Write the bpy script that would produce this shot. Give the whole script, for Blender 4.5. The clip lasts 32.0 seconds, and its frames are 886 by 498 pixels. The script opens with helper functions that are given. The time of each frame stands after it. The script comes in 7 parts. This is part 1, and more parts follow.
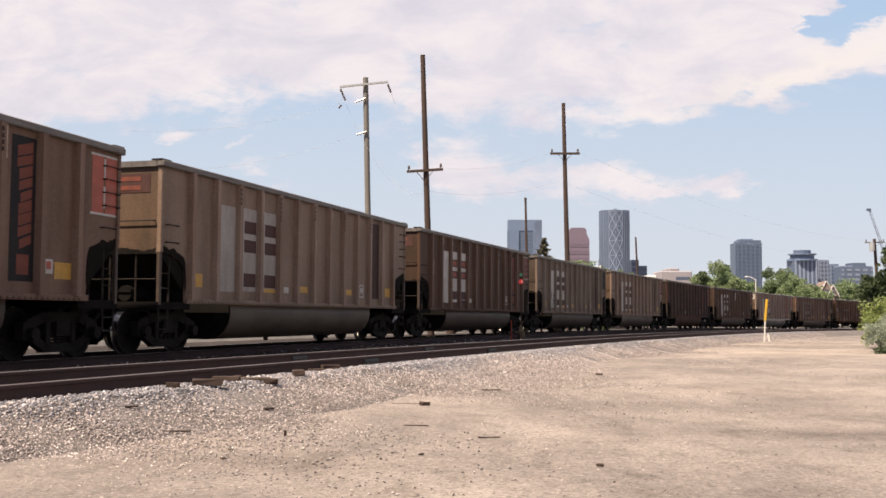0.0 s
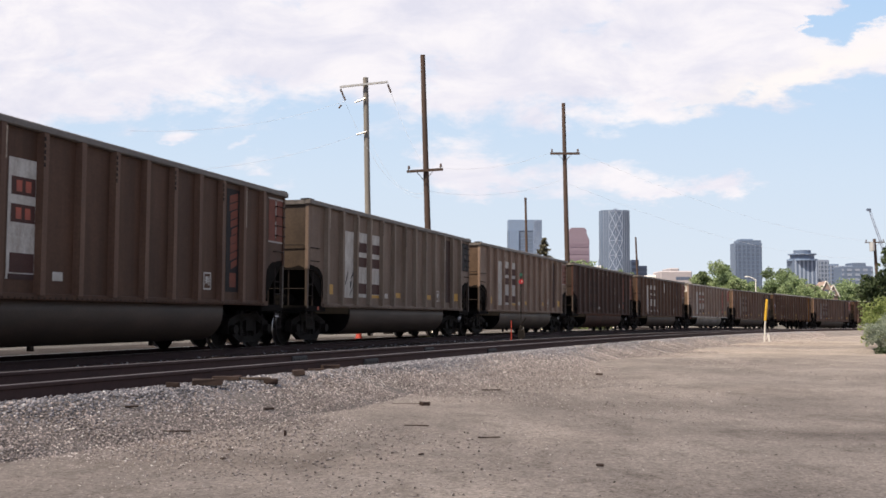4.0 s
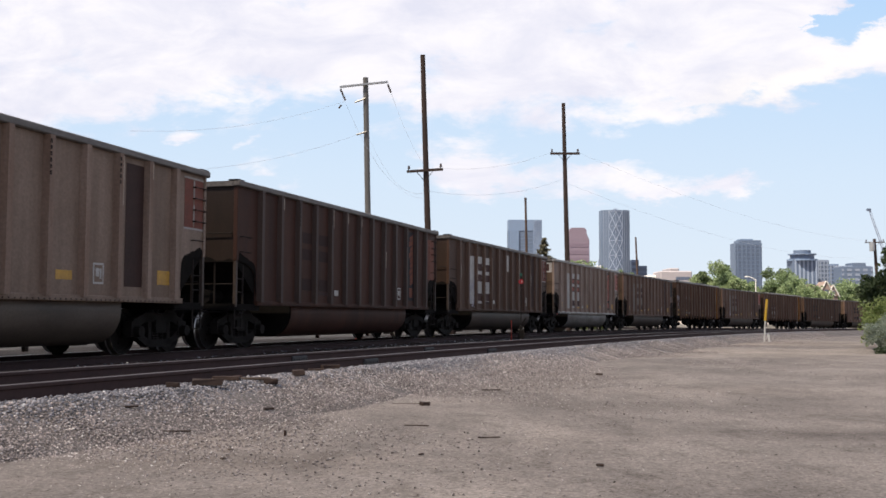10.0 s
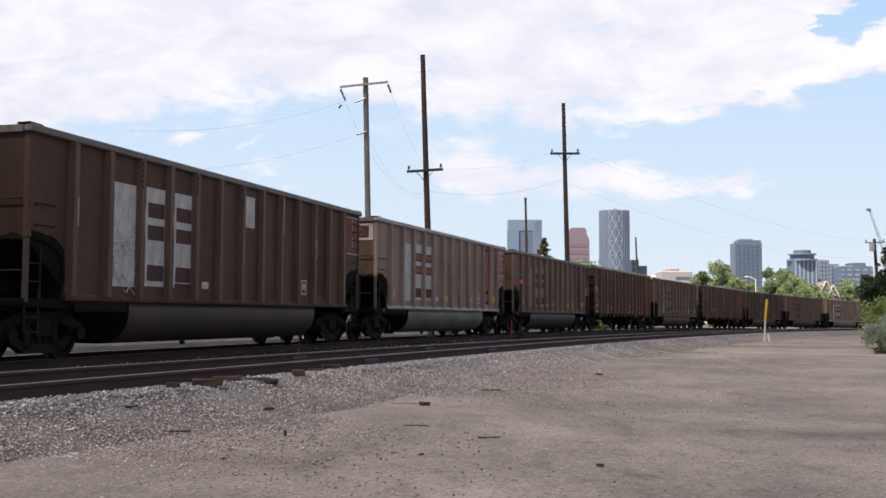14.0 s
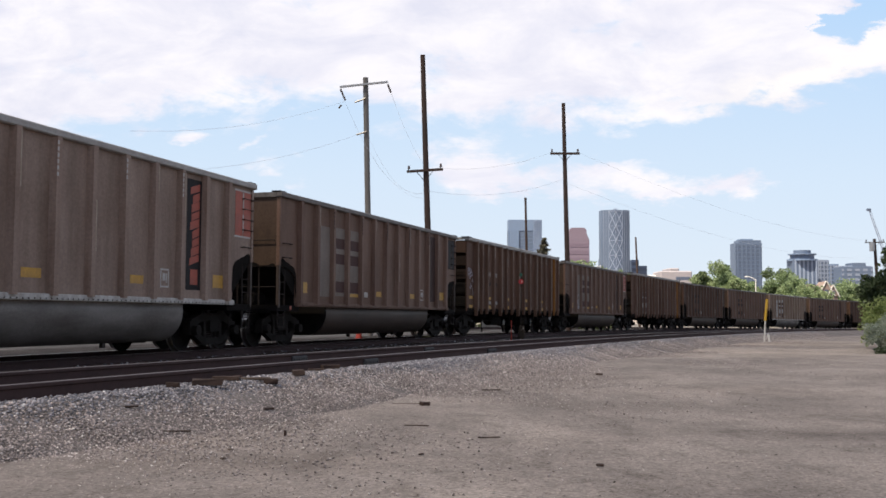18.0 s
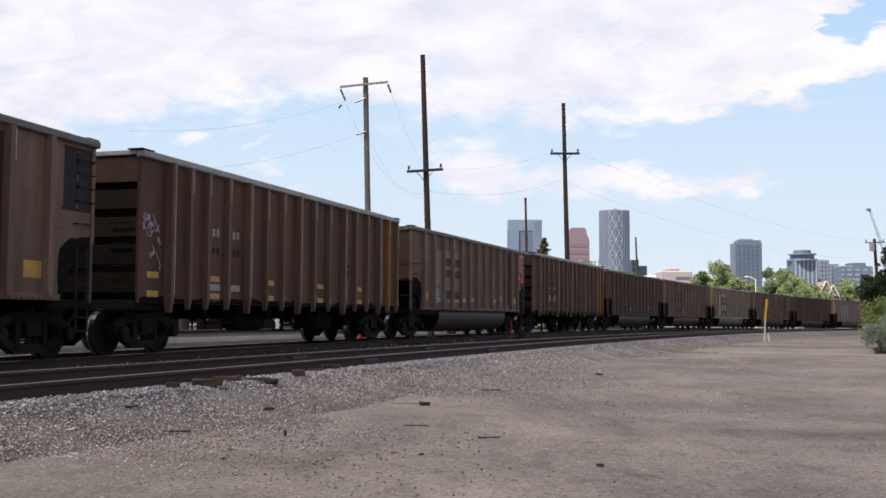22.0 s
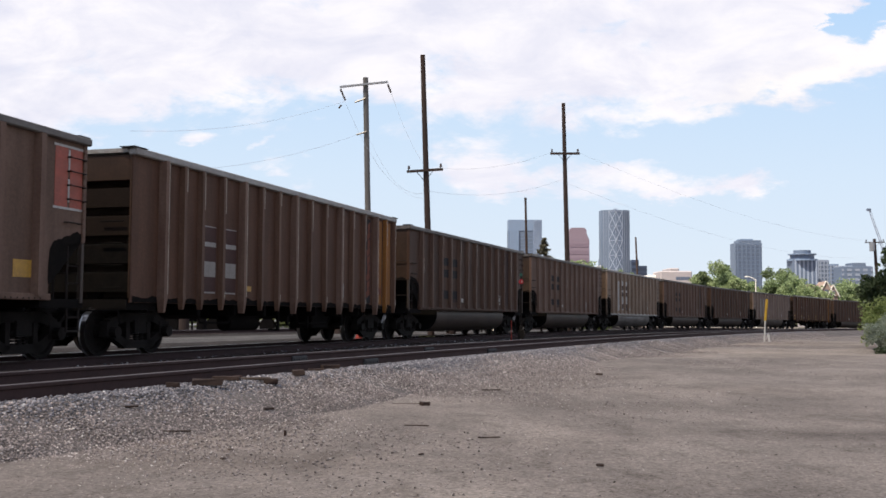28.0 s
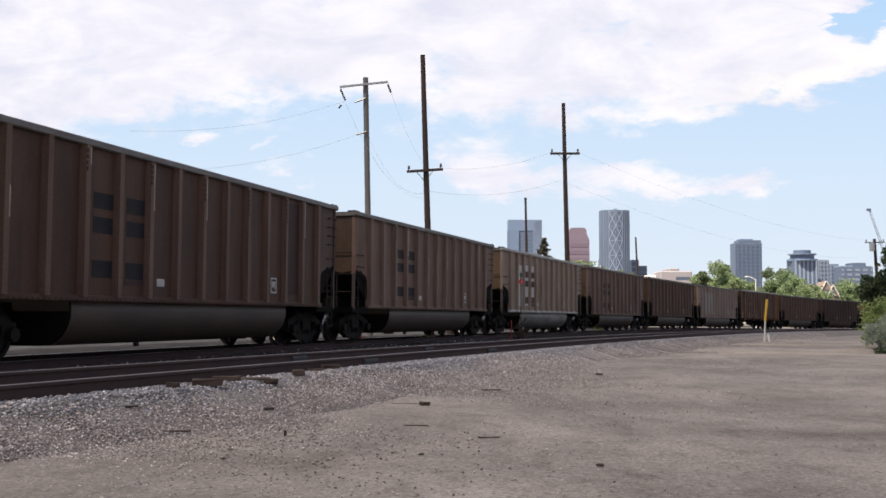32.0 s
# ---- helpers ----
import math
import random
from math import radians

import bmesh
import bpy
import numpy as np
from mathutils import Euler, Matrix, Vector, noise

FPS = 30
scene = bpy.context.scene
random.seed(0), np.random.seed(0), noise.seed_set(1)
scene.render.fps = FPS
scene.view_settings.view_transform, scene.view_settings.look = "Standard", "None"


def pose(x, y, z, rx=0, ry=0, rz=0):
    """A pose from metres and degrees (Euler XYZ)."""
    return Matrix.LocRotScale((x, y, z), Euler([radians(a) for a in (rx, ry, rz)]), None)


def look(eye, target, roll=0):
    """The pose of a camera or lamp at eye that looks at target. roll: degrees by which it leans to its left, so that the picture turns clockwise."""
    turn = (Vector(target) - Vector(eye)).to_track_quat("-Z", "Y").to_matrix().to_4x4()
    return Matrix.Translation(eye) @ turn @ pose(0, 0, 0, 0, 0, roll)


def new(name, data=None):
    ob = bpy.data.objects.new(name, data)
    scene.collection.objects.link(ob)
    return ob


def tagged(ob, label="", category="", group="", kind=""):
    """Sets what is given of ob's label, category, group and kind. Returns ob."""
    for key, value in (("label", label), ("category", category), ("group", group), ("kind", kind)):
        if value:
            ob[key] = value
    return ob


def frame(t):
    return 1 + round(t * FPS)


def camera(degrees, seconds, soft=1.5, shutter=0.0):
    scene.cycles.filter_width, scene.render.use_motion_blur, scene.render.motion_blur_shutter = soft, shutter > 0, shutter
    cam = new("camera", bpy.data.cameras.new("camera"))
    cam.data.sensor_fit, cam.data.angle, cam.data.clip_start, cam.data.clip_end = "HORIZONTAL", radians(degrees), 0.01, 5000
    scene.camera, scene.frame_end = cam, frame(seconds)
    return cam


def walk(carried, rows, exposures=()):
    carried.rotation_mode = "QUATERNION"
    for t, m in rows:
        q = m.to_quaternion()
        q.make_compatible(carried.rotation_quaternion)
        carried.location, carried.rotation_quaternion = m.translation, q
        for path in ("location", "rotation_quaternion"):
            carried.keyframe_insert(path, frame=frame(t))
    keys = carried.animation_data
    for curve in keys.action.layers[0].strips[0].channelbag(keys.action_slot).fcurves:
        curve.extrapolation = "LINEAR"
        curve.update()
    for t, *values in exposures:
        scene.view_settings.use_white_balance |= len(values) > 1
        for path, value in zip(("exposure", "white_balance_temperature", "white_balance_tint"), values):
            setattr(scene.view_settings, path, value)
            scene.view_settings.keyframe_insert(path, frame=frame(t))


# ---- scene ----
cam = camera(46.45, 32.0, soft=1.6, shutter=0.12)
EYE = Vector((0.0, 0.0, 0.827))
CAM_POSE = pose(*EYE, 90 + 3.603, 0, 0) @ pose(0, 0, 0, 0, 0, 0.22)
walk(cam, [(0.0, CAM_POSE), (32.0, CAM_POSE)],
     exposures=[(0.0, 0.89, 6900, 18), (2.0, 0.91, 6800, 17), (3.5, 1.00, 6650, 15), (6.0, 1.10, 6520, 13.5), (32.0, 1.10, 6520, 13.5)])


# ---- world and sun ----
SUN_AZ, SUN_EL = radians(229), radians(60)      # compass-like: clockwise from +y
world = bpy.data.worlds.new("world")
scene.world = world
world.use_nodes = True
wt = world.node_tree
sky = wt.nodes.new("ShaderNodeTexSky")
sky.sky_type, sky.sun_disc = "NISHITA", False
sky.sun_elevation, sky.sun_rotation = SUN_EL, SUN_AZ
sky.air_density, sky.dust_density, sky.ozone_density = 1.0, 0.7, 1.0
# broken cloud over the whole sky whitens the blue
veil = wt.nodes.new("ShaderNodeMix")
veil.data_type = "RGBA"
veil.inputs["Factor"].default_value = 0.5
veil.inputs["B"].default_value = (6.0, 6.45, 7.5, 1)
wt.links.new(sky.outputs["Color"], veil.inputs["A"])
wt.links.new(veil.outputs["Result"], wt.nodes["Background"].inputs["Color"])
wt.nodes["Background"].inputs["Strength"].default_value = 0.050
lamp = bpy.data.lights.new("sun", "SUN")
lamp.energy, lamp.angle, lamp.color = 5.0, radians(1.0), (1.0, 0.89, 0.70)
SUN_DIR = Vector((math.sin(SUN_AZ) * math.cos(SUN_EL), math.cos(SUN_AZ) * math.cos(SUN_EL), math.sin(SUN_EL)))
sun = new("sun", lamp)
sun.matrix_world = look(SUN_DIR * 60, (0, 0, 0))

# ---- the line of the railway ----
STEP = 0.5
SIG = np.arange(-260, 460, STEP)
_u = np.clip(SIG, -40, 150) / 100
_k = (-0.27798 + 0.07036 * _u - 0.06513 * _u ** 2 - 0.07187 * _u ** 3) / 100
_k = _k * np.clip((230 - SIG) / 80, 0, 1) * np.clip((SIG + 90) / 50, 0, 1)
_i0 = int(np.argmin(abs(SIG)))


def _run(v):
    c = np.concatenate([[0], np.cumsum((v[1:] + v[:-1]) / 2 * STEP)])
    return c - c[_i0]


HEAD = 1.29101 + _run(_k)
LX = -6.98183 + _run(np.cos(HEAD))
LY = 21.07263 + _run(np.sin(HEAD))
_q = np.clip(SIG, -40, 170)
LZ = -0.002194 * _q - 0.0041995 * _q * _q / 100


def line(s, lat=0.0, dz=0.0):
    """A point of the main line at the run s, lat metres towards the camera's side, dz over the rail head."""
    a = np.interp(s, SIG, HEAD)
    return Vector((np.interp(s, SIG, LX) + lat * math.sin(a), np.interp(s, SIG, LY) - lat * math.cos(a), np.interp(s, SIG, LZ) + dz))


def siding(s):
    """How far the second track lies from the main line at the run s."""
    s = max(s, -26.0)
    return 6.63 + 0.108 * s - 0.00011 * s * s


def travelled(t):
    return 6.434853 * t - 0.066869 * t * t / 2 + 0.00406855 * t ** 3 / 6 - 0.09437 * (t / 10) ** 4


# ---- materials ----
def node(nt, kind, **kw):
    n = nt.nodes.new(kind)
    for key, value in kw.items():
        n.inputs[key].default_value = value
    return n


def ramp(nt, fac, stops):
    n = nt.nodes.new("ShaderNodeValToRGB")
    el = n.color_ramp.elements
    while len(el) < len(stops):
        el.new(0.5)
    for e, (p, c) in zip(el, stops):
        e.position, e.color = p, (*c, 1) if len(c) == 3 else c
    nt.links.new(fac, n.inputs["Fac"])
    return n.outputs["Color"]


def blend(nt, fac, a, b, mode="MIX"):
    n = nt.nodes.new("ShaderNodeMix")
    n.data_type, n.blend_type = "RGBA", mode
    for sock, v in ((n.inputs["Factor"], fac), (n.inputs["A"], a), (n.inputs["B"], b)):
        if isinstance(v, (int, float)):
            sock.default_value = v
        elif isinstance(v, tuple):
            sock.default_value = (*v, 1)
        else:
            nt.links.new(v, sock)
    return n.outputs["Result"]


def noise_tex(nt, scale, detail=4, rough=0.6, squash=(1, 1, 1), space="Object", shift=False):
    tc = nt.nodes.new("ShaderNodeTexCoord")
    mp = nt.nodes.new("ShaderNodeMapping")
    mp.inputs["Scale"].default_value = squash
    if shift:       # alike pieces each get their own stretch of the pattern
        info = nt.nodes.new("ShaderNodeObjectInfo")
        far = nt.nodes.new("ShaderNodeVectorMath")
        far.operation = "SCALE"
        far.inputs[0].default_value = (37.0, 19.0, 11.0)
        nt.links.new(info.outputs["Random"], far.inputs["Scale"])
        nt.links.new(far.outputs["Vector"], mp.inputs["Location"])
    n = node(nt, "ShaderNodeTexNoise", Scale=scale, Detail=detail, Roughness=rough)
    nt.links.new(tc.outputs[space], mp.inputs["Vector"])
    nt.links.new(mp.outputs["Vector"], n.inputs["Vector"])
    return n.outputs["Fac"]


def material(name, color, rough=0.7, metal=0.0, stain=None, amount=0.5, scale=1.5, squash=(1, 1, 1), grain=18.0, bump=0.15, vary=0.0, spec=0.5, runs=0.0):
    """A surface with stains at one scale, grain at a finer one and a little relief."""
    m = bpy.data.materials.new(name)
    m.use_nodes = True
    nt = m.node_tree
    b = nt.nodes["Principled BSDF"]
    b.inputs["Roughness"].default_value, b.inputs["Metallic"].default_value = rough, metal
    b.inputs["Specular IOR Level"].default_value = spec
    stain = stain or tuple(c * 0.55 for c in color)
    big = noise_tex(nt, scale, 5, 0.65, squash, shift=runs > 0)
    mask = ramp(nt, big, [(0.38, (0, 0, 0)), (0.72, (amount, amount, amount))])
    col = blend(nt, mask, color, stain)
    fine = noise_tex(nt, grain, 3, 0.7)
    g = ramp(nt, fine, [(0.25, (0.78, 0.78, 0.78)), (0.75, (1.16, 1.16, 1.16))])
    col = blend(nt, 1.0, col, g, "MULTIPLY")
    if runs:        # thin runs of rust and soot down the sheet
        thin = noise_tex(nt, 3.2, 4, 0.6, (1, 1, 0.10), shift=True)
        col = blend(nt, 1.0, col, ramp(nt, thin, [(0.30, (1 - runs, 1 - runs * 1.05, 1 - runs * 1.1)), (0.55, (1.0, 1.0, 1.0)), (0.78, (1 + runs * 0.6,) * 3)]), "MULTIPLY")
        blot = noise_tex(nt, 0.55, 4, 0.6, (1, 1, 0.8), shift=True)
        col = blend(nt, 1.0, col, ramp(nt, blot, [(0.30, (0.82, 0.78, 0.74)), (0.55, (1.06, 1.05, 1.04)), (0.75, (1.14, 1.13, 1.12))]), "MULTIPLY")
    if vary:
        info = nt.nodes.new("ShaderNodeObjectInfo")
        v = ramp(nt, info.outputs["Random"], [(0.0, (1 - vary,) * 3), (1.0, (1 + vary,) * 3)])
        col = blend(nt, 1.0, col, v, "MULTIPLY")
    nt.links.new(col, b.inputs["Base Color"])
    if bump:
        bp = node(nt, "ShaderNodeBump", Strength=bump, Distance=0.01)
        nt.links.new(fine, bp.inputs["Height"])
        nt.links.new(bp.outputs["Normal"], b.inputs["Normal"])
    return m


STREAK = (1.4, 1.4, 0.16)       # stains that run down the sheets
BODY = {
    "tan": material("weathered_tan_paint", (0.2912, 0.2124, 0.1713), 0.62, 0, (0.1503, 0.0960, 0.0674), 0.7, 1.6, STREAK, runs=0.13, spec=0.35),
    "grey": material("weathered_grey_paint", (0.2339, 0.1657, 0.1256), 0.6, 0, (0.1387, 0.0865, 0.0585), 0.7, 1.6, STREAK, runs=0.13, spec=0.35),
    "brown": material("grimy_brown_paint", (0.0813, 0.0386, 0.0219), 0.65, 0, (0.0417, 0.0190, 0.0100), 0.8, 1.6, STREAK, runs=0.13, spec=0.35),
    "dark": material("sooty_brown_paint", (0.0604, 0.0207, 0.0109), 0.7, 0, (0.0287, 0.0098, 0.0058), 0.8, 1.6, STREAK, runs=0.13, spec=0.35),
    "rust": material("rusty_brown_paint", (0.1124, 0.0526, 0.0298), 0.65, 0, (0.0571, 0.0243, 0.0130), 0.8, 1.6, STREAK, runs=0.13, spec=0.35),
    "pale": material("dusty_pale_tan_paint", (0.2893, 0.2037, 0.1444), 0.62, 0, (0.1637, 0.1028, 0.0678), 0.7, 1.6, STREAK, runs=0.13),
    "olive": material("grimy_olive_taupe_paint", (0.1925, 0.1395, 0.1090), 0.65, 0, (0.1059, 0.0712, 0.0510), 0.75, 1.6, STREAK, runs=0.13, spec=0.35),
    "dull": material("dull_taupe_paint", (0.1759, 0.1051, 0.0750), 0.65, 0, (0.0942, 0.0525, 0.0350), 0.75, 1.6, STREAK, runs=0.13, spec=0.35),
}
RIB = {k: material("rib_" + m.name, c, 0.65, 0, r, 0.9, 2.2, STREAK, runs=0.13) for k, m, c, r in (
    ("tan", BODY["tan"], (0.3017, 0.2171, 0.1730), (0.1906, 0.1146, 0.0799)), ("grey", BODY["grey"], (0.2634, 0.1826, 0.1377), (0.1642, 0.0865, 0.0526)),
    ("brown", BODY["brown"], (0.1319, 0.0721, 0.0442), (0.0847, 0.0350, 0.0184)), ("dark", BODY["dark"], (0.0562, 0.0301, 0.0203), (0.0343, 0.0151, 0.0097)),
    ("rust", BODY["rust"], (0.1422, 0.0738, 0.0426), (0.0895, 0.0378, 0.0174)), ("olive", BODY["olive"], (0.2048, 0.1588, 0.1208), (0.1239, 0.0794, 0.0515)), ("pale", BODY["pale"], (0.3165, 0.2280, 0.1626), (0.1855, 0.1068, 0.0661)),
    ("dull", BODY["dull"], (0.1896, 0.1143, 0.0802), (0.1147, 0.0534, 0.0323)))}
WORN = material("bare_worn_rib_edge", (0.46, 0.39, 0.31), 0.5, 0.0, (0.22, 0.14, 0.085), 0.9, 3.0, (1, 1, 0.5))
# Recessed end sheet: soot plus the recess shade, both in the colour.
END = material("shaded_sooty_end_paint", (0.050, 0.033, 0.025), 0.75, 0, (0.022, 0.015, 0.012), 0.9, 1.3, (1, 0.8, 0.5), spec=0.18)
# Side paints copied darker and redder: the ends' shade put into the colour.
SHADED_ENDS = {k: material("end_" + BODY[k].name, c, 0.65, 0, tuple(0.42 * v for v in c), 0.85, 1.0, (1, 0.9, 0.6), runs=0.16, spec=0.3) for k, c in (
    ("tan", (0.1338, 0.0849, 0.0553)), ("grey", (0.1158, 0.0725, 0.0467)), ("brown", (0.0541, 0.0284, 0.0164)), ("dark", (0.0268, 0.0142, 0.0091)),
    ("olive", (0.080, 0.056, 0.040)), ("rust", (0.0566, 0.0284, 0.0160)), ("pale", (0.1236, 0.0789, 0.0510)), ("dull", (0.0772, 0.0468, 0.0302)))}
# Black of the soot stains; also paints the shade inside the open ends.
SOOT_SHADE = material("black_soot_and_shade", (0.009, 0.008, 0.0075), 0.95, 0, (0.018, 0.014, 0.012), 0.7, 5.0, spec=0.08)
# Brown end panels with the shade of the recess mixed into the colour.
END_PANEL = material("shaded_brown_end_panel", (0.0204, 0.0122, 0.0084), 0.75, 0, (0.0210, 0.0133, 0.0095), 0.9, 1.3, (1, 0.8, 0.5), runs=0.13, spec=0.18)
TUBMAT = material("grimy_tub_paint", (0.0975, 0.0718, 0.0539), 0.6, 0, (0.0468, 0.0333, 0.0252), 0.9, 1.2, (0.6, 1, 2.0))
CHORD = material("worn_grey_top_rail", (0.15, 0.132, 0.12), 0.55, 0.1, (0.055, 0.044, 0.038), 0.8, 2.5, (0.5, 3, 3))
CHORD_PALE = material("pale_steel_top_rail", (0.34, 0.32, 0.30), 0.5, 0.1, (0.16, 0.13, 0.11), 0.7, 2.5, (0.5, 3, 3))
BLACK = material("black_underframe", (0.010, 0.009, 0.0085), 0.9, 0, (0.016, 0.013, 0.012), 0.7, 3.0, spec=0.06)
TRUCK = material("greasy_cast_iron", (0.015, 0.013, 0.012), 0.75, 0.0, (0.026, 0.020, 0.017), 0.6, 5.0, spec=0.10)
TREAD = material("polished_wheel_steel", (0.45, 0.44, 0.43), 0.28, 1.0, (0.2, 0.18, 0.17), 0.5, 4.0)
SILVER = material("faded_aluminium_sheet", (0.21, 0.192, 0.178), 0.55, 0.1, (0.075, 0.062, 0.053), 0.95, 1.1, (0.5, 1, 2.0))
WHITE = material("chalky_white_paint", (0.5376, 0.5225, 0.4929), 0.6, 0, (0.2880, 0.2470, 0.2139), 0.95, 4.2, (1, 1, 0.45))
WHITE_OLD = material("faded_white_paint", (0.36, 0.335, 0.31), 0.65, 0, (0.21, 0.18, 0.155), 0.8, 3.0, (1, 1, 0.3))
GHOST = material("ghosted_pale_paint", (0.215, 0.176, 0.148), 0.65, 0, (0.135, 0.102, 0.08), 0.9, 2.2, (1, 1, 0.4))
PATCH = material("dark_brown_number_panel", (0.078, 0.038, 0.033), 0.6, 0, (0.05, 0.027, 0.025), 0.6, 4.0, spec=0.18)
PANEL = material("black_logo_panel", (0.012, 0.011, 0.014), 0.6, 0, (0.030, 0.023, 0.020), 0.6, 3.0, spec=0.18)
MAROON = material("maroon_faded_panel", (0.0500, 0.0250, 0.0210), 0.6, 0, (0.0300, 0.0175, 0.0150), 0.7, 3.0, spec=0.18)
SOOTRED = material("sooty_maroon_panel", (0.040, 0.019, 0.016), 0.65, 0, (0.026, 0.016, 0.013), 0.7, 3.0, spec=0.18)
RED = material("faded_red_paint", (0.42, 0.085, 0.05), 0.55, 0, (0.20, 0.06, 0.04), 0.7, 4.0)
RED_DULL = material("grimy_red_paint", (0.20, 0.06, 0.04), 0.6, 0, (0.10, 0.045, 0.035), 0.7, 4.0, spec=0.18)
YELLOW = material("yellow_reflective_label", (0.55, 0.30, 0.04), 0.5, 0, (0.30, 0.17, 0.05), 0.7, 6.0)
ORANGE = material("ochre_primed_end_rib", (0.30, 0.125, 0.028), 0.6, 0, (0.17, 0.062, 0.018), 0.8, 3.0, STREAK, spec=0.2)
REDORANGE = material("faded_orange_red_paint", (0.21, 0.062, 0.035), 0.6, 0, (0.11, 0.042, 0.028), 0.8, 3.0, STREAK, spec=0.18)
TUBDARK = material("sooty_tub_paint", (0.0627, 0.0414, 0.0302), 0.6, 0, (0.0323, 0.0220, 0.0168), 0.9, 1.2, (0.6, 1, 2.0))
STEP_IRON = material("grimy_step_iron", (0.028, 0.021, 0.018), 0.75, 0, (0.013, 0.011, 0.010), 0.7, 4.0, spec=0.15)
TAG = material("pale_spray_paint", (0.48, 0.46, 0.50), 0.5, 0, (0.40, 0.36, 0.42), 0.5, 6.0)
RUST = material("rusted_rail_side", (0.052, 0.026, 0.024), 0.85, 0.0, (0.030, 0.016, 0.016), 0.6, 4.0)
HEADSTEEL = material("worn_rail_head", (0.13, 0.112, 0.112), 0.55, 0.25, (0.06, 0.045, 0.045), 0.6, 3.0, (0.3, 1, 1))
POLISHED = material("polished_main_line_head", (0.42, 0.41, 0.41), 0.35, 0.9, (0.25, 0.22, 0.21), 0.5, 3.0, (0.3, 1, 1))
JOINT = material("blue_grey_joint_steel", (0.06, 0.06, 0.062), 0.7, 0.1)
TIEWOOD = material("creosoted_tie_wood", (0.0333, 0.0193, 0.0145), 0.9, 0, (0.0552, 0.0331, 0.0247), 0.7, 3.0, (1, 6, 1), vary=0.25)
OLDWOOD = material("bleached_old_timber", (0.1050, 0.0770, 0.0595), 0.85, 0, (0.0630, 0.0455, 0.0350), 0.7, 4.0, (1, 6, 1), vary=0.25)


def dirt_material(name, stops, scale, patch, fine, bump, stains=()):
    m = bpy.data.materials.new(name)
    m.use_nodes = True
    nt = m.node_tree
    b = nt.nodes["Principled BSDF"]
    b.inputs["Roughness"].default_value = 0.95
    b.inputs["Specular IOR Level"].default_value = 0.15
    base = ramp(nt, noise_tex(nt, scale, 6, 0.62, (1, 1, 1)), stops)
    streaks = ramp(nt, noise_tex(nt, patch, 4, 0.6, (1.2, 0.6, 1)), [(0.35, (0.80, 0.79, 0.78)), (0.6, (1.06, 1.05, 1.03))])
    col = blend(nt, 1.0, base, streaks, "MULTIPLY")
    f1 = noise_tex(nt, fine, 5, 0.75)
    col = blend(nt, 1.0, col, ramp(nt, f1, [(0.3, (0.66, 0.65, 0.64)), (0.52, (1.0, 1.0, 1.0)), (0.72, (1.3, 1.28, 1.26))]), "MULTIPLY")
    mid = noise_tex(nt, 2.3, 6, 0.7, (1.3, 0.7, 1))
    col = blend(nt, 1.0, col, ramp(nt, mid, [(0.33, (0.74, 0.73, 0.72)), (0.48, (0.97, 0.97, 0.97)), (0.68, (1.10, 1.09, 1.08))]), "MULTIPLY")
    spots = noise_tex(nt, 9.0, 4, 0.75)
    col = blend(nt, 1.0, col, ramp(nt, spots, [(0.30, (0.62, 0.60, 0.59)), (0.40, (1.0, 1.0, 1.0))]), "MULTIPLY")
    flecks = noise_tex(nt, 34.0, 3, 0.7, (0.8, 0.5, 1))
    col = blend(nt, 1.0, col, ramp(nt, flecks, [(0.33, (0.52, 0.50, 0.49)), (0.41, (1.0, 1.0, 1.0)), (0.62, (1.0, 1.0, 1.0)), (0.72, (1.22, 1.2, 1.18))]), "MULTIPLY")
    vo = node(nt, "ShaderNodeTexVoronoi", Scale=fine * 2.2)
    tc = nt.nodes.new("ShaderNodeTexCoord")
    nt.links.new(tc.outputs["Object"], vo.inputs["Vector"])
    col = blend(nt, 0.55, col, ramp(nt, vo.outputs["Color"], [(0.1, (0.6, 0.58, 0.56)), (0.6, (1.0, 1.0, 1.0)), (0.95, (1.5, 1.46, 1.42))]), "MULTIPLY")
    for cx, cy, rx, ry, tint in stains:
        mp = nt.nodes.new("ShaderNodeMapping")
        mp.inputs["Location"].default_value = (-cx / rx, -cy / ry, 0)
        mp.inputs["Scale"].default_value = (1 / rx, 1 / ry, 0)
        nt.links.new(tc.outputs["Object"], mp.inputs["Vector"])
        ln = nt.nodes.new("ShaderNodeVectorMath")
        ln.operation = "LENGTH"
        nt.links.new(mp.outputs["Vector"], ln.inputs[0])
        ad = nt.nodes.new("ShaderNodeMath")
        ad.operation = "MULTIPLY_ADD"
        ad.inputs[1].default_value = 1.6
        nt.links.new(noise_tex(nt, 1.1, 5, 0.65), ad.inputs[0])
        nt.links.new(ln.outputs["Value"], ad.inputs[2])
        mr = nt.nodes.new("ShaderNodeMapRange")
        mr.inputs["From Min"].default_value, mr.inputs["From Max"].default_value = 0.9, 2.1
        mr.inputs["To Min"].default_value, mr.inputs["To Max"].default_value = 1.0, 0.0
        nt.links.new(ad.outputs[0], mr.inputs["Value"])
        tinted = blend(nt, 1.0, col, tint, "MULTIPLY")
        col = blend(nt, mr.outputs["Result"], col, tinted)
    nt.links.new(col, b.inputs["Base Color"])
    bp = node(nt, "ShaderNodeBump", Strength=bump, Distance=0.03)
    nt.links.new(f1, bp.inputs["Height"])
    nt.links.new(bp.outputs["Normal"], b.inputs["Normal"])
    return m


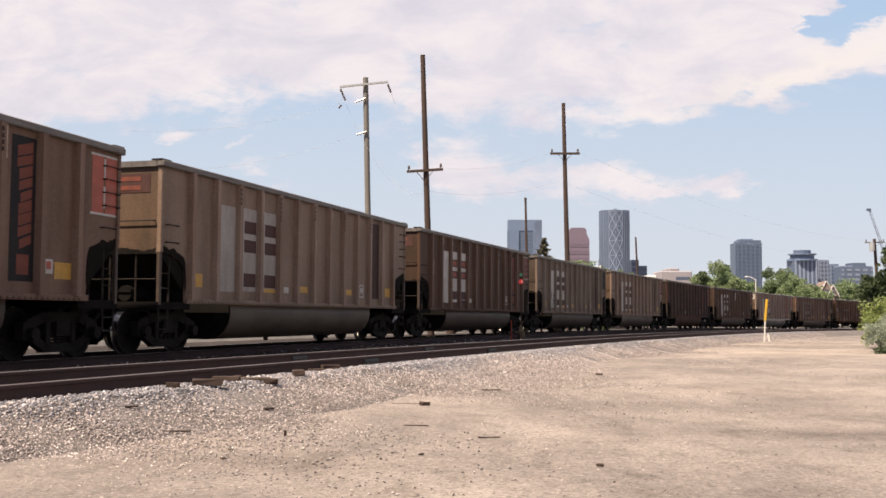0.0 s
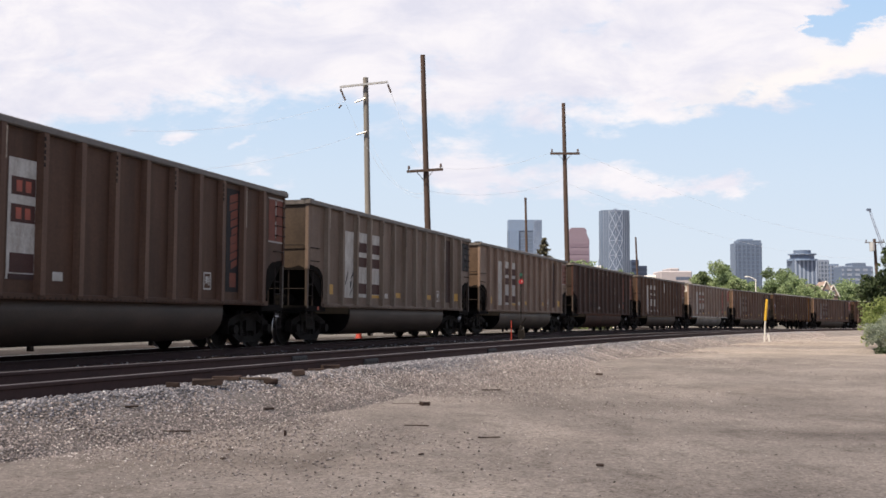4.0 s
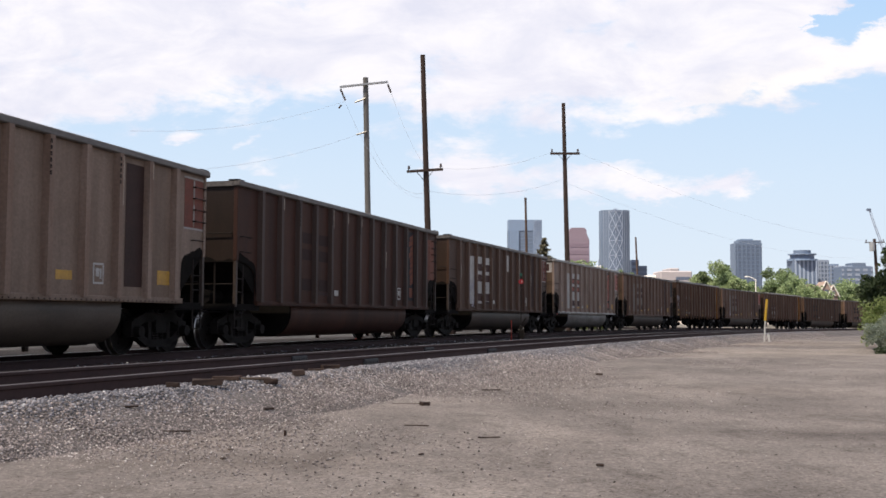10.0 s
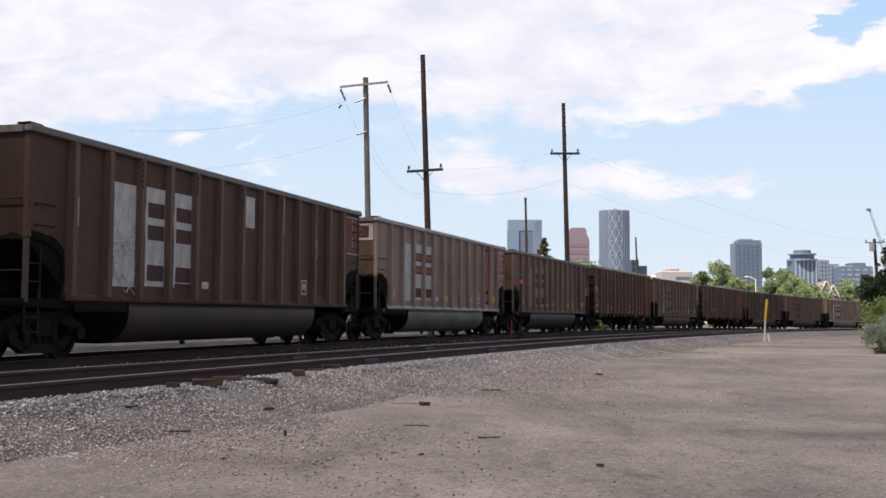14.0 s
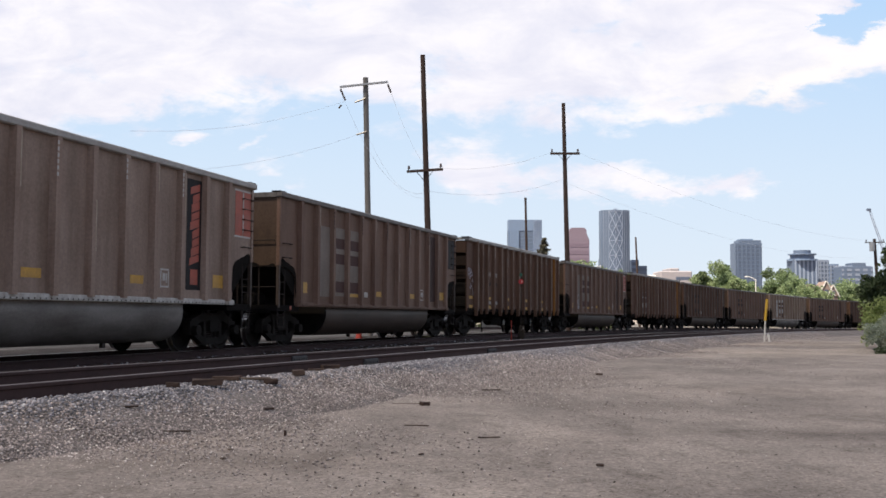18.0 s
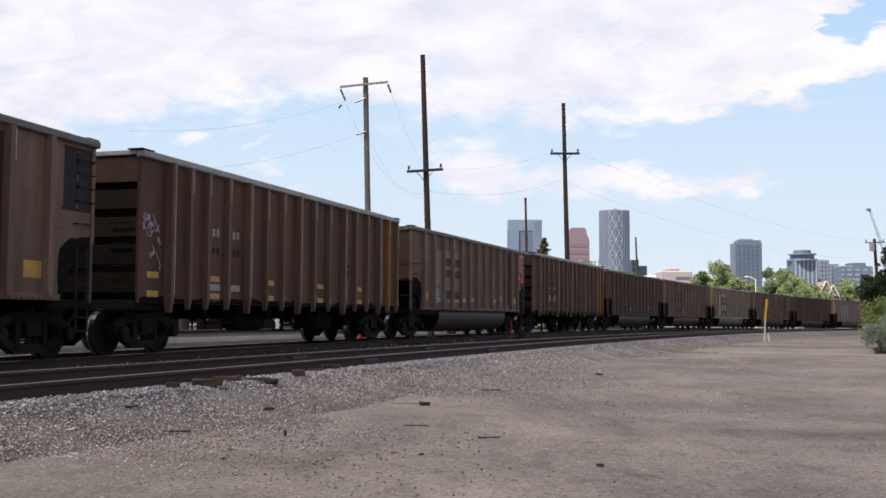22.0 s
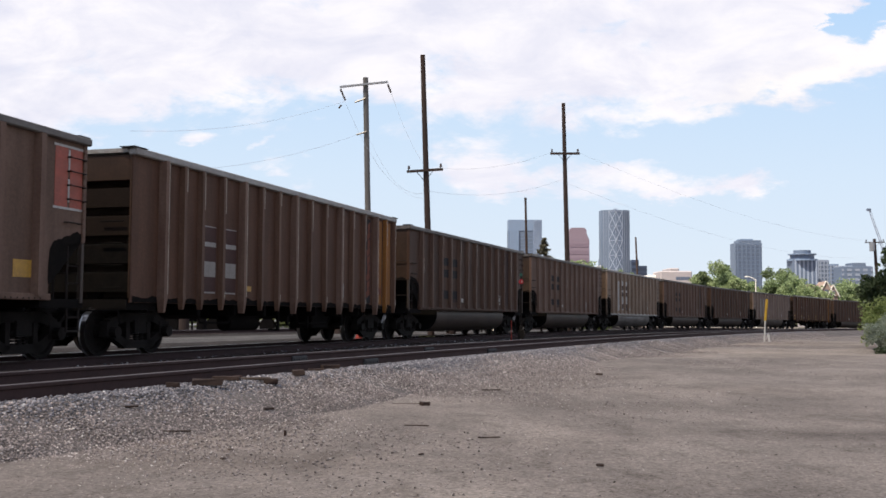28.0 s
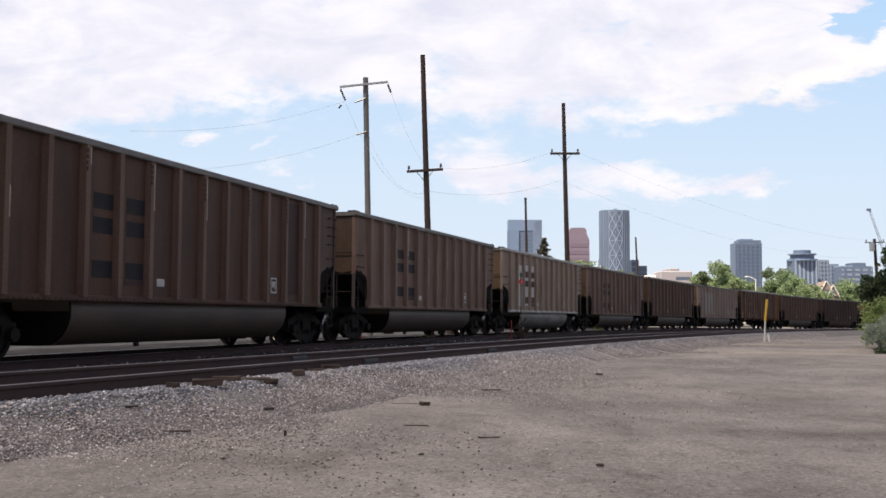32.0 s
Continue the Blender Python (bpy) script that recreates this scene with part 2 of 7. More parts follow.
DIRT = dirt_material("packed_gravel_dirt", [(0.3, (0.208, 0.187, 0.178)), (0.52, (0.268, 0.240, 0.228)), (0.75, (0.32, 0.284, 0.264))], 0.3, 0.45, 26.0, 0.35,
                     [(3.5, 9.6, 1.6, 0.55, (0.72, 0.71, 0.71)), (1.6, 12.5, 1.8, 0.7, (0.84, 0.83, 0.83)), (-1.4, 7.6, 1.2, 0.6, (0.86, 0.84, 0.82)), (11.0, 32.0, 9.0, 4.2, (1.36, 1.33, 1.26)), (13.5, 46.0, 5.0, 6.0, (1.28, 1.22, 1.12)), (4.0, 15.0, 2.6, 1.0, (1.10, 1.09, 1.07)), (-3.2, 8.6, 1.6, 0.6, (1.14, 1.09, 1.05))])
# Main line ballast: grime, darkened further for the shade under the train.
GRIMY_SHADED = dirt_material("grimy_shaded_ballast", [(0.3, (0.03, 0.026, 0.025)), (0.55, (0.048, 0.041, 0.039)), (0.75, (0.07, 0.06, 0.056))], 0.8, 0.9, 22.0, 0.9)
BALLAST = dirt_material("ballast_bed", [(0.3, (0.12, 0.112, 0.115)), (0.55, (0.175, 0.16, 0.16)), (0.75, (0.23, 0.205, 0.20))], 0.8, 0.9, 14.0, 0.9)
YARD = dirt_material("grey_yard_gravel", [(0.3, (0.09, 0.087, 0.087)), (0.55, (0.13, 0.126, 0.125)), (0.75, (0.18, 0.172, 0.168))], 0.5, 0.6, 12.0, 0.6)


def stone_material(name, stops):
    m = bpy.data.materials.new(name)
    m.use_nodes = True
    nt = m.node_tree
    b = nt.nodes["Principled BSDF"]
    b.inputs["Roughness"].default_value = 0.85
    geo = nt.nodes.new("ShaderNodeNewGeometry")
    col = ramp(nt, geo.outputs["Random Per Island"], stops)
    col = blend(nt, 1.0, col, ramp(nt, noise_tex(nt, 40, 3), [(0.3, (0.75,) * 3), (0.7, (1.15,) * 3)]), "MULTIPLY")
    nt.links.new(col, b.inputs["Base Color"])
    return m


STONE = stone_material("crushed_ballast_stone", [(0.0, (0.0630, 0.0653, 0.0780)), (0.3, (0.1455, 0.1485, 0.1726)), (0.62, (0.2425, 0.2346, 0.2569)), (0.88, (0.3783, 0.3514, 0.3661)), (0.965, (0.5238, 0.5049, 0.5200)), (1.0, (0.7566, 0.7524, 0.7696))])
TANSTONE = stone_material("pink_tan_ballast_stone", [(0.0, (0.1140, 0.0974, 0.0935)), (0.3, (0.2451, 0.2128, 0.2024)), (0.65, (0.3762, 0.3203, 0.3058)), (0.9, (0.5358, 0.4536, 0.4290)), (1.0, (0.8436, 0.7840, 0.7480))])
CLOD = stone_material("dark_clods", [(0.0, (0.03, 0.026, 0.024)), (0.6, (0.075, 0.064, 0.058)), (1.0, (0.15, 0.13, 0.12))])
PINKSTONE = stone_material("pinkish_fine_gravel", [(0.0, (0.13, 0.112, 0.108)), (0.35, (0.27, 0.235, 0.228)), (0.85, (0.41, 0.355, 0.34)), (1.0, (0.66, 0.62, 0.59))])


# ---- mesh helpers ----
def bx(bm, x0, x1, y0, y1, z0, z1, m=None):
    """A box; m turns it afterwards."""
    vs = [bm.verts.new(Vector(p) if m is None else m @ Vector(p)) for p in
          ((x0, y0, z0), (x1, y0, z0), (x1, y1, z0), (x0, y1, z0), (x0, y0, z1), (x1, y0, z1), (x1, y1, z1), (x0, y1, z1))]
    for f in ((3, 2, 1, 0), (4, 5, 6, 7), (0, 1, 5, 4), (1, 2, 6, 5), (2, 3, 7, 6), (3, 0, 4, 7)):
        bm.faces.new([vs[i] for i in f])
    return vs


def prism(bm, outline, y0, y1, axis="y"):
    """An outline extruded along an axis: (x, z) points along y, (y, z) points along x, (x, y) points along z."""
    put = {"y": lambda p, q: (p[0], q, p[1]), "x": lambda p, q: (q, p[0], p[1]), "z": lambda p, q: (p[0], p[1], q)}[axis]
    a = [bm.verts.new(put(p, y0)) for p in outline]
    b = [bm.verts.new(put(p, y1)) for p in outline]
    n = len(outline)
    bm.faces.new(a)
    bm.faces.new(list(reversed(b)))
    for i in range(n):
        bm.faces.new((a[i], b[i], b[(i + 1) % n], a[(i + 1) % n]))
    return a + b


def rod(bm, p, q, r, r2=None, n=8):
    """A round bar from p to q."""
    p, q = Vector(p), Vector(q)
    r2 = r if r2 is None else r2
    turn = (q - p).to_track_quat("Z", "Y").to_matrix()
    rings = []
    for c, rad in ((p, r), (q, r2)):
        rings.append([bm.verts.new(c + turn @ Vector((rad * math.cos(2 * math.pi * i / n), rad * math.sin(2 * math.pi * i / n), 0))) for i in range(n)])
    for i in range(n):
        bm.faces.new((rings[0][i], rings[0][(i + 1) % n], rings[1][(i + 1) % n], rings[1][i]))
    bm.faces.new(list(reversed(rings[0])))
    bm.faces.new(rings[1])


def tidy(bm, bevel=0.0, seg=1):
    bmesh.ops.recalc_face_normals(bm, faces=bm.faces)
    if bevel:
        bmesh.ops.bevel(bm, geom=list(bm.edges), offset=bevel, segments=seg, affect="EDGES", profile=0.5, clamp_overlap=True)
    return bm


def to_mesh(name, bm, mat, smooth=False):
    me = bpy.data.meshes.new(name)
    bm.to_mesh(me)
    bm.free()
    me.materials.append(mat)
    if smooth:
        me.polygons.foreach_set("use_smooth", [True] * len(me.polygons))
    return me


def part(name, bm, mat, parent, label="", at=None, smooth=False):
    """Links a bmesh, or a mesh that is already there, as one object under a thing or a part."""
    me = bm if isinstance(bm, bpy.types.Mesh) else to_mesh(name, bm, mat, smooth)
    ob = new(name, me)
    ob.parent = parent
    if at is not None:
        ob.matrix_basis = at
    if label:
        ob["label"] = label
    return ob


CACHE = {}


def shared(key, mat, build, smooth=False):
    """The mesh of that key and material, built the first time it is asked for."""
    k = (key, mat.name)
    if k not in CACHE:
        bm = bmesh.new()
        build(bm)
        bmesh.ops.recalc_face_normals(bm, faces=bm.faces)
        CACHE[k] = to_mesh(key if isinstance(key, str) else key[0], bm, mat, smooth)
    return CACHE[k]


def thing(name, at, label, category, group=""):
    """An empty at the base of a thing that is made of parts."""
    ob = new(name)
    ob.empty_display_size = 0.3
    ob.matrix_basis = at
    return tagged(ob, label, category, group)


def solid(name, bm, mat, label, category, group="", kind="", at=None, smooth=False):
    ob = new(name, bm if isinstance(bm, bpy.types.Mesh) else to_mesh(name, bm, mat, smooth))
    if at is not None:
        ob.matrix_basis = at
    return tagged(ob, label, category, group, kind)


# ---- ground, track bed and rails ----
def sheet(name, verts, faces, mat, label, category, kind="structure", smooth=True):
    me = bpy.data.meshes.new(name)
    me.from_pydata(verts, [], faces)
    me.materials.append(mat)
    if smooth:
        me.polygons.foreach_set("use_smooth", [True] * len(me.polygons))
    return tagged(new(name, me), label, category, kind=kind)


def land(x, y):
    """The height of the open ground, which falls with the line."""
    i = int(np.argmin((LX - x) ** 2 + (LY - y) ** 2)) if abs(x) < 400 and abs(y) < 400 else 0
    z = (LZ[i] if i else -1.4) - 0.27
    d = math.hypot(x, y)
    if d > 60:
        return z - 0.02
    return z + 0.035 * noise.noise((x * 0.35, y * 0.22, 1.0)) + 0.012 * noise.noise((x * 1.6, y * 1.3, 4.0))


def ground_sheet():
    ax = sorted(set([-4500, -2500, -1300, -700, -420, -260, -160, -100, -70, -50, -38, -30] + [round(-24 + 0.5 * i, 2) for i in range(90)] + [22, 26, 30, 36, 44, 54, 66, 80, 100, 130, 170, 230, 320, 440, 700, 1300, 2500, 4500]))
    ay = sorted(set([-4500, -2500, -1300, -700, -420, -260, -160, -100, -60, -36, -22, -12, -6] + [round(-3 + 0.45 * i, 2) for i in range(110)] + [48, 51, 55, 60, 66, 74, 84, 96, 110, 125, 140, 160, 190, 230, 290, 420, 700, 1300, 2500, 4500]))
    verts = [(x, y, land(x, y)) for y in ay for x in ax]
    n = len(ax)
    faces = [(j * n + i, j * n + i + 1, (j + 1) * n + i + 1, (j + 1) * n + i) for j in range(len(ay) - 1) for i in range(n - 1)]
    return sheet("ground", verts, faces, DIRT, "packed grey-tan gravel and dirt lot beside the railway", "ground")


def bed_strip(prof_of, mat, label):
    runs = [s * 0.8 for s in range(-75, 330)]
    verts, faces, m = [], [], 0
    for s in runs:
        prof = prof_of(s)
        for lat, z in prof:
            verts.append(line(s, lat, z + 0.012 * noise.noise((s, lat * 1.4, 0))))
        m = len(prof)
    for j in range(len(runs) - 1):
        for i in range(m - 1):
            faces.append((j * m + i, j * m + i + 1, (j + 1) * m + i + 1, (j + 1) * m + i))
    return sheet("track_bed", verts, faces, mat, label, "track bed")


def main_bed(s):
    mid = (1.6 + siding(s) - 1.5) / 2
    return [(-7.6, -0.42), (-7.0, -0.20), (-3.6, -0.19), (-1.6, -0.19), (0, -0.18), (1.6, -0.19), (mid, -0.17), (mid + 0.5, -0.24)]


def shoulder(s):
    """How far the foot of the stone shoulder wanders at the run s."""
    return 0.30 * noise.noise((s * 0.21, 3.0, 0)) + 0.18 * noise.noise((s * 0.9, 7.0, 0))


WANDER = [shoulder(s * 0.1) for s in range(-400, 1500)]


def shoulder_height(s, d):
    """The height of the stone bed d metres out from the middle of the second track, for many places at once."""
    w = np.interp(s, np.arange(-40, 150, 0.1), WANDER)
    at = [0.9 + 0 * w, 1.2 + w * 0.3, 1.55 + w * 0.6, 2.0 + w * 0.8, 2.45 + w]
    z = np.full(np.shape(d), -0.27)
    for p, q, a, c in zip(at, at[1:], (0.045, 0.02, -0.10, -0.22), (0.02, -0.10, -0.22, -0.33)):
        f = np.clip((d - p) / (q - p), 0, 1)
        z = np.where((d >= p) & (d < q), a + (c - a) * f, z)
    return np.maximum(np.where(d < at[0], -0.02, z), -0.27)


def second_bed(s):
    c = siding(s)
    w = shoulder(s)
    mid = (1.6 + c - 1.5) / 2
    return [(mid, -0.22), (mid + 0.2, -0.16), (c - 1.4, -0.03), (c, -0.015), (c + 0.80, -0.015), (c + 0.9, 0.045), (c + 1.2 + w * 0.3, 0.02), (c + 1.55 + w * 0.6, -0.10), (c + 2.0 + w * 0.8, -0.22), (c + 2.45 + w, -0.33)]


def track_bed():
    bed_strip(main_bed, GRIMY_SHADED, "grimy main line ballast with the train's shade in its colour")
    bed_strip(lambda s: [(-21.5, -0.40), (-20.5, -0.24), (-18.5, -0.18), (-15.2, -0.18), (-13.8, -0.25), (-13.0, -0.40)], GRIMY_SHADED, "grimy dark ballast under the yard track")
    bed_strip(lambda s: [(-13.4, -0.40), (-12.6, -0.205), (-10.0, -0.205), (-7.6, -0.205), (-6.8, -0.42)], YARD, "grey gravel strewn between the tracks")
    bed_strip(lambda s: [(-125.0, -0.60), (-120.0, -0.205), (-40.0, -0.20), (-22.2, -0.205), (-21.4, -0.40)], YARD, "pale grey gravel yard behind the tracks")
    bed_strip(second_bed, BALLAST, "grey crushed stone bed with a sloping shoulder")


RAIL_PROFILE = [(-0.07, -0.18), (0.07, -0.18), (0.07, -0.165), (0.012, -0.145), (0.010, -0.05), (0.036, -0.035), (0.036, -0.006), (0.028, 0.0),
                (-0.028, 0.0), (-0.036, -0.006), (-0.036, -0.035), (-0.010, -0.05), (-0.012, -0.145), (-0.07, -0.165)]


def rail(name, parent, lat_of, dz, runs, head):
    verts, faces, n = [], [], len(RAIL_PROFILE)
    for s in runs:
        for y, z in RAIL_PROFILE:
            verts.append(line(s, lat_of(s) + y, dz + z))
    for j in range(len(runs) - 1):
        for i in range(n):
            k = (i + 1) % n
            faces.append((j * n + i, j * n + k, (j + 1) * n + k, (j + 1) * n + i))
    me = bpy.data.meshes.new(name)
    me.from_pydata(verts, [], faces)
    me.materials.append(RUST)
    me.materials.append(head)
    me.polygons.foreach_set("material_index", [1 if 6 <= (q % n) <= 8 else 0 for q in range(len(faces))])
    ob = new(name, me)
    ob.parent = parent
    return ob


def railways():
    runs = [s * 1.5 for s in range(-60, 160)]
    tie = shared("tie", TIEWOOD, lambda bm: (bx(bm, -0.11, 0.11, -1.29, 1.29, -0.38, -0.172), tidy(bm, 0.012)))
    out = []
    for label, c_of, dz, ties in (("rusty steel main line track under the coal train", lambda s: 0.0, 0.0, range(-26, 100)),
                                  ("rusty yard track behind the main line", lambda s: -17.0, 0.02, range(-10, 60)),
                                  ("rusty second track with dark wooden ties in ballast", siding, 0.177, range(-26, 90))):
        t = thing("railway_track", Matrix.Identity(4), label, "railway track", "railway tracks")
        head = POLISHED if dz == 0.0 else HEADSTEEL
        rail("rail", t, lambda s: c_of(s) - 0.7535, dz, runs, head)
        rail("rail", t, lambda s: c_of(s) + 0.7535, dz, runs, head)
        rnd = random.Random(5)
        for i in ties:
            s = i * 0.53 + rnd.uniform(-0.03, 0.03)
            c, a = c_of(s), np.interp(s, SIG, HEAD)
            slope = math.atan2(c_of(s + 1) - c_of(s - 1), 2.0)
            p = line(s, c, dz - (0.055 if dz > 0.1 else 0.0))
            m = Matrix.Translation(p) @ Matrix.Rotation(a - slope + rnd.uniform(-0.015, 0.015), 4, "Z")
            part("tie", tie, None, t, at=m)
        out.append(t)
    # joint bars bolted over the web of the second track
    for s, side in ((-3.35, 1), (2.3, 1), (-2.75, -1), (2.7, -1)):
        c = siding(s) + 0.7535 * side
        a = np.interp(s, SIG, HEAD) - math.atan2(siding(s + 1) - siding(s - 1), 2.0)
        bm = bmesh.new()
        bx(bm, -0.24, 0.24, -0.045, 0.045, -0.15, -0.045)
        tidy(bm, 0.012)
        for q in (-0.19, -0.11, -0.04, 0.04, 0.11, 0.19):
            rod(bm, (q, -0.06, -0.095), (q, 0.06, -0.095), 0.018, n=6)
        part("joint_bar", bm, JOINT, out[-1], "blue-grey bolted joint bar", at=Matrix.Translation(line(s, c, 0.177)) @ Matrix.Rotation(a, 4, "Z"))


def lines(s, lat, z):
    """Many points of the line at once."""
    a = np.interp(s, SIG, HEAD)
    return np.stack([np.interp(s, SIG, LX) + lat * np.sin(a), np.interp(s, SIG, LY) - lat * np.cos(a), np.interp(s, SIG, LZ) + z], 1)


def sidings(s):
    s = np.maximum(s, -26.0)
    return 6.63 + 0.108 * s - 0.00011 * s * s


def stones(name, places, sizes, label, rng, mat=None):
    """Loose stones as one joined mesh: squashed eight-sided lumps with their own tilt."""
    n = len(places)
    base = np.array([(1, 0, 0), (-1, 0, 0), (0, 1, 0), (0, -1, 0), (0, 0, 1), (0, 0, -1)], float)
    tri = np.array([(0, 2, 4), (2, 1, 4), (1, 3, 4), (3, 0, 4), (2, 0, 5), (1, 2, 5), (3, 1, 5), (0, 3, 5)])
    v = base[None] * sizes[:, None, None] * rng.uniform(0.6, 1.3, (n, 6, 1)) + rng.normal(0, 0.16, (n, 6, 3)) * sizes[:, None, None]
    a, b = rng.uniform(0, 6.28, n), rng.uniform(-0.6, 0.6, n)
    ca, sa, cb, sb = np.cos(a), np.sin(a), np.cos(b), np.sin(b)
    rot = np.stack([np.stack([ca, -sa * cb, sa * sb], 1), np.stack([sa, ca * cb, -ca * sb], 1), np.stack([0 * sa, sb, cb], 1)], 1)
    v = np.einsum("nij,nkj->nki", rot, v)
    v[:, :, 2] *= 0.7
    v += places[:, None, :]
    corners = (tri[None] + 6 * np.arange(n)[:, None, None]).astype(np.int32).reshape(-1)
    me = bpy.data.meshes.new(name)
    me.vertices.add(6 * n)
    me.vertices.foreach_set("co", v.reshape(-1).astype(np.float32))
    me.loops.add(24 * n)
    me.loops.foreach_set("vertex_index", corners)
    me.polygons.add(8 * n)
    me.polygons.foreach_set("loop_start", np.arange(0, 24 * n, 3, dtype=np.int32))
    me.update(calc_edges=True)
    me.materials.append(mat or STONE)
    return tagged(new(name, me), label, "gravel", kind="stuff")


def runs_along(rng, n, near, far):
    """Runs along the line, thicker on the stretch next to the eye."""
    return np.where(rng.random(n) < near, rng.uniform(-15, 8, n), 8 + far * rng.random(n) ** 1.4)


def gravel():
    rng = np.random.default_rng(3)
    n = 110000
    s = runs_along(rng, n, 0.62, 46)
    d = np.where(rng.random(n) < 0.84, rng.uniform(0.84, 2.2, n) + rng.normal(0, 0.06, n), 2.0 + rng.exponential(0.5, n))
    d = np.maximum(d, 0.84)
    size = (0.007 + 0.016 * rng.random(n) ** 1.4) * np.interp(d, (1.2, 1.7, 2.4), (1.0, 0.72, 0.5))
    at = lines(s, sidings(s) + d, shoulder_height(s, d) + 0.006)
    tan = d + rng.normal(0, 0.22, n) + 0.18 * np.sin(s * 0.9) > 1.42
    for keep, mat, label in ((~tan, STONE, "blue-grey crushed ballast stones along the rail"), (tan, TANSTONE, "pink and tan crushed stones down the shoulder")):
        stones("ballast_stones", at[keep], size[keep], label, rng, mat)
    n = 105000
    s = runs_along(rng, n, 0.6, 40)
    d = 1.4 + rng.exponential(0.95, n)
    stones("fine_gravel", lines(s, sidings(s) + d, shoulder_height(s, d) + 0.002), 0.004 + 0.012 * rng.random(n) ** 2, "fine pinkish gravel strewn where ballast meets dirt", rng, PINKSTONE)
    n = 4000
    s = rng.uniform(-15, 25, n)
    c = sidings(s)
    inner = rng.random(n) < 0.6
    lat = np.where(inner, c + rng.uniform(-0.7, 0.7, n), 0.9 + rng.random(n) * (c - 1.75))
    stones("ballast_stones", lines(s, lat, np.where(lat - c > -1.4, -0.01, -0.14)), rng.uniform(0.012, 0.035, n), "dirty crushed stones between the rails", rng)
    places = []
    while len(places) < 6500:
        y = 5.5 + 26 * rng.random() ** 1.6
        x = rng.uniform(-0.46, 0.46) * y
        i = int(np.argmin((LX - x) ** 2 + (LY - y) ** 2))
        if (x - LX[i]) * math.sin(HEAD[i]) - (y - LY[i]) * math.cos(HEAD[i]) > siding(SIG[i]) + 2.4:
            places.append((x, y, land(x, y) + 0.001))
    flat = np.array(places)[rng.choice(len(places), 1300, replace=False)] + rng.normal(0, 0.06, (1300, 1)) * np.array((1, 1, 0))
    stones("dark_clods", flat, 0.002 + 0.009 * rng.random(1300) ** 4, "dark clods and bark chips strewn over the dirt", rng, CLOD)
    stones("pebbles", np.array(places), 0.0012 + 0.0045 * rng.random(6500) ** 3, "small loose pebbles scattered over the packed dirt", rng, PINKSTONE)


# ---- the coal train ----
PITCH, HALF, TRUCK_AT, WHEEL_R = 16.2, 7.36, 6.33, 0.457
RIB_AT = [1.13 + 1.021 * i for i in range(13)]          # from the leading corner
CARS, WHEELSETS = [], []


def side_outline(bm, y):
    h = HALF - 0.03
    pts = [(-h, 2.04), (-h + 0.42, 1.99), (-h + 0.75, 1.88), (-h + 0.92, 1.74), (-h + 0.96, 1.10)]
    pts = pts + [(-x, z) for x, z in reversed(pts)] + [(h, 3.76), (-h, 3.76)]
    prism(bm, pts, y - 0.012, y + 0.012)


def hat_rib(bm, z0, z1, w=0.105, d=0.115, foot=0.0):
    """A pressed rib whose flanks lean, standing out towards -y; foot: how far it runs on in a point below."""
    top = [(-w, 0), (w, 0), (w * 0.62, -d), (-w * 0.62, -d)]
    rows = [(z1, 1.0), (z0, 1.0)] if not foot else [(z1, 1.0), (z0, 1.0), (z0 - foot, 0.45)]
    rings = [[bm.verts.new((x * k, y * (1 if k == 1 else 0.8), z)) for x, y in top] for z, k in rows]
    for a, b in zip(rings, rings[1:]):
        for i in range(4):
            bm.faces.new((a[i], a[(i + 1) % 4], b[(i + 1) % 4], b[i]))
    bm.faces.new(rings[0])
    bm.faces.new(list(reversed(rings[-1])))


def wheelset_mesh(bm):
    for s in (-1, 1):
        prof = [(0.09, 0.79), (0.12, 0.80), (0.14, 0.755), (0.36, 0.74), (0.385, 0.79), (0.452, 0.79), (0.457, 0.69), (0.484, 0.675), (0.484, 0.66), (0.38, 0.655), (0.36, 0.70), (0.14, 0.71), (0.12, 0.64), (0.09, 0.62)]
        n = 28
        rings = [[bm.verts.new((r * math.cos(2 * math.pi * i / n), s * y, r * math.sin(2 * math.pi * i / n))) for i in range(n)] for r, y in prof]
        for a, b in zip(rings, rings[1:]):
            for i in range(n):
                bm.faces.new((a[i], a[(i + 1) % n], b[(i + 1) % n], b[i]))
    rod(bm, (0, -1.02, 0), (0, 1.02, 0), 0.085, n=12)
    for i in range(4):
        a = i * math.pi / 2
        rod(bm, (0.24 * math.cos(a), -0.765, 0.24 * math.sin(a)), (0.24 * math.cos(a), -0.735, 0.24 * math.sin(a)), 0.03, n=6)


def wheelset():
    k = "wheelset"
    if k not in CACHE:
        bm = bmesh.new()
        wheelset_mesh(bm)
        bmesh.ops.recalc_face_normals(bm, faces=bm.faces)
        me = to_mesh("wheelset", bm, TRUCK)
        me.materials.append(TREAD)
        for p in me.polygons:
            c = p.center
            r = math.hypot(c.x, c.z)
            if 0.447 < r < 0.47 and 0.68 < abs(c.y) < 0.80:
                p.material_index = 1
        CACHE[k] = me
    return CACHE[k]


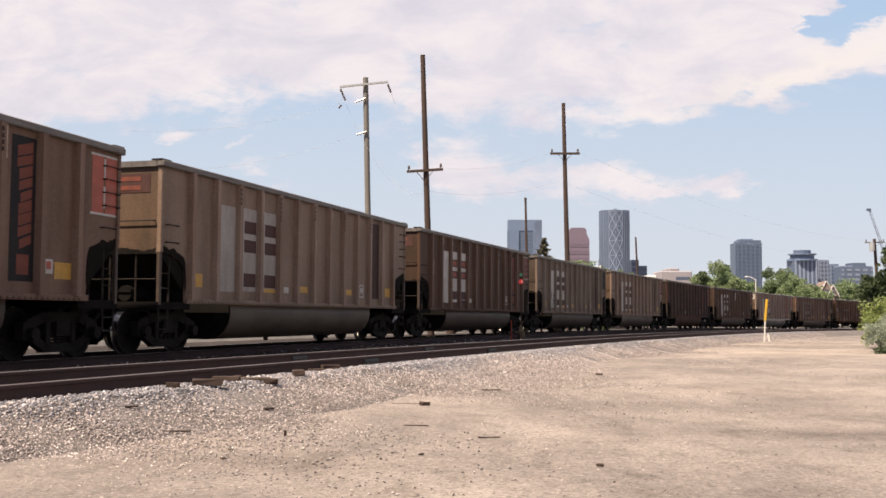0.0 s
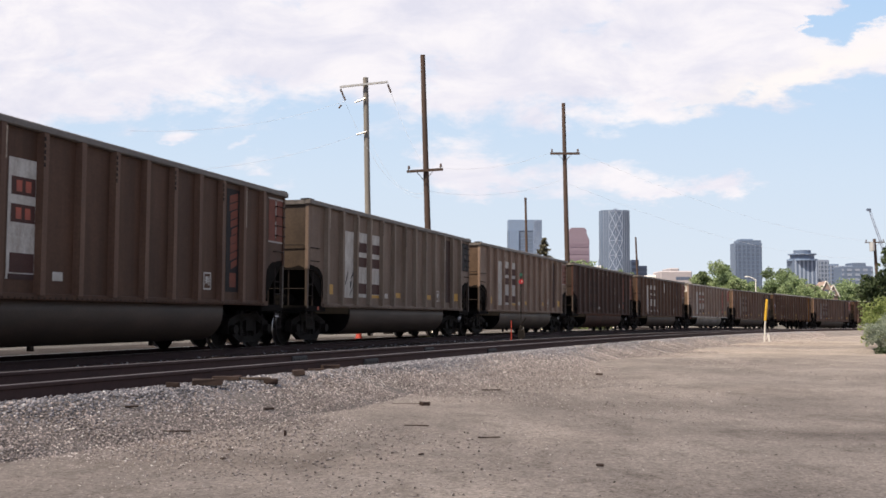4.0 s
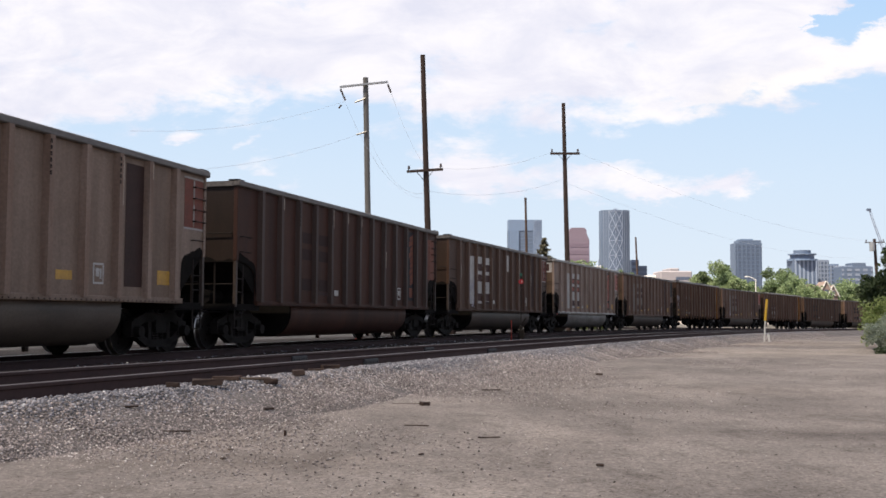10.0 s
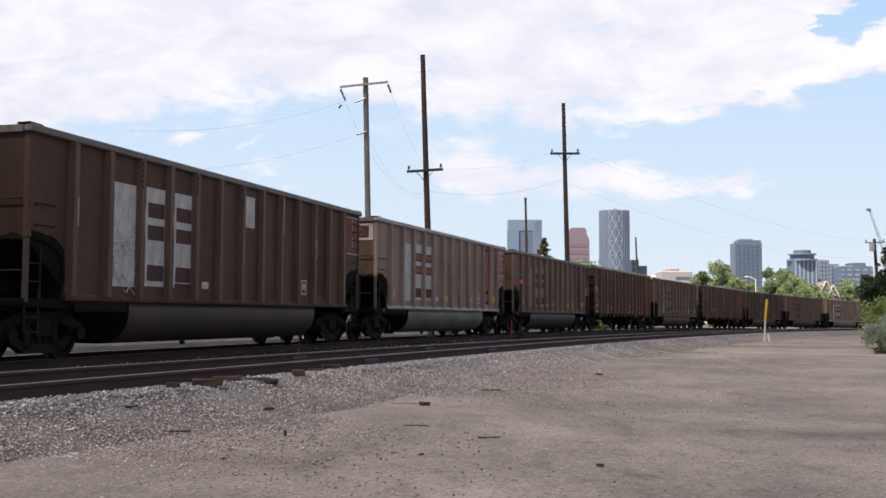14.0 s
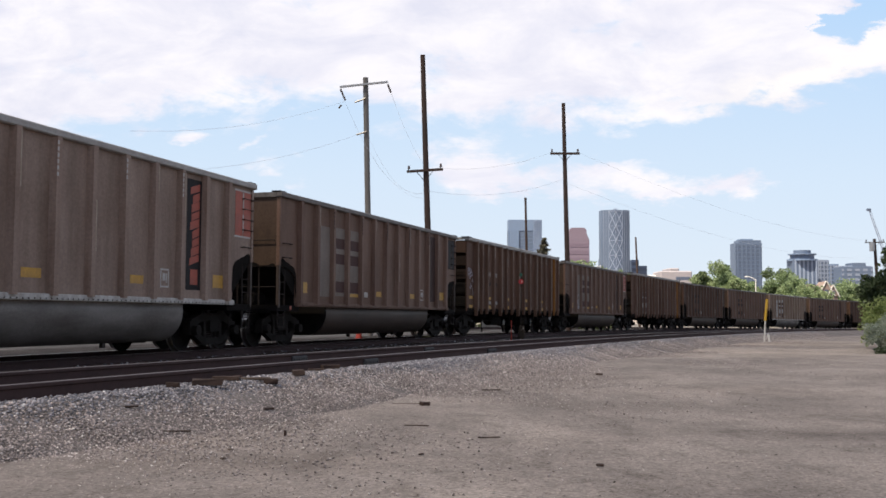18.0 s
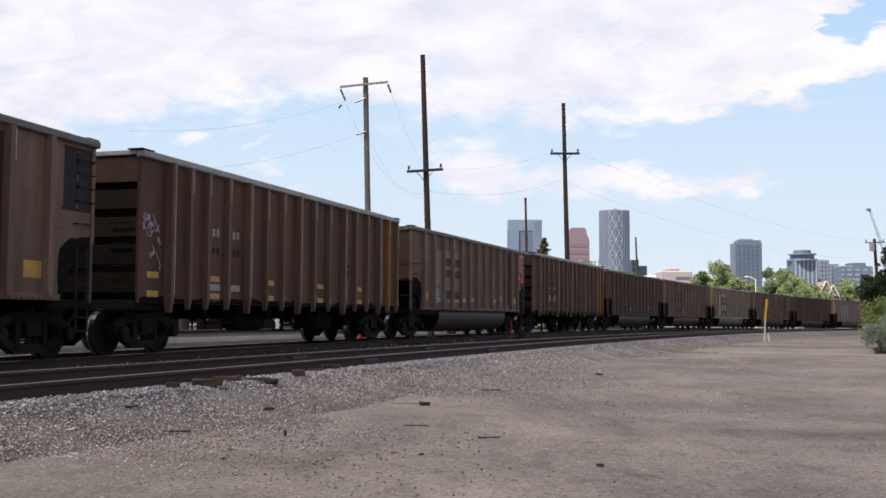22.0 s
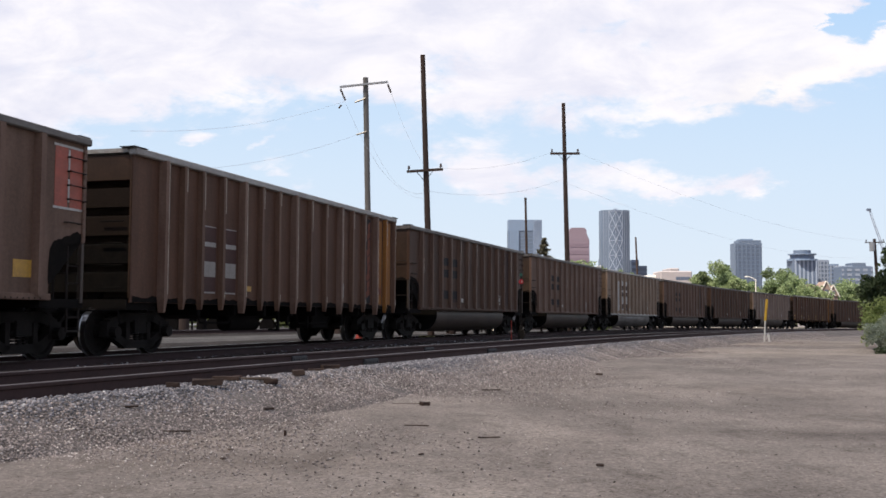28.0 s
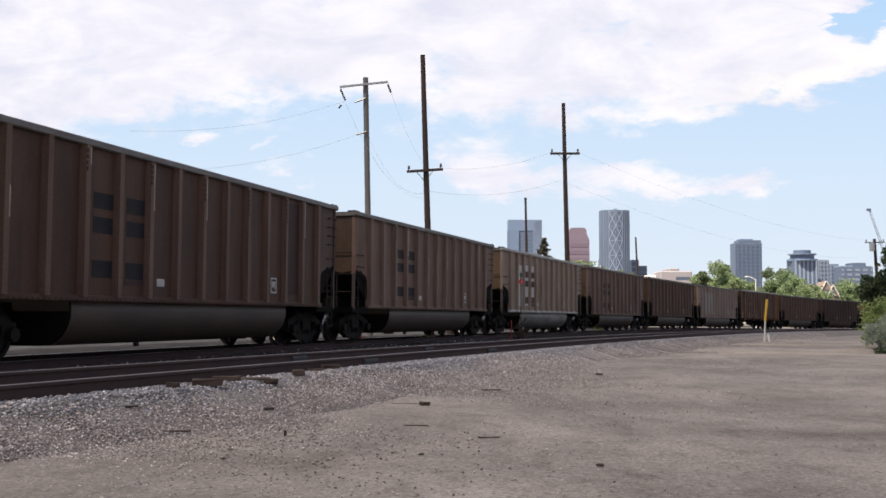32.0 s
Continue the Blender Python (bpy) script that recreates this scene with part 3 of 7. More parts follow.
def side_frame(bm):
    """The cast frame of a truck: two pedestals, a bowed top and the spring opening."""
    # built from bars so that the openings stay open
    for p, q, r in (((-0.9, 0.62), (-0.5, 0.74), 0.09), ((-0.5, 0.74), (0.5, 0.74), 0.09), ((0.5, 0.74), (0.9, 0.62), 0.09),
                    ((-0.88, 0.44), (-0.42, 0.22), 0.075), ((0.88, 0.44), (0.42, 0.22), 0.075), ((-0.45, 0.21), (0.45, 0.21), 0.075),
                    ((-0.36, 0.22), (-0.36, 0.72), 0.06), ((0.36, 0.22), (0.36, 0.72), 0.06)):
        d = Vector((q[0] - p[0], q[1] - p[1]))
        a = math.atan2(d.y, d.x)
        m = Matrix.Translation(((p[0] + q[0]) / 2, 0, (p[1] + q[1]) / 2)) @ Matrix.Rotation(-a, 4, "Y")
        bx(bm, -d.length / 2 - r * 0.4, d.length / 2 + r * 0.4, -0.075, 0.075, -r, r, m)
    for x in (-0.89, 0.89):
        bx(bm, x - 0.17, x + 0.17, -0.09, 0.09, 0.36, 0.66)


def truck(car, x):
    bol = part("truck", shared("truck_bolster", TRUCK, lambda bm: (bx(bm, -0.2, 0.2, -1.12, 1.12, 0.42, 0.68), bx(bm, -0.3, 0.3, -0.3, 0.3, 0.68, 0.80))), None, car, "dark greasy cast iron truck", at=Matrix.Translation((x, 0, 0)))
    fr = shared("side_frame", TRUCK, side_frame)
    cap = shared("bearing_cap", TRUCK, lambda bm: rod(bm, (0, -0.12, 0), (0, 0.12, 0), 0.115, n=12))
    spring = shared("spring", TRUCK, lambda bm: [rod(bm, (0, 0, 0.01 + 0.05 * i), (0, 0, 0.042 + 0.05 * i), 0.062, n=10) for i in range(5)])
    for s in (-1, 1):
        part("side_frame", fr, None, bol, at=Matrix.Translation((0, s * 1.0, 0)))
        for w in (-0.89, 0.89):
            part("bearing_cap", cap, None, bol, at=Matrix.Translation((w, s * 1.10, WHEEL_R)))
        for w in (-0.17, 0, 0.17):
            part("spring", spring, None, bol, at=Matrix.Translation((w, s * 1.0, 0.27)))
    for w in (-0.89, 0.89):
        o = part("wheelset", wheelset(), None, bol, "steel wheels with bright worn treads", at=Matrix.Translation((w, 0, WHEEL_R)))
        WHEELSETS.append(o)


def bar_marks(car, name, mat, x, z, w, h, y, label=""):
    """A flat mark painted on the side, a sheet of paint that stands just proud."""
    return part(name, shared((name, round(w, 3), round(h, 3)), mat, lambda bm: bx(bm, -w / 2, w / 2, -0.004, 0, -h / 2, h / 2)), None, car, label, at=Matrix.Translation((x, y, z)))


def digit_bars(car, x, z, w, h, mat, y):
    """Two painted characters as plain upright bars."""
    for d in (-1, 1):
        bar_marks(car, "character_bar", mat, x + d * w * 0.22, z, round(w * 0.26, 3), round(h * 0.62, 3), y)


def letter_bars(car, x, z0, z1, w, n, mat, y, seed):
    """A column of plain leaning bars where faded lettering runs up a panel."""
    rnd = random.Random(seed)
    h = (z1 - z0) / n
    for i in range(n):
        a, b = round(w * rnd.choice((0.74, 0.86, 1.0)), 3), round(h * rnd.choice((0.80, 0.92)), 3)
        me = shared(("lettering_bar", a, b), mat, lambda bm: prism(bm, [(-a / 2, -b / 2 - 0.05), (a / 2, -b / 2 + 0.05), (a / 2, b / 2 + 0.05), (-a / 2, b / 2 - 0.05)], -0.004, 0))
        part("lettering_bar", me, None, car, at=Matrix.Translation((x + (w - a) * 0.5, y, z0 + h * (i + 0.5))))


def under_parts(car, spec):
    sill = shared("center_sill", BLACK, lambda bm: bx(bm, -HALF - 0.1, HALF + 0.1, -0.24, 0.24, 0.70, 1.0))
    part("center_sill", sill, None, car)

    def coup(bm):
        rod(bm, (0, 0, 0.84), (0.42, 0, 0.84), 0.075, n=8)
        bx(bm, 0.36, 0.60, -0.13, 0.10, 0.70, 0.98)
        bx(bm, 0.54, 0.70, -0.16, -0.05, 0.72, 0.96)
        rod(bm, (0.15, 0.35, 0.80), (0.5, 0.3, 0.42), 0.028, n=6)
    me = shared("coupler", TRUCK, coup)
    for s in (-1, 1):
        part("coupler", me, None, car, "black coupler with hanging air hose", at=Matrix.Translation((s * (HALF + 0.1), 0, 0)) @ Matrix.Rotation(0 if s > 0 else math.pi, 4, "Z"))
        truck(car, s * TRUCK_AT)
    lever = shared("uncoupling_lever", BLACK, lambda bm: (rod(bm, (0, -1.4, 0.86), (0, 0.1, 0.86), 0.016, n=6), rod(bm, (0, -1.4, 0.86), (0.05, -1.42, 0.62), 0.016, n=6)))
    part("uncoupling_lever", lever, None, car, at=Matrix.Translation((-HALF - 0.16, 0, 0)))
    brake = shared("brake_cylinder", BLACK, lambda bm: (rod(bm, (-0.3, 0, 0), (0.3, 0, 0), 0.16, n=12), bx(bm, -0.06, 0.06, -0.05, 0.05, 0, 0.3)))
    part("brake_cylinder", brake, None, car, at=Matrix.Translation((-HALF + 0.5, -0.6, 1.22)))


def worn_edges(car, k, bright):
    """A row of chips in the paint at the head of every second rib, and scuffs along some others."""
    rnd = random.Random(k * 7 + 1)
    if k > 13:
        return
    chip = WHITE if bright else STEP_IRON
    for i in (2, 4, 6, 8, 10):
        n = rnd.choice((4, 5, 6))
        for j in range(n):
            bar_marks(car, "chip", chip, RIB_AT[i] - HALF - 0.045, 3.64 - 0.105 * j, 0.042, 0.07, -1.626)
    for i in rnd.sample(range(13), 5):
        h = rnd.choice((0.3, 0.5, 0.9))
        bar_marks(car, "scuff", WORN, RIB_AT[i] - HALF + 0.052, 3.70 - rnd.choice((0.0, 0.0, 0.9)) - h / 2, 0.024, h, -1.625)


def end_irons(car):
    """Posts, rungs and steps in the openings at the four corners."""
    def build(bm):
        for q in (0.02, 0.40):
            rod(bm, (q, 0, 1.02), (q, 0, 2.04 if q < 0.1 else 1.96), 0.022, n=6)
        for z in (1.32, 1.62):
            rod(bm, (0.02, 0, z), (0.40, 0, z), 0.015, n=6)
        for q in (0.04, 0.38):
            bx(bm, q - 0.02, q + 0.02, -0.012, 0.012, 0.50, 0.98)
        for z in (0.50, 0.74):
            bx(bm, 0.02, 0.40, -0.025, 0.025, z - 0.014, z + 0.014)
    me = shared("side_steps", STEP_IRON, build)
    rail = shared("end_railing", STEP_IRON, lambda bm: ([rod(bm, (0, q, 1.05), (0, q, 2.02), 0.022, n=6) for q in (-0.95, -0.35, 0.45, 0.95)], rod(bm, (0, -1.4, 1.5), (0, 1.4, 1.5), 0.014, n=6)))
    for e in (-1, 1):
        for s in (-1, 1):
            part("side_steps", me, None, car, "grimy iron steps", at=Matrix.Translation((e * (HALF - 0.02), s * 1.47, 0)) @ Matrix.Rotation(0 if e < 0 else math.pi, 4, "Z"))
        part("end_railing", rail, None, car, at=Matrix.Translation((e * (HALF - 0.06), 0, 0)))
    rivets = shared("sill_rivets", STEP_IRON, lambda bm: [bx(bm, q * 0.145 - 0.013, q * 0.145 + 0.013, -0.008, 0, -0.013, 0.013) for q in range(-42, 43)])
    part("sill_rivets", rivets, None, car, "row of rivet heads", at=Matrix.Translation((0, -1.572, 1.05)))["kind"] = "stuff"


ARCH = [(0.03, 2.035), (0.20, 2.02), (0.42, 1.985), (0.60, 1.94), (0.75, 1.875), (0.86, 1.80), (0.92, 1.735), (0.945, 1.55), (0.955, 1.35), (0.96, 1.14)]


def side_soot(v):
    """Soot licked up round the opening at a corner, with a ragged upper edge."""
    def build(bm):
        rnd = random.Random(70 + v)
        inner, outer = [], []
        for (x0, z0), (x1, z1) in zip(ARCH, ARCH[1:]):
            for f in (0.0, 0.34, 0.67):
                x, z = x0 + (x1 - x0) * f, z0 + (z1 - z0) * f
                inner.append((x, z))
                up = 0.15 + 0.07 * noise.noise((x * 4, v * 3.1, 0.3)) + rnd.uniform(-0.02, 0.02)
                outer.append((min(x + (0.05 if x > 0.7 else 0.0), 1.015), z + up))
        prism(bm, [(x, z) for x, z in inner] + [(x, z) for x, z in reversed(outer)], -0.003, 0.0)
    return shared(("soot_stain", v), SOOT_SHADE, build)


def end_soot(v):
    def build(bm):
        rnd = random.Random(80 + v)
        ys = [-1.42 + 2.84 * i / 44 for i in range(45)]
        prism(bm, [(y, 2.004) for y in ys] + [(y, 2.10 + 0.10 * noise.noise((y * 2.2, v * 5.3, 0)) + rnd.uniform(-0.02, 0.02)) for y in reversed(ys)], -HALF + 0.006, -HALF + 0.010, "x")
    return shared(("soot_stain_end", v), SOOT_SHADE, build)


def sill_hem(v):
    """A ragged dark hem along the foot of a flat side."""
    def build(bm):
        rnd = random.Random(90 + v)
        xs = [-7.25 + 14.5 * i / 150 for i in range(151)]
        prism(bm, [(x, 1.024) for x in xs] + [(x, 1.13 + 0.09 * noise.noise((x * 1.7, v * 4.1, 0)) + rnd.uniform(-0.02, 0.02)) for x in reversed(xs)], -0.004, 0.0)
    return shared(("ragged_hem", v), SOOT_SHADE, build)


def gondola(k, spec):
    """A bathtub coal gondola: ribbed sides, open ends over the trucks and a round-bottomed tub between them."""
    body = BODY[spec["c"]]
    car = thing("coal_gondola", Matrix.Identity(4), spec["label"], "rail car", "coal train")
    CARS.append((k, car))
    for s in (-1, 1):
        part("side_sheet", shared(("side_sheet", s), body, lambda bm: side_outline(bm, s * 1.5)), None, car)
        sill_mat = WHITE if spec.get("silver") else body
        part("side_sill", shared("side_sill", sill_mat, lambda bm: (bx(bm, -HALF + 0.98, HALF - 0.98, -0.05, 0.07, 1.02, 1.13), tidy(bm, 0.012))), None, car, at=Matrix.Translation((0, s * 1.52, 0)))
        chord = CHORD_PALE if spec.get("silver") else CHORD
        part("top_chord", shared("top_chord", chord, lambda bm: (bx(bm, -HALF - 0.04, HALF + 0.04, -0.09, 0.09, 3.74, 3.87), tidy(bm, 0.02))), None, car, "worn grey top rail", at=Matrix.Translation((0, s * 1.52, 0)))
        me = shared("rib", RIB[spec["c"]], lambda bm: hat_rib(bm, 1.10, 3.75))
        for a in RIB_AT:
            part("rib", me, None, car, at=Matrix.Translation((a - HALF, s * 1.51, 0)) @ Matrix.Rotation(0 if s < 0 else math.pi, 4, "Z"))
        for e in (-1, 1):
            part("corner_post", shared("corner_post", body, lambda bm: (bx(bm, -0.05, 0.05, -0.05, 0.05, 2.03, 3.74), tidy(bm, 0.01), [rod(bm, (q, -0.066, 2.15 + 0.145 * i), (q, -0.04, 2.15 + 0.145 * i), 0.017, n=6) for i in range(11) for q in (-0.03,)])), None, car, at=Matrix.Translation((e * (HALF - 0.05), s * 1.49, 0)) @ Matrix.Rotation(0 if s < 0 else math.pi, 4, "Z"))
            part("corner_leg", shared("corner_leg", TUBDARK, lambda bm: (bx(bm, -0.04, 0.04, -0.04, 0.04, 0.98, 2.03), tidy(bm, 0.01))), None, car, "dark lower corner post", at=Matrix.Translation((e * (HALF - 0.05), s * 1.485, 0)))
            part("corner_cap", shared("corner_cap", PANEL, lambda bm: (bx(bm, -0.17, 0.17, -0.13, 0.13, 3.868, 3.90), tidy(bm, 0.01))), None, car, "dark corner cap plate", at=Matrix.Translation((e * (HALF - 0.12), s * 1.44, 0)))
    for e in (-1, 1):
        turn = Matrix.Rotation(0 if e < 0 else math.pi, 4, "Z")
        part("end_sheet", shared("end_sheet", SHADED_ENDS[spec["c"]], lambda bm: (bx(bm, -HALF + 0.01, -HALF + 0.035, -1.488, 1.488, 2.0, 3.76))), None, car, at=turn)
        part("end_rail", shared("end_rail", STEP_IRON, lambda bm: (rod(bm, (-HALF - 0.05, -1.40, 2.66), (-HALF - 0.05, 1.40, 2.66), 0.014, n=6), [rod(bm, (-HALF - 0.05, q, 2.66), (-HALF + 0.02, q, 2.66), 0.014, n=6) for q in (-1.40, 0.0, 1.40)])), None, car, "thin grab rail across the end", at=turn)
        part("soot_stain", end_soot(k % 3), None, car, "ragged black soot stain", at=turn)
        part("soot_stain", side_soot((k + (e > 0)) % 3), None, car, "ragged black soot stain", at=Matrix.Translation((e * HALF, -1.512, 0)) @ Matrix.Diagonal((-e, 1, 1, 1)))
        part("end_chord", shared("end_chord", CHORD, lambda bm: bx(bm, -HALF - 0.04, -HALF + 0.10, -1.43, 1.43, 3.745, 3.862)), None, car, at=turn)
        # Sloping sheet in soot-and-shade black, so the open end reads as deep shade.
        part("slope_sheet", shared("slope_sheet", SOOT_SHADE, lambda bm: prism(bm, [(-HALF + 0.04, 2.04), (-HALF + 0.90, 1.30), (-HALF + 0.94, 1.36), (-HALF + 0.07, 2.12)], -1.48, 1.48)), None, car, "sloping end sheet, soot and shade in its black", at=turn)
        # Plates added inside the opening to paint its shade.
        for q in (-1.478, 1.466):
            part("end_gusset", shared(("end_gusset", q), SOOT_SHADE, lambda bm: prism(bm, [(-HALF + 0.05, 2.06), (-HALF + 0.90, 1.31), (-HALF + 0.98, 1.31), (-HALF + 0.98, 2.08)], q, q + 0.012)), None, car, "black plate added to shade the open end", at=turn)
        # Added black sheet that closes the opening off as shade.
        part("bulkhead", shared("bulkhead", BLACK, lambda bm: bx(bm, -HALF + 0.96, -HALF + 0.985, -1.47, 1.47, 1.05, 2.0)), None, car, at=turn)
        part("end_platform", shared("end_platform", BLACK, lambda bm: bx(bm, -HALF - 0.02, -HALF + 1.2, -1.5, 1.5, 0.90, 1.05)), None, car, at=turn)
        for z in (2.24, 2.59) if e < 0 else (2.35,):
            part("grab_iron", shared("grab_iron", STEP_IRON, lambda bm: (rod(bm, (-0.2, -0.08, 0), (0.2, -0.08, 0), 0.013, n=6), rod(bm, (-0.2, -0.08, 0), (-0.2, 0, 0), 0.013, n=6), rod(bm, (0.2, -0.08, 0), (0.2, 0, 0), 0.013, n=6))), None, car, at=Matrix.Translation((e * (HALF - 0.4), -1.512, z)))

    def tub(bm):
        arc = [(-0.84 - 0.60 * math.cos(a), 0.84 - 0.60 * math.sin(a)) for a in [math.pi / 2 * i / 8 for i in range(9)]]
        ring = [(-1.44, 1.06)] + arc + [(-y, z) for y, z in reversed(arc)] + [(1.44, 1.06)]
        xs = [(-4.32, 1.0), (4.34, 1.0)]
        rings = []
        for x, f in xs:
            rings.append([bm.verts.new((x, y * (0.96 + 0.04 * f), z if f else 0.32 + (z - 0.24) * 0.90)) for y, z in ring])
        n = len(ring)
        for a, b in zip(rings, rings[1:]):
            for i in range(n - 1):
                bm.faces.new((a[i], a[i + 1], b[i + 1], b[i]))
            bm.faces.new((a[-1], a[0], b[0], b[-1]))
        for x in (-1.4, 2.4):
            bx(bm, x - 0.03, x + 0.03, -0.9, -0.8, 0.16, 0.30)

    def tub_end(bm):
        arc = [(-0.84 - 0.58 * math.cos(a), 0.84 - 0.58 * math.sin(a)) for a in [math.pi / 2 * i / 8 for i in range(9)]]
        prism(bm, [(-1.42, 1.05)] + arc + [(-y, z) for y, z in reversed(arc)] + [(1.42, 1.05)], -0.02, 0.02, "x")
    # Tub ends painted black: soot plus the shade they stand in.
    for x in (-4.34, 4.36):
        part("tub_end", shared("tub_end", BLACK, tub_end), None, car, "black tub end, soot and shade in its colour", at=Matrix.Translation((x, 0, 0)))
    tubmat = SILVER if spec.get("silver") else (BODY["dark"] if spec.get("tub") else TUBDARK if spec["c"] in ("brown", "dull", "olive", "rust") else TUBMAT)
    part("tub", shared("tub", tubmat, tub, True), None, car, "round-bottomed tub below the sill")
    for e in (-1, 1):
        part("load_floor", shared("load_floor", BLACK, lambda bm: bx(bm, -0.9, 0.9, -1.48, 1.48, 1.10, 1.13)), None, car, at=Matrix.Translation((e * 5.4, 0, 0)))
    under_parts(car, spec)
    y, P0 = -1.513, -HALF
    # painted panels and marks on the near side
    if spec.get("w"):
        wm = {"w": WHITE, "o": WHITE_OLD, "g": GHOST}[spec["w"]]
        bar_marks(car, "white_panel", wm, P0 + 2.75, 2.27, 0.78, 1.92, y, "chalky white painted panel")
        for cx in (3.77, 4.80):
            bar_marks(car, "white_panel", wm, P0 + cx, 2.30, 0.70, 1.92, y)
    if spec.get("sq"):
        pm = PATCH if spec.get("w") else SOOTRED if spec["c"] == "dark" else PANEL
        for i, cx in enumerate((3.78, 4.81)):
            for j, (z, h) in enumerate(((2.82, 0.29), (2.385, 0.29), (1.60, 0.31))):
                bar_marks(car, "number_panel", pm, P0 + cx, z, 0.58, h, y - 0.004, "dark brown square panel")
                if spec["sq"] == 2 and j < 2:
                    digit_bars(car, P0 + cx, z, 0.5, 0.29, RED, y - 0.008)
        bar_marks(car, "yellow_label", YELLOW if spec.get("y") else RUST, P0 + 4.80, 1.38, 0.62, 0.09, y - 0.006)
    bar_marks(car, "small_label", WHITE, P0 + 5.73, 1.42, 0.27, 0.15, y, "small white stencil label")
    fr = P0 + 10.83
    for dx, dz, w, h in ((0, 0.17, 0.32, 0.035), (0, -0.17, 0.32, 0.035), (-0.145, 0, 0.035, 0.31), (0.145, 0, 0.035, 0.31), (-0.03, 0.02, 0.10, 0.15), (0.07, 0.0, 0.05, 0.19)):
        bar_marks(car, "stencil_bar", WHITE, fr + dx, 1.52 + dz, w, h, y)
    if spec.get("y"):
        for cx, w in ((1.45, 0.42), (6.75, 0.50), (9.83, 0.45), (13.05, 0.46)):
            bar_marks(car, "yellow_label", YELLOW, P0 + cx, 1.46 if 2 < cx < 12 else 1.52, w, 0.16 if 2 < cx < 12 else 0.28, y, "worn yellow reflective label")
    if spec.get("st"):
        mat = {1: MAROON, 2: PANEL}[spec["st"]]
        bar_marks(car, "logo_panel", mat, P0 + 12.00, 2.47, 0.70, 2.32, y, "dark upright panel with faded red lettering bars")
        if spec["st"] == 2:
            lm = REDORANGE if spec.get("red") == 3 else RED if spec.get("silver") else RED_DULL
            letter_bars(car, P0 + 11.98, 1.85, 3.52, 0.38, 9, lm, y - 0.004, k)
            bar_marks(car, "logo_mark", lm, P0 + 11.98, 1.58, 0.30, 0.32, y - 0.004)
    if spec.get("red"):
        rm = {1: RED_DULL, 2: RED, 3: REDORANGE, 4: PANEL}[spec["red"]]
        if rm is REDORANGE:
            bar_marks(car, "red_panel", rm, P0 + 13.72, 2.8, 0.30, 1.42, y, "faded orange-red end panel")
            bar_marks(car, "red_panel", rm, P0 + 14.20, 2.8, 0.50, 1.42, y, "faded orange-red end panel")
        for dx in (-0.21, 0.21) if rm is not REDORANGE else ():
            bar_marks(car, "red_panel", rm, P0 + 14.22 + dx, 3.12, 0.36, 1.02, y, "dark end panel" if rm is PANEL else "faded red end panel")
        for dx, dz, w, h in ((0, 0.53, 0.86, 0.04), (0, -0.53, 0.86, 0.04), (0, 0.30, 0.05, 0.36), (0, -0.22, 0.05, 0.40)) if rm is not REDORANGE else ():
            bar_marks(car, "white_border", STEP_IRON if rm is PANEL else WHITE if rm is RED else WHITE_OLD, P0 + 14.22 + dx, 3.12 + dz, w, h, y - 0.004)
    for i in range(4):
        part("ladder_rung", shared("ladder_rung", STEP_IRON, lambda bm: (rod(bm, (-0.22, -0.07, 0), (0.22, -0.07, 0), 0.011, n=6), rod(bm, (-0.22, -0.09, 0), (-0.22, 0, 0), 0.015, n=6), rod(bm, (0.22, -0.09, 0), (0.22, 0, 0), 0.015, n=6))), None, car, at=Matrix.Translation((HALF - 0.32, -1.512, 2.75 + 0.24 * i)))
    if spec.get("plate"):
        yb = shared(("end_plate", 1), PATCH, lambda bm: bx(bm, -0.004, 0, -0.52, 0.52, -0.19, 0.19))
        part("end_plate", yb, None, car, "dark number plate on the end", at=Matrix.Translation((-HALF + 0.006, -0.75, 3.42)))
        if spec["plate"] == 2:
            part("end_plate", shared(("end_plate", 2), WHITE, lambda bm: bx(bm, -0.003, 0, -0.86, 0.86, -0.26, 0.26)), None, car, "white plate border", at=Matrix.Translation((-HALF + 0.009, -0.55, 3.42)))
        for dz in (-0.09, 0.09):
            part("character_bar", shared(("plate_bar", 1), RED_DULL, lambda bm: bx(bm, -0.004, 0, -0.30, 0.30, -0.045, 0.045)), None, car, at=Matrix.Translation((-HALF + 0.001, -0.75, 3.42 + dz)))
    if spec.get("tag"):
        rnd = random.Random(k)
        bm = bmesh.new()
        for i in range(spec["tag"]):
            a = (rnd.uniform(-0.36, 0.36), rnd.uniform(-0.45, 0.35))
            for j in range(3):
                b = (max(-0.38, min(0.38, a[0] + rnd.uniform(-0.22, 0.22))), a[1] + rnd.uniform(-0.22, 0.22))
                rod(bm, (a[0], 0, a[1]), (b[0], 0, b[1]), 0.014, n=4)
                a = b
        part("graffiti", bm, TAG if spec["tag"] > 6 else PANEL, car, "scrawled spray paint tag", at=Matrix.Translation((P0 + 2.75, y - 0.008, 1.75)))
    if spec.get("chip"):
        bar_marks(car, "white_patch", WHITE, P0 + 7.75, 3.18, 0.46, 0.72, y, "white rectangular paint patch")
    if k in (2, 6, 7):
        bar_marks(car, "reflector", RED, P0 + 0.72, 0.985, 0.09, 0.09, -1.503, "small red reflector")
    if k == -1:
        bar_marks(car, "placard", WHITE, P0 + 12.66, 1.58, 0.22, 0.24, y, "small red and white placard")
        bar_marks(car, "placard_centre", RED, P0 + 12.66, 1.60, 0.13, 0.13, y - 0.004)
    worn_edges(car, k, spec.get("silver"))
    end_irons(car)
    return car


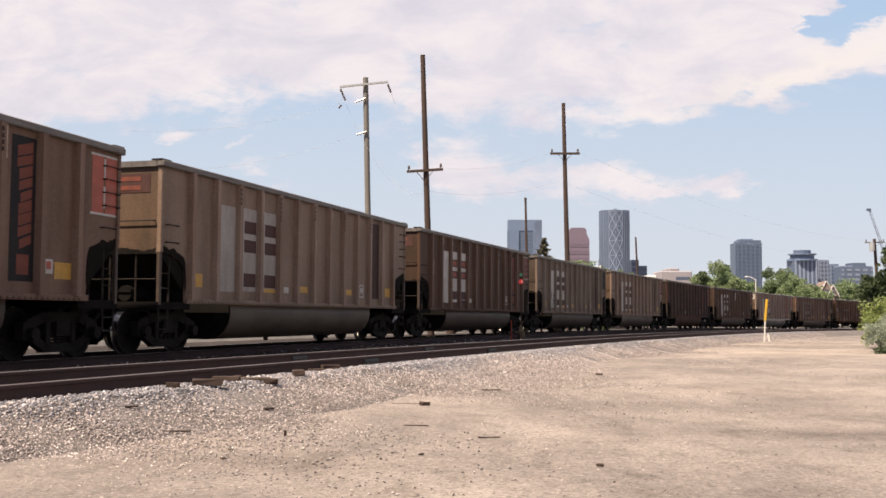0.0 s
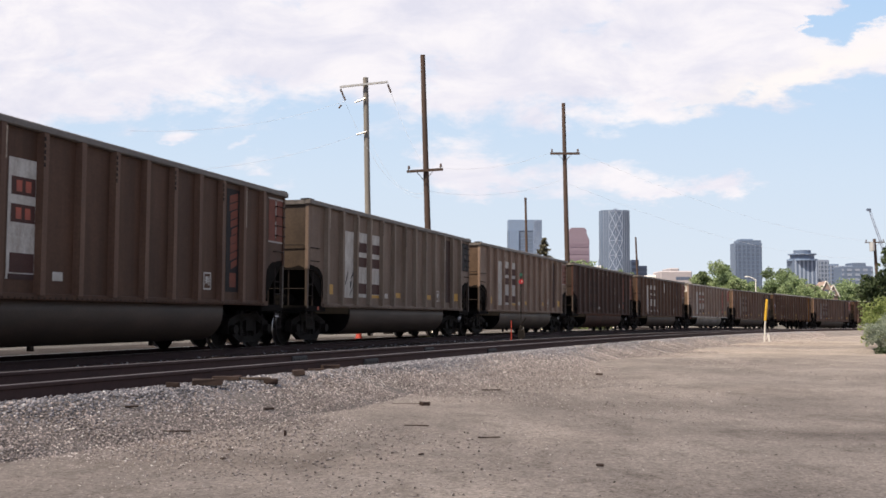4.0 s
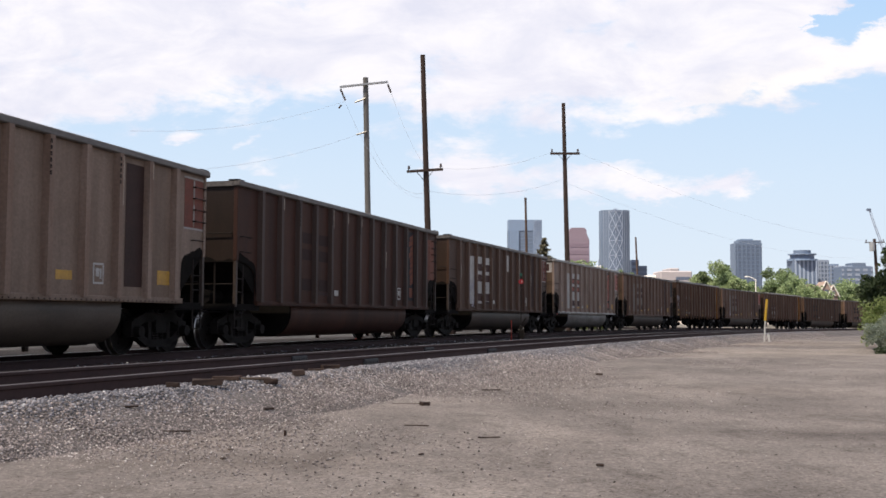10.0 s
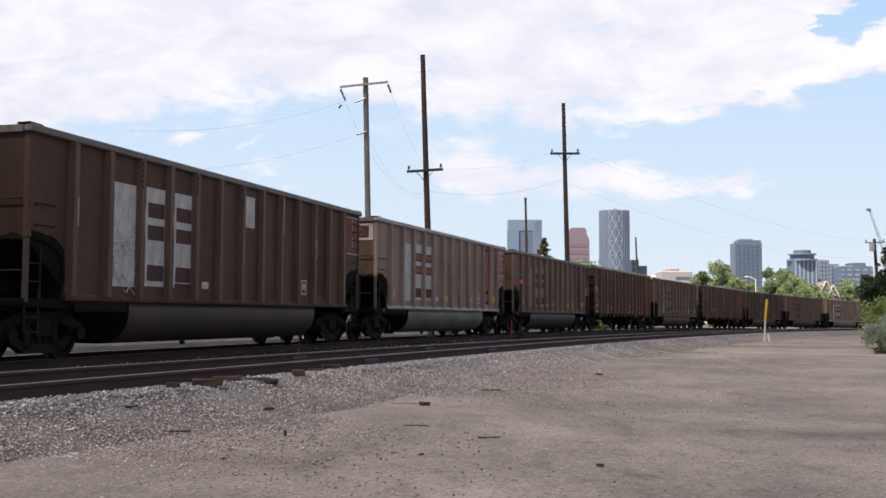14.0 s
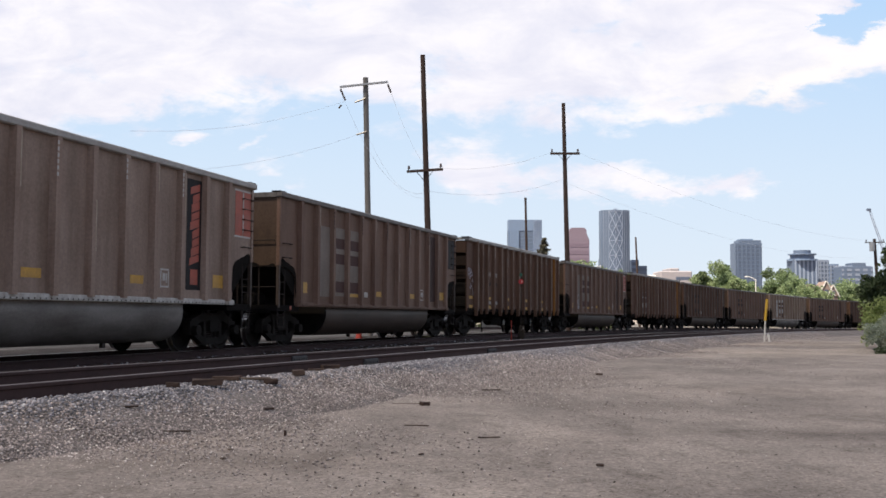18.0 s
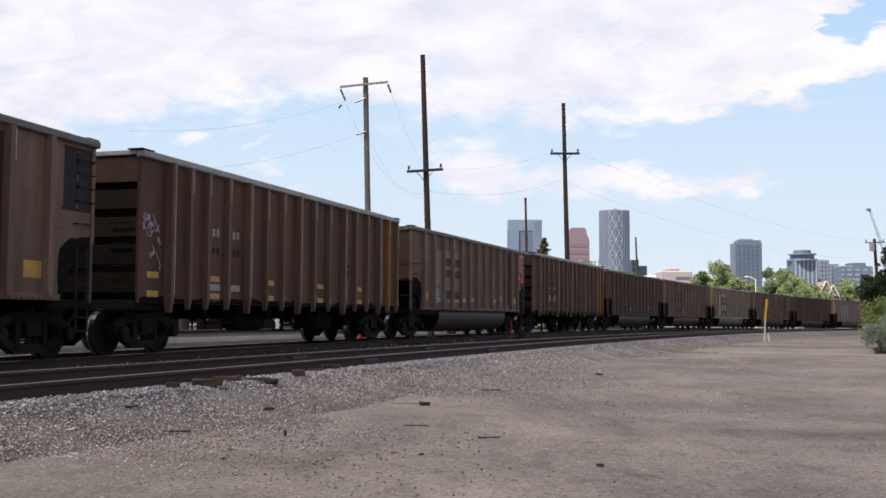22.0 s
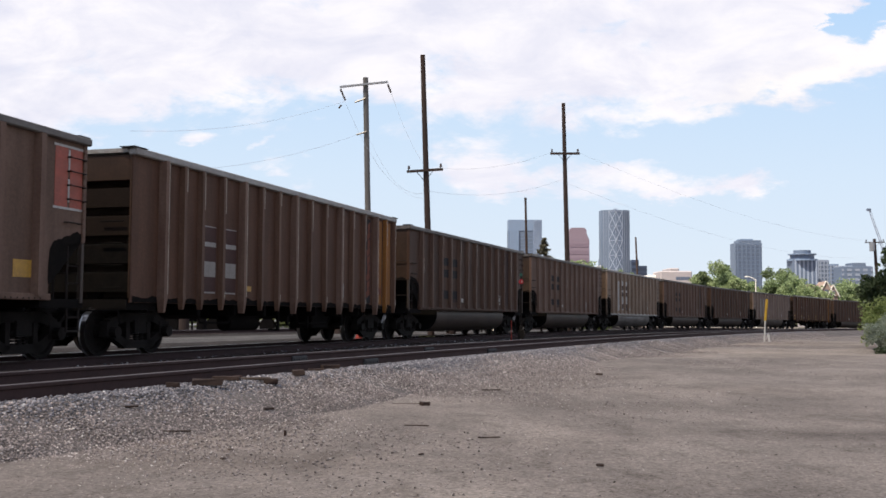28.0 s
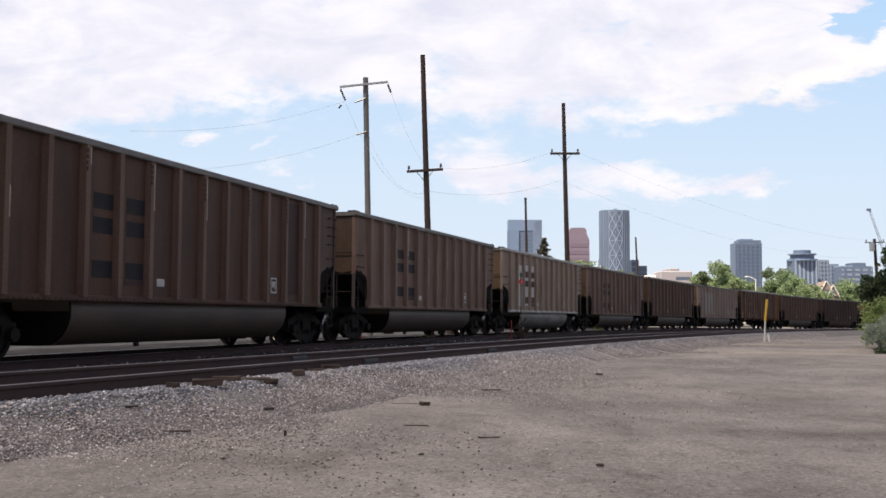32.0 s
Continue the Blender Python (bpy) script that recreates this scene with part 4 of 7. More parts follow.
def flat_car_body(k, spec):
    """A high-sided ribbed gondola with a flat bottom and ribs that run to points below the sheet."""
    body = BODY[spec["c"]]
    car = thing("ribbed_gondola", Matrix.Identity(4), spec["label"], "rail car", "coal train")
    CARS.append((k, car))
    L = HALF - 0.05
    ribs = (1.05, 1.80, 2.52, 3.42, 4.34, 5.28, 6.18, 7.08, 8.07, 9.06, 10.06, 11.00, 11.94, 12.88, 13.78, 14.58)
    for s in (-1, 1):
        part("side_sheet", shared(("flat_side", s), body, lambda bm: bx(bm, -L, L, s * 1.5 - 0.012, s * 1.5 + 0.012, 1.02, 3.84)), None, car)
        part("top_chord", shared("flat_chord", CHORD_PALE, lambda bm: (bx(bm, -L - 0.05, L + 0.05, -0.09, 0.09, 3.82, 3.96), tidy(bm, 0.02))), None, car, "pale worn top rail", at=Matrix.Translation((0, s * 1.53, 0)))
        for i, a in enumerate(ribs):
            a, main = a - HALF, i in (0, 4, 7, 10, 13)
            mat = ORANGE if (spec.get("orange") and i == 14) else RIB["dull" if main and spec.get("palerib") else spec["c"]]
            me = shared(("deep_rib", main), mat, lambda bm: hat_rib(bm, 1.10, 3.84, 0.10 if main else 0.085, 0.15 if main else 0.11, 0.27 if main else 0.2))
            rib = part("rib", me, None, car, "ochre primed rib" if mat is ORANGE else "", at=Matrix.Translation((a, s * 1.51, 0)) @ Matrix.Rotation(0 if s < 0 else math.pi, 4, "Z"))
            if s < 0:       # paint rubbed off the arris, all the way down on the main ribs
                rnd = random.Random(k * 31 + i)
                cuts = [(1.2, 3.82)] if main else [(3.82 - rnd.choice((0.35, 0.5, 0.8)), 3.82)] + ([(1.15, 1.3)] if i % 3 == 0 else [])
                wd, dp = (0.062, 0.15) if main else (0.053, 0.11)
                part("worn_edge", shared(("worn_edge", main, tuple(cuts)), WORN, lambda bm: [prism(bm, [(wd - 0.022, -dp - 0.004), (wd + 0.003, -dp - 0.004), (wd + 0.022, -dp * 0.5), (wd + 0.016, -dp * 0.5), (wd - 0.022, -dp + 0.002)], z0, z1, "z") for z0, z1 in cuts]), None, rib, "bare worn rib edge")
    for e in (-1, 1):
        turn = Matrix.Rotation(0 if e < 0 else math.pi, 4, "Z")
        part("end_sheet", shared("flat_end", END, lambda bm: bx(bm, -L + 0.30, -L + 0.33, -1.488, 1.488, 1.1, 3.84)), None, car, at=turn)
        part("end_header", shared("end_header", SHADED_ENDS[spec["c"]], lambda bm: (bx(bm, -L - 0.01, -L + 0.28, -1.46, 1.46, 3.34, 3.83), tidy(bm, 0.01))), None, car, "brown header panel", at=turn)
        for z in (1.22, 1.76, 2.30, 2.84):
            part("end_shelf", shared("end_shelf", SOOT_SHADE if z < 2 else END_PANEL, lambda bm: prism(bm, [(-L + 0.05, 0.0), (-L + 0.02, 0.36), (-L + 0.28, 0.40), (-L + 0.28, 0.0)], -1.46, 1.46)), None, car, "dark brown end panel", at=turn @ Matrix.Translation((0, 0, z)))
        part("end_chord", shared("flat_end_chord", CHORD_PALE, lambda bm: bx(bm, -L - 0.05, -L + 0.27, -1.44, 1.44, 3.87, 3.95)), None, car, at=turn)
        part("corner_plate", shared("corner_plate", SHADED_ENDS[spec["c"]], lambda bm: (bx(bm, -L - 0.02, -L + 0.24, -1.50, -1.47, 1.1, 3.84), bx(bm, -L - 0.02, -L + 0.24, 1.47, 1.50, 1.1, 3.84))), None, car, at=turn)
        for s in (-1, 1):
            part("corner_cap", shared("flat_corner_cap", PANEL, lambda bm: (bx(bm, -0.22, 0.22, -0.17, 0.17, 3.955, 3.978), tidy(bm, 0.008))), None, car, "dark corner cap plate", at=turn @ Matrix.Translation((-L + 0.10, s * 1.46, 0)))
        part("end_platform", shared("flat_platform", BLACK, lambda bm: bx(bm, -L - 0.02, -L + 1.0, -1.45, 1.45, 0.88, 1.08)), None, car, at=turn)
        for i in range(4):
            part("ladder_rung", shared("end_rung", BLACK, lambda bm: rod(bm, (0, -0.25, 0), (0, 0.25, 0), 0.015, n=6)), None, car, at=turn @ Matrix.Translation((-L - 0.03, -1.1 * 1, 1.3 + 0.42 * i)))
    part("soot_stain", sill_hem(k % 3), None, car, "ragged dark hem", at=Matrix.Translation((0, -1.5125, 0)))
    part("floor_frame", shared("floor_frame", BLACK, lambda bm: (bx(bm, -L + 0.3, L - 0.3, -1.47, 1.47, 1.02, 1.12), [bx(bm, x - 0.06, x + 0.06, -1.4, 1.4, 0.78, 1.02) for x in (-4.6, -3.0, -1.5, 0, 1.5, 3.0, 4.6)])), None, car)
    under_parts(car, spec)
    tank = part("air_reservoir", shared("air_reservoir", BLACK, lambda bm: (rod(bm, (-0.75, 0, 0), (0.75, 0, 0), 0.20, n=14), tidy(bm, 0.02))), None, car, "black air reservoir", at=Matrix.Translation((-1.6, -0.75, 0.62)))
    for q in (-0.45, 0.45):
        part("strap", shared("tank_strap", BLACK, lambda bm: bx(bm, -0.03, 0.03, -0.03, 0.03, 0.15, 0.42)), None, tank, at=Matrix.Translation((q, 0, 0)))
    for x0, x1, z in ((-4.2, -2.4, 0.62), (0.9, 3.4, 0.58)):
        part("brake_pipe", shared(("brake_pipe", x0), BLACK, lambda bm: (rod(bm, (x0, -1.05, 1.0), (x0 + 0.25, -1.05, z), 0.025, n=6), rod(bm, (x0 + 0.25, -1.05, z), (x1 - 0.3, -1.05, z), 0.025, n=6), rod(bm, (x1 - 0.3, -1.05, z), (x1, -1.05, 1.0), 0.025, n=6))), None, car, "bent black brake pipe")
    for x, z in ((-0.2, 0.40), (0.35, 0.52), (1.6, 0.46), (4.0, 0.5)):
        part("hanger", shared(("hanger", z), BLACK, lambda bm: (bx(bm, -0.05, 0.05, -0.03, 0.03, z, 1.02), bx(bm, -0.05, 0.05, -0.03, 0.25, z, z + 0.05))), None, car, at=Matrix.Translation((x, -1.1, 0)))
    part("brake_box", shared("brake_box", BLACK, lambda bm: (bx(bm, -0.55, 0.55, -0.35, 0.35, 0.44, 1.0), tidy(bm, 0.04))), None, car, "black brake valve box", at=Matrix.Translation((2.6, -0.7, 0)))
    y, P0 = -1.513, -HALF
    for cx, lo in ((0.55, 1), (2.97, 1), (5.62, 1), (8.62, 1), (11.46, 1)) if spec.get("y") else ((4.70, 0),):
        for z in (1.20, 1.57) if lo else (1.4,):
            bar_marks(car, "yellow_label", YELLOW, P0 + cx, z, 0.40, 0.12, y, "worn yellow reflective label")
    if spec.get("letters"):
        bar_marks(car, "logo_panel", PANEL, P0 + 12.41, 2.45, 0.40, 2.55, y, "black upright panel with orange-red lettering bars")
        letter_bars(car, P0 + 12.42, 1.35, 3.60, 0.26, 9, REDORANGE, y - 0.004, k)
        for cx, w in ((13.42, 0.34), (14.18, 0.36)):
            bar_marks(car, "ochre_patch", ORANGE, P0 + cx, 2.45, w, 2.6, y, "ochre primed patch")
        bar_marks(car, "red_patch", REDORANGE, P0 + 13.42, 1.55, 0.24, 0.2, y - 0.004)
        bar_marks(car, "white_label", WHITE, P0 + 13.0, 1.45, 0.24, 0.14, y)
    part("end_ladder", shared("end_ladder", STEP_IRON, lambda bm: ([rod(bm, (q, 0, 1.2), (q, 0, 3.75), 0.02, n=6) for q in (0.0, 0.16)], [rod(bm, (0, 0, 1.4 + 0.3 * i), (0.16, 0, 1.4 + 0.3 * i), 0.014, n=6) for i in range(8)], rod(bm, (-0.12, 0, 3.75), (0.16, 0, 3.75), 0.02, n=6))), None, car, "dark iron end ladder", at=Matrix.Translation((L - 0.02, -1.535, 0)))
    if spec.get("sq"):
        for cx in (2.97, 3.88):
            bar_marks(car, "white_panel", WHITE_OLD, P0 + cx, 1.98, 0.50, 1.45, y)
            for z in (2.52, 2.1, 1.45):
                bar_marks(car, "number_panel", PATCH, P0 + cx, z, 0.5, 0.32, y - 0.004, "dark brown square panel")
    else:
        for cx in (2.97, 3.88):
            digit_bars(car, P0 + cx, 2.58, 0.42, 0.28, WHITE_OLD, y)
            digit_bars(car, P0 + cx, 2.18, 0.42, 0.24, PANEL, y)
            bar_marks(car, "white_label", WHITE_OLD, P0 + cx, 1.39, 0.44, 0.14, y)
    fr = P0 + 10.36
    for dx, dz, w, h in ((0, 0.18, 0.28, 0.035), (0, -0.18, 0.28, 0.035), (-0.125, 0, 0.035, 0.325), (0.125, 0, 0.035, 0.325), (-0.04, 0.06, 0.05, 0.12), (0.05, 0.06, 0.04, 0.12), (0, -0.06, 0.16, 0.03)):
        bar_marks(car, "stencil_bar", WHITE, fr + dx, 1.5 + dz, w, h, y)
    if spec.get("y"):
        bar_marks(car, "notice_panel", PANEL, P0 + 10.42, 2.10, 0.46, 0.34, y, "black notice panel with faint pale lines")
        for dx, dz, w in ((-0.08, 0.05, 0.12), (0.09, 0.02, 0.16), (-0.05, -0.08, 0.06)):
            bar_marks(car, "notice_bar", WHITE_OLD, P0 + 10.42 + dx, 2.10 + dz, w, 0.03, y - 0.004)
    if spec.get("tag"):
        rnd = random.Random(k)
        bm = bmesh.new()
        for i in range(spec["tag"]):
            a = (rnd.uniform(-0.28, 0.28), rnd.uniform(-0.18, 0.22) - (0.45 if i > 11 else 0.0))
            for j in range(3):
                b = (max(-0.3, min(0.3, a[0] + rnd.uniform(-0.12, 0.12))), a[1] + rnd.uniform(-0.14, 0.14))
                rod(bm, (a[0], 0, a[1]), (b[0], 0, b[1]), 0.010, n=4)
                a = b
        part("graffiti", bm, TAG, car, "pale scrawled spray paint tag", at=Matrix.Translation((P0 + 0.48, y - 0.01, 2.5)))
    return car


def train():
    G, F = gondola, flat_car_body
    L = "ribbed coal gondola on the line, "
    cars = [
        (-1, G, dict(c="dull", w="o", sq=1, y=1, st=2, red=2, label="grey-tan " + L + "red end panel")),
        (0, G, dict(c="grey", w="o", sq=1, y=1, st=1, red=0, plate=1, label="grey-tan " + L + "faded white panels")),
        (1, G, dict(c="brown", w="w", sq=2, y=0, st=2, red=1, plate=1, label="grimy brown " + L + "white number panels")),
        (2, G, dict(c="olive", w="w", sq=1, y=1, st=1, red=4, tag=4, label="dull taupe " + L + "black graffiti scrawl")),
        (3, G, dict(c="grey", w="w", sq=1, y=1, st=1, red=1, label="grey-tan " + L + "dark upright stripe")),
        (4, G, dict(c="dark", sq=1, y=0, st=2, red=3, tub="dark", label="sooty dark brown " + L + "orange-red end panels")),
        (5, G, dict(c="brown", w="w", sq=1, y=0, st=1, red=1, tag=16, chip=1, label="grimy brown " + L + "tagged panel")),
        (6, G, dict(c="tan", w="w", sq=2, y=1, st=2, red=2, plate=2, silver=1, label="clean grey " + L + "silver tub")),
        (7, G, dict(c="dull", w="g", sq=1, y=1, st=1, red=4, label="dull taupe " + L + "ghosted squares")),
        (8, F, dict(c="rust", y=1, tag=16, orange=1, label="rusty high-sided gondola with deep pointed ribs and yellow labels")),
        (9, G, dict(c="dull", w="g", sq=1, y=1, st=1, red=2, tag=10, label="dull taupe " + L + "tagged pale panel")),
        (10, F, dict(c="rust", sq=1, orange=1, palerib=1, letters=1, label="rusty high-sided gondola with deep ribs and dark squares")),
        (11, G, dict(c="brown", sq=1, y=0, st=1, label="grimy brown " + L + "barely visible squares")),
        (12, G, dict(c="dull", sq=1, y=0, st=0, label="dull taupe " + L + "dark squares")),
        (13, G, dict(c="pale", w="w", sq=1, y=0, st=0, silver=1, label="dusty pale tan " + L + "white panels")),
        (14, G, dict(c="dull", sq=1, y=0, st=1, label="dull taupe " + L + "dark squares")),
        (15, G, dict(c="brown", y=0, label="plain grimy brown " + L + "no marks")),
        (16, G, dict(c="tan", w="o", y=0, label="weathered tan " + L + "pale panels")),
        (17, F, dict(c="rust", y=1, orange=1, label="rusty high-sided gondola with deep ribs and an orange end rib")),
        (18, G, dict(c="brown", y=0, label="plain grimy brown " + L + "no marks")),
        (19, G, dict(c="dark", y=0, tub="dark", label="plain sooty brown " + L + "no marks")),
        (20, G, dict(c="dull", w="o", sq=1, label="dull taupe " + L + "faded pale panels")),
        (21, G, dict(c="brown", label="plain grimy brown " + L + "no marks")),
    ]
    for k, make, spec in cars:
        make(k, spec)


def car_pose(k, t):
    s = -0.235 + HALF + PITCH * k - travelled(t)
    a, b = line(s - TRUCK_AT), line(s + TRUCK_AT)
    d = b - a
    m = (a + b) / 2
    return Matrix.Translation(m) @ Matrix.Rotation(math.atan2(d.y, d.x), 4, "Z") @ Matrix.Rotation(-math.atan2(d.z, math.hypot(d.x, d.y)), 4, "Y")


# ---- behind and beside the line ----
GREYPOLE = material("weathered_grey_pole", (0.20, 0.185, 0.17), 0.85, 0, (0.11, 0.10, 0.09), 0.7, 2.0, (6, 6, 0.3))
BROWNPOLE = material("dark_brown_treated_pole", (0.0612, 0.0360, 0.0274), 0.85, 0, (0.0360, 0.0252, 0.0216), 0.7, 2.0, (6, 6, 0.3))
PALEARM = material("galvanised_crossarm", (0.45, 0.46, 0.47), 0.5, 0.3)
PORCELAIN = material("brown_porcelain", (0.10, 0.07, 0.06), 0.3)
WIRE = material("thin_aluminium_wire", (0.66, 0.69, 0.73), 0.5, 0.4)
# Skyline colours are mixed bluer: distance haze put into the paint.
GLASS_BLUE = material("hazed_blue_curtain_wall", (0.134, 0.192, 0.298), 0.5, 0, (0.118, 0.170, 0.268), 0.5, 0.03)
GLASS_PALE = material("hazed_silver_curtain_wall", (0.141, 0.200, 0.305), 0.45, 0, (0.124, 0.179, 0.285), 0.5, 0.03)
GLASS_DARK = material("hazed_slate_curtain_wall", (0.0924, 0.1288, 0.1990), 0.5, 0, (0.0836, 0.1164, 0.1814), 0.5, 0.03)
CONC = material("hazed_grey_concrete", (0.193, 0.235, 0.317), 0.8, 0, (0.151, 0.187, 0.257), 0.5, 0.05)
PINK = material("hazed_rose_granite", (0.169, 0.136, 0.185), 0.7, 0, (0.146, 0.106, 0.143), 0.5, 0.05)
ROSE = material("hazed_rose_band", (0.156, 0.121, 0.168), 0.5)
BAND = material("hazed_window_band", (0.080, 0.108, 0.170), 0.4)
LATTICE = material("hazed_white_lattice", (0.269, 0.326, 0.436), 0.5)
CREAM = material("hazed_cream_stucco", (0.2898, 0.2745, 0.3020), 0.85, 0, (0.2493, 0.2337, 0.2530), 0.5, 0.2)
SHINGLE = material("grey_roof_shingles", (0.0720, 0.0572, 0.0552), 0.9)
GABLE = material("rosy_stucco_gable", (0.2610, 0.1963, 0.1750), 0.85)
TRIMWHITE = material("white_trim_paint", (0.75, 0.75, 0.74), 0.5)
OLDWHITE = material("dulled_white_trim", (0.62, 0.60, 0.58), 0.6)
BARK = material("grey_brown_bark", (0.10, 0.08, 0.06), 0.9, 0, (0.06, 0.045, 0.035), 0.6, 3.0, (4, 4, 0.5))
STAKE = material("yellow_marker_paint", (0.60, 0.36, 0.03), 0.5)
STAKEWHITE = material("white_marker_paint", (0.68, 0.66, 0.62), 0.6)
STAKERED = material("orange_red_marker", (0.42, 0.05, 0.03), 0.6)
SIGGREEN = material("green_target_paint", (0.02, 0.09, 0.06), 0.5)
SIGRED = material("red_target_paint", (0.36, 0.016, 0.022), 0.5)
GALV = material("dull_galvanised_steel", (0.20, 0.20, 0.20), 0.5, 0.5)


def leaf_material(name, a, b):
    m = bpy.data.materials.new(name)
    m.use_nodes = True
    nt = m.node_tree
    p = nt.nodes["Principled BSDF"]
    p.inputs["Roughness"].default_value = 0.6
    geo = nt.nodes.new("ShaderNodeNewGeometry")
    col = ramp(nt, geo.outputs["Random Per Island"], [(0.0, a), (1.0, b)])
    nt.links.new(col, p.inputs["Base Color"])
    tr = nt.nodes.new("ShaderNodeBsdfTranslucent")
    nt.links.new(col, tr.inputs["Color"])
    mx = nt.nodes.new("ShaderNodeMixShader")
    mx.inputs["Fac"].default_value = 0.5
    nt.links.new(p.outputs["BSDF"], mx.inputs[1])
    nt.links.new(tr.outputs["BSDF"], mx.inputs[2])
    nt.links.new(mx.outputs["Shader"], nt.nodes["Material Output"].inputs["Surface"])
    return m


# LEAF, LEAF_OLIVE and LEAF_YELLOW are lightened to carry the haze over far trees.
LEAF = leaf_material("hazed_green_leaves", (0.1038, 0.1530, 0.0699), (0.2917, 0.3798, 0.2075))
LEAF_OLIVE = leaf_material("hazed_olive_leaves", (0.0693, 0.1057, 0.0495), (0.1731, 0.2268, 0.1194))
LEAF_SHRUB = leaf_material("yellow_green_shrub_leaves", (0.14, 0.19, 0.06), (0.36, 0.42, 0.15))
LEAF_YELLOW = leaf_material("hazed_yellow_leaves", (0.1353, 0.1860, 0.0806), (0.3305, 0.4084, 0.2258))
LEAF_DARK = leaf_material("dark_green_leaves", (0.03, 0.05, 0.024), (0.085, 0.12, 0.05))
LEAF_SAGE = leaf_material("grey_green_sage_leaves", (0.22, 0.26, 0.20), (0.38, 0.43, 0.34))
NEEDLE = leaf_material("dull_spruce_needles", (0.06, 0.06, 0.04), (0.14, 0.13, 0.09))


def leaves(centres, size, rng):
    """Small folded leaves round the centres, as one mesh's points and faces."""
    verts, faces = [], []
    for i, c in enumerate(centres):
        r = size * rng.uniform(0.6, 1.4)
        u = rng.normal(size=3)
        u /= np.linalg.norm(u)
        w = np.cross(u, rng.normal(size=3))
        w /= np.linalg.norm(w) + 1e-9
        n = np.cross(u, w)
        c = np.array(c)
        verts += [c - u * r, c + w * r * 0.55 + n * r * 0.2, c + u * r, c - w * r * 0.55 + n * r * 0.2]
        faces += [(4 * i, 4 * i + 1, 4 * i + 2), (4 * i, 4 * i + 2, 4 * i + 3)]
    return [tuple(v) for v in verts], faces


def crown_mesh(name, mat, lobes, per, size, seed):
    rng = np.random.default_rng(seed)
    pts = []
    for x, y, z, r in lobes:
        d = rng.normal(size=(per, 3))
        d /= np.linalg.norm(d, axis=1)[:, None]
        rad = r * (0.55 + 0.55 * rng.random(per) ** 0.6) * (0.8 + 0.35 * np.sin(d[:, 0] * 5 + seed) * np.cos(d[:, 2] * 4))
        pts.append(np.array((x, y, z)) + d * rad[:, None] * np.array((1, 1, 0.85)))
    v, f = leaves(np.concatenate(pts), size, rng)
    me = bpy.data.meshes.new(name)
    me.from_pydata(v, [], f)
    me.materials.append(mat)
    return me


def tree(x, y, z, h, w, mat, label, seed, leaf=0.28, per=170, name="tree"):
    rnd = random.Random(seed)
    t = thing(name, Matrix.Translation((x, y, z)) @ Matrix.Rotation(rnd.uniform(0, 6), 4, "Z"), label, "tree", "trees behind the line")
    bm = bmesh.new()
    rod(bm, (0, 0, 0), (0.04 * h, 0.02 * h, h * 0.55), 0.03 * h, 0.016 * h)
    lobes = []
    for i in range(9):
        a, e = rnd.uniform(0, 6.28), rnd.uniform(0.3, 0.95)
        rr = w * 0.5 * rnd.uniform(0.35, 0.85) * (1.15 - abs(e - 0.55))
        p = (rr * math.cos(a), rr * math.sin(a), h * e)
        if i % 2 == 0:
            rod(bm, (0.03 * h, 0.015 * h, h * min(0.5, e * 0.6)), (p[0] * 0.8, p[1] * 0.8, p[2]), 0.012 * h, 0.004 * h, n=6)
        lobes.append((*p, w * rnd.uniform(0.18, 0.30)))
    part("trunk", tidy(bm), BARK, t)
    part("crown", crown_mesh("crown", mat, lobes, per, leaf, seed), None, t)
    return t


def spruce(x, y, z, h, seed):
    t = thing("spruce_tree", Matrix.Translation((x, y, z)), "thin dull green spruce standing behind the line", "tree", "trees behind the line")
    bm = bmesh.new()
    rod(bm, (0, 0, 0), (0, 0, h), 0.2, 0.03)
    part("trunk", bm, BARK, t)
    rng = np.random.default_rng(seed)
    pts = []
    for i in range(17):
        q = (i + 0.3 * rng.random()) / 17
        zz = h * (0.30 + 0.70 * q)
        reach = ((1 - q) * h * 0.24 + 0.22) * rng.uniform(0.8, 1.12)
        for j in range(15):
            a, lift = rng.uniform(0, 6.28), rng.normal(0, 0.22)
            for s in np.linspace(0.1, 1, 11):
                pts.append((reach * s * math.cos(a) + rng.normal(0, 0.06), reach * s * math.sin(a) + rng.normal(0, 0.06), zz + lift - 0.15 * reach * s + 0.12 * reach * s * s + rng.normal(0, 0.05)))
    v, f = leaves(pts, 0.21, rng)
    me = bpy.data.meshes.new("crown")
    me.from_pydata(v, [], f)
    me.materials.append(NEEDLE)
    part("crown", me, None, t)


def shrub(x, y, z, lobes, mat, label, per, leaf, seed, name="shrub"):
    t = thing(name, Matrix.Translation((x, y, z)), label, "shrub", "shrubs beside the lot")
    bm = bmesh.new()
    for lx, ly, lz, r in lobes:
        rod(bm, (lx * 0.4, ly * 0.4, -0.05), (lx, ly, lz), 0.03, 0.01, n=6)
    part("stems", bm, BARK, t)
    part("foliage", crown_mesh("foliage", mat, lobes, per, leaf, seed), None, t)
    return t


def seen_at(tx, d, tz=None):
    """A place d metres ahead along the bearing whose tangent is tx, and the height there at the slope tz."""
    return (tx * d, d, None if tz is None else EYE.z + tz * d)


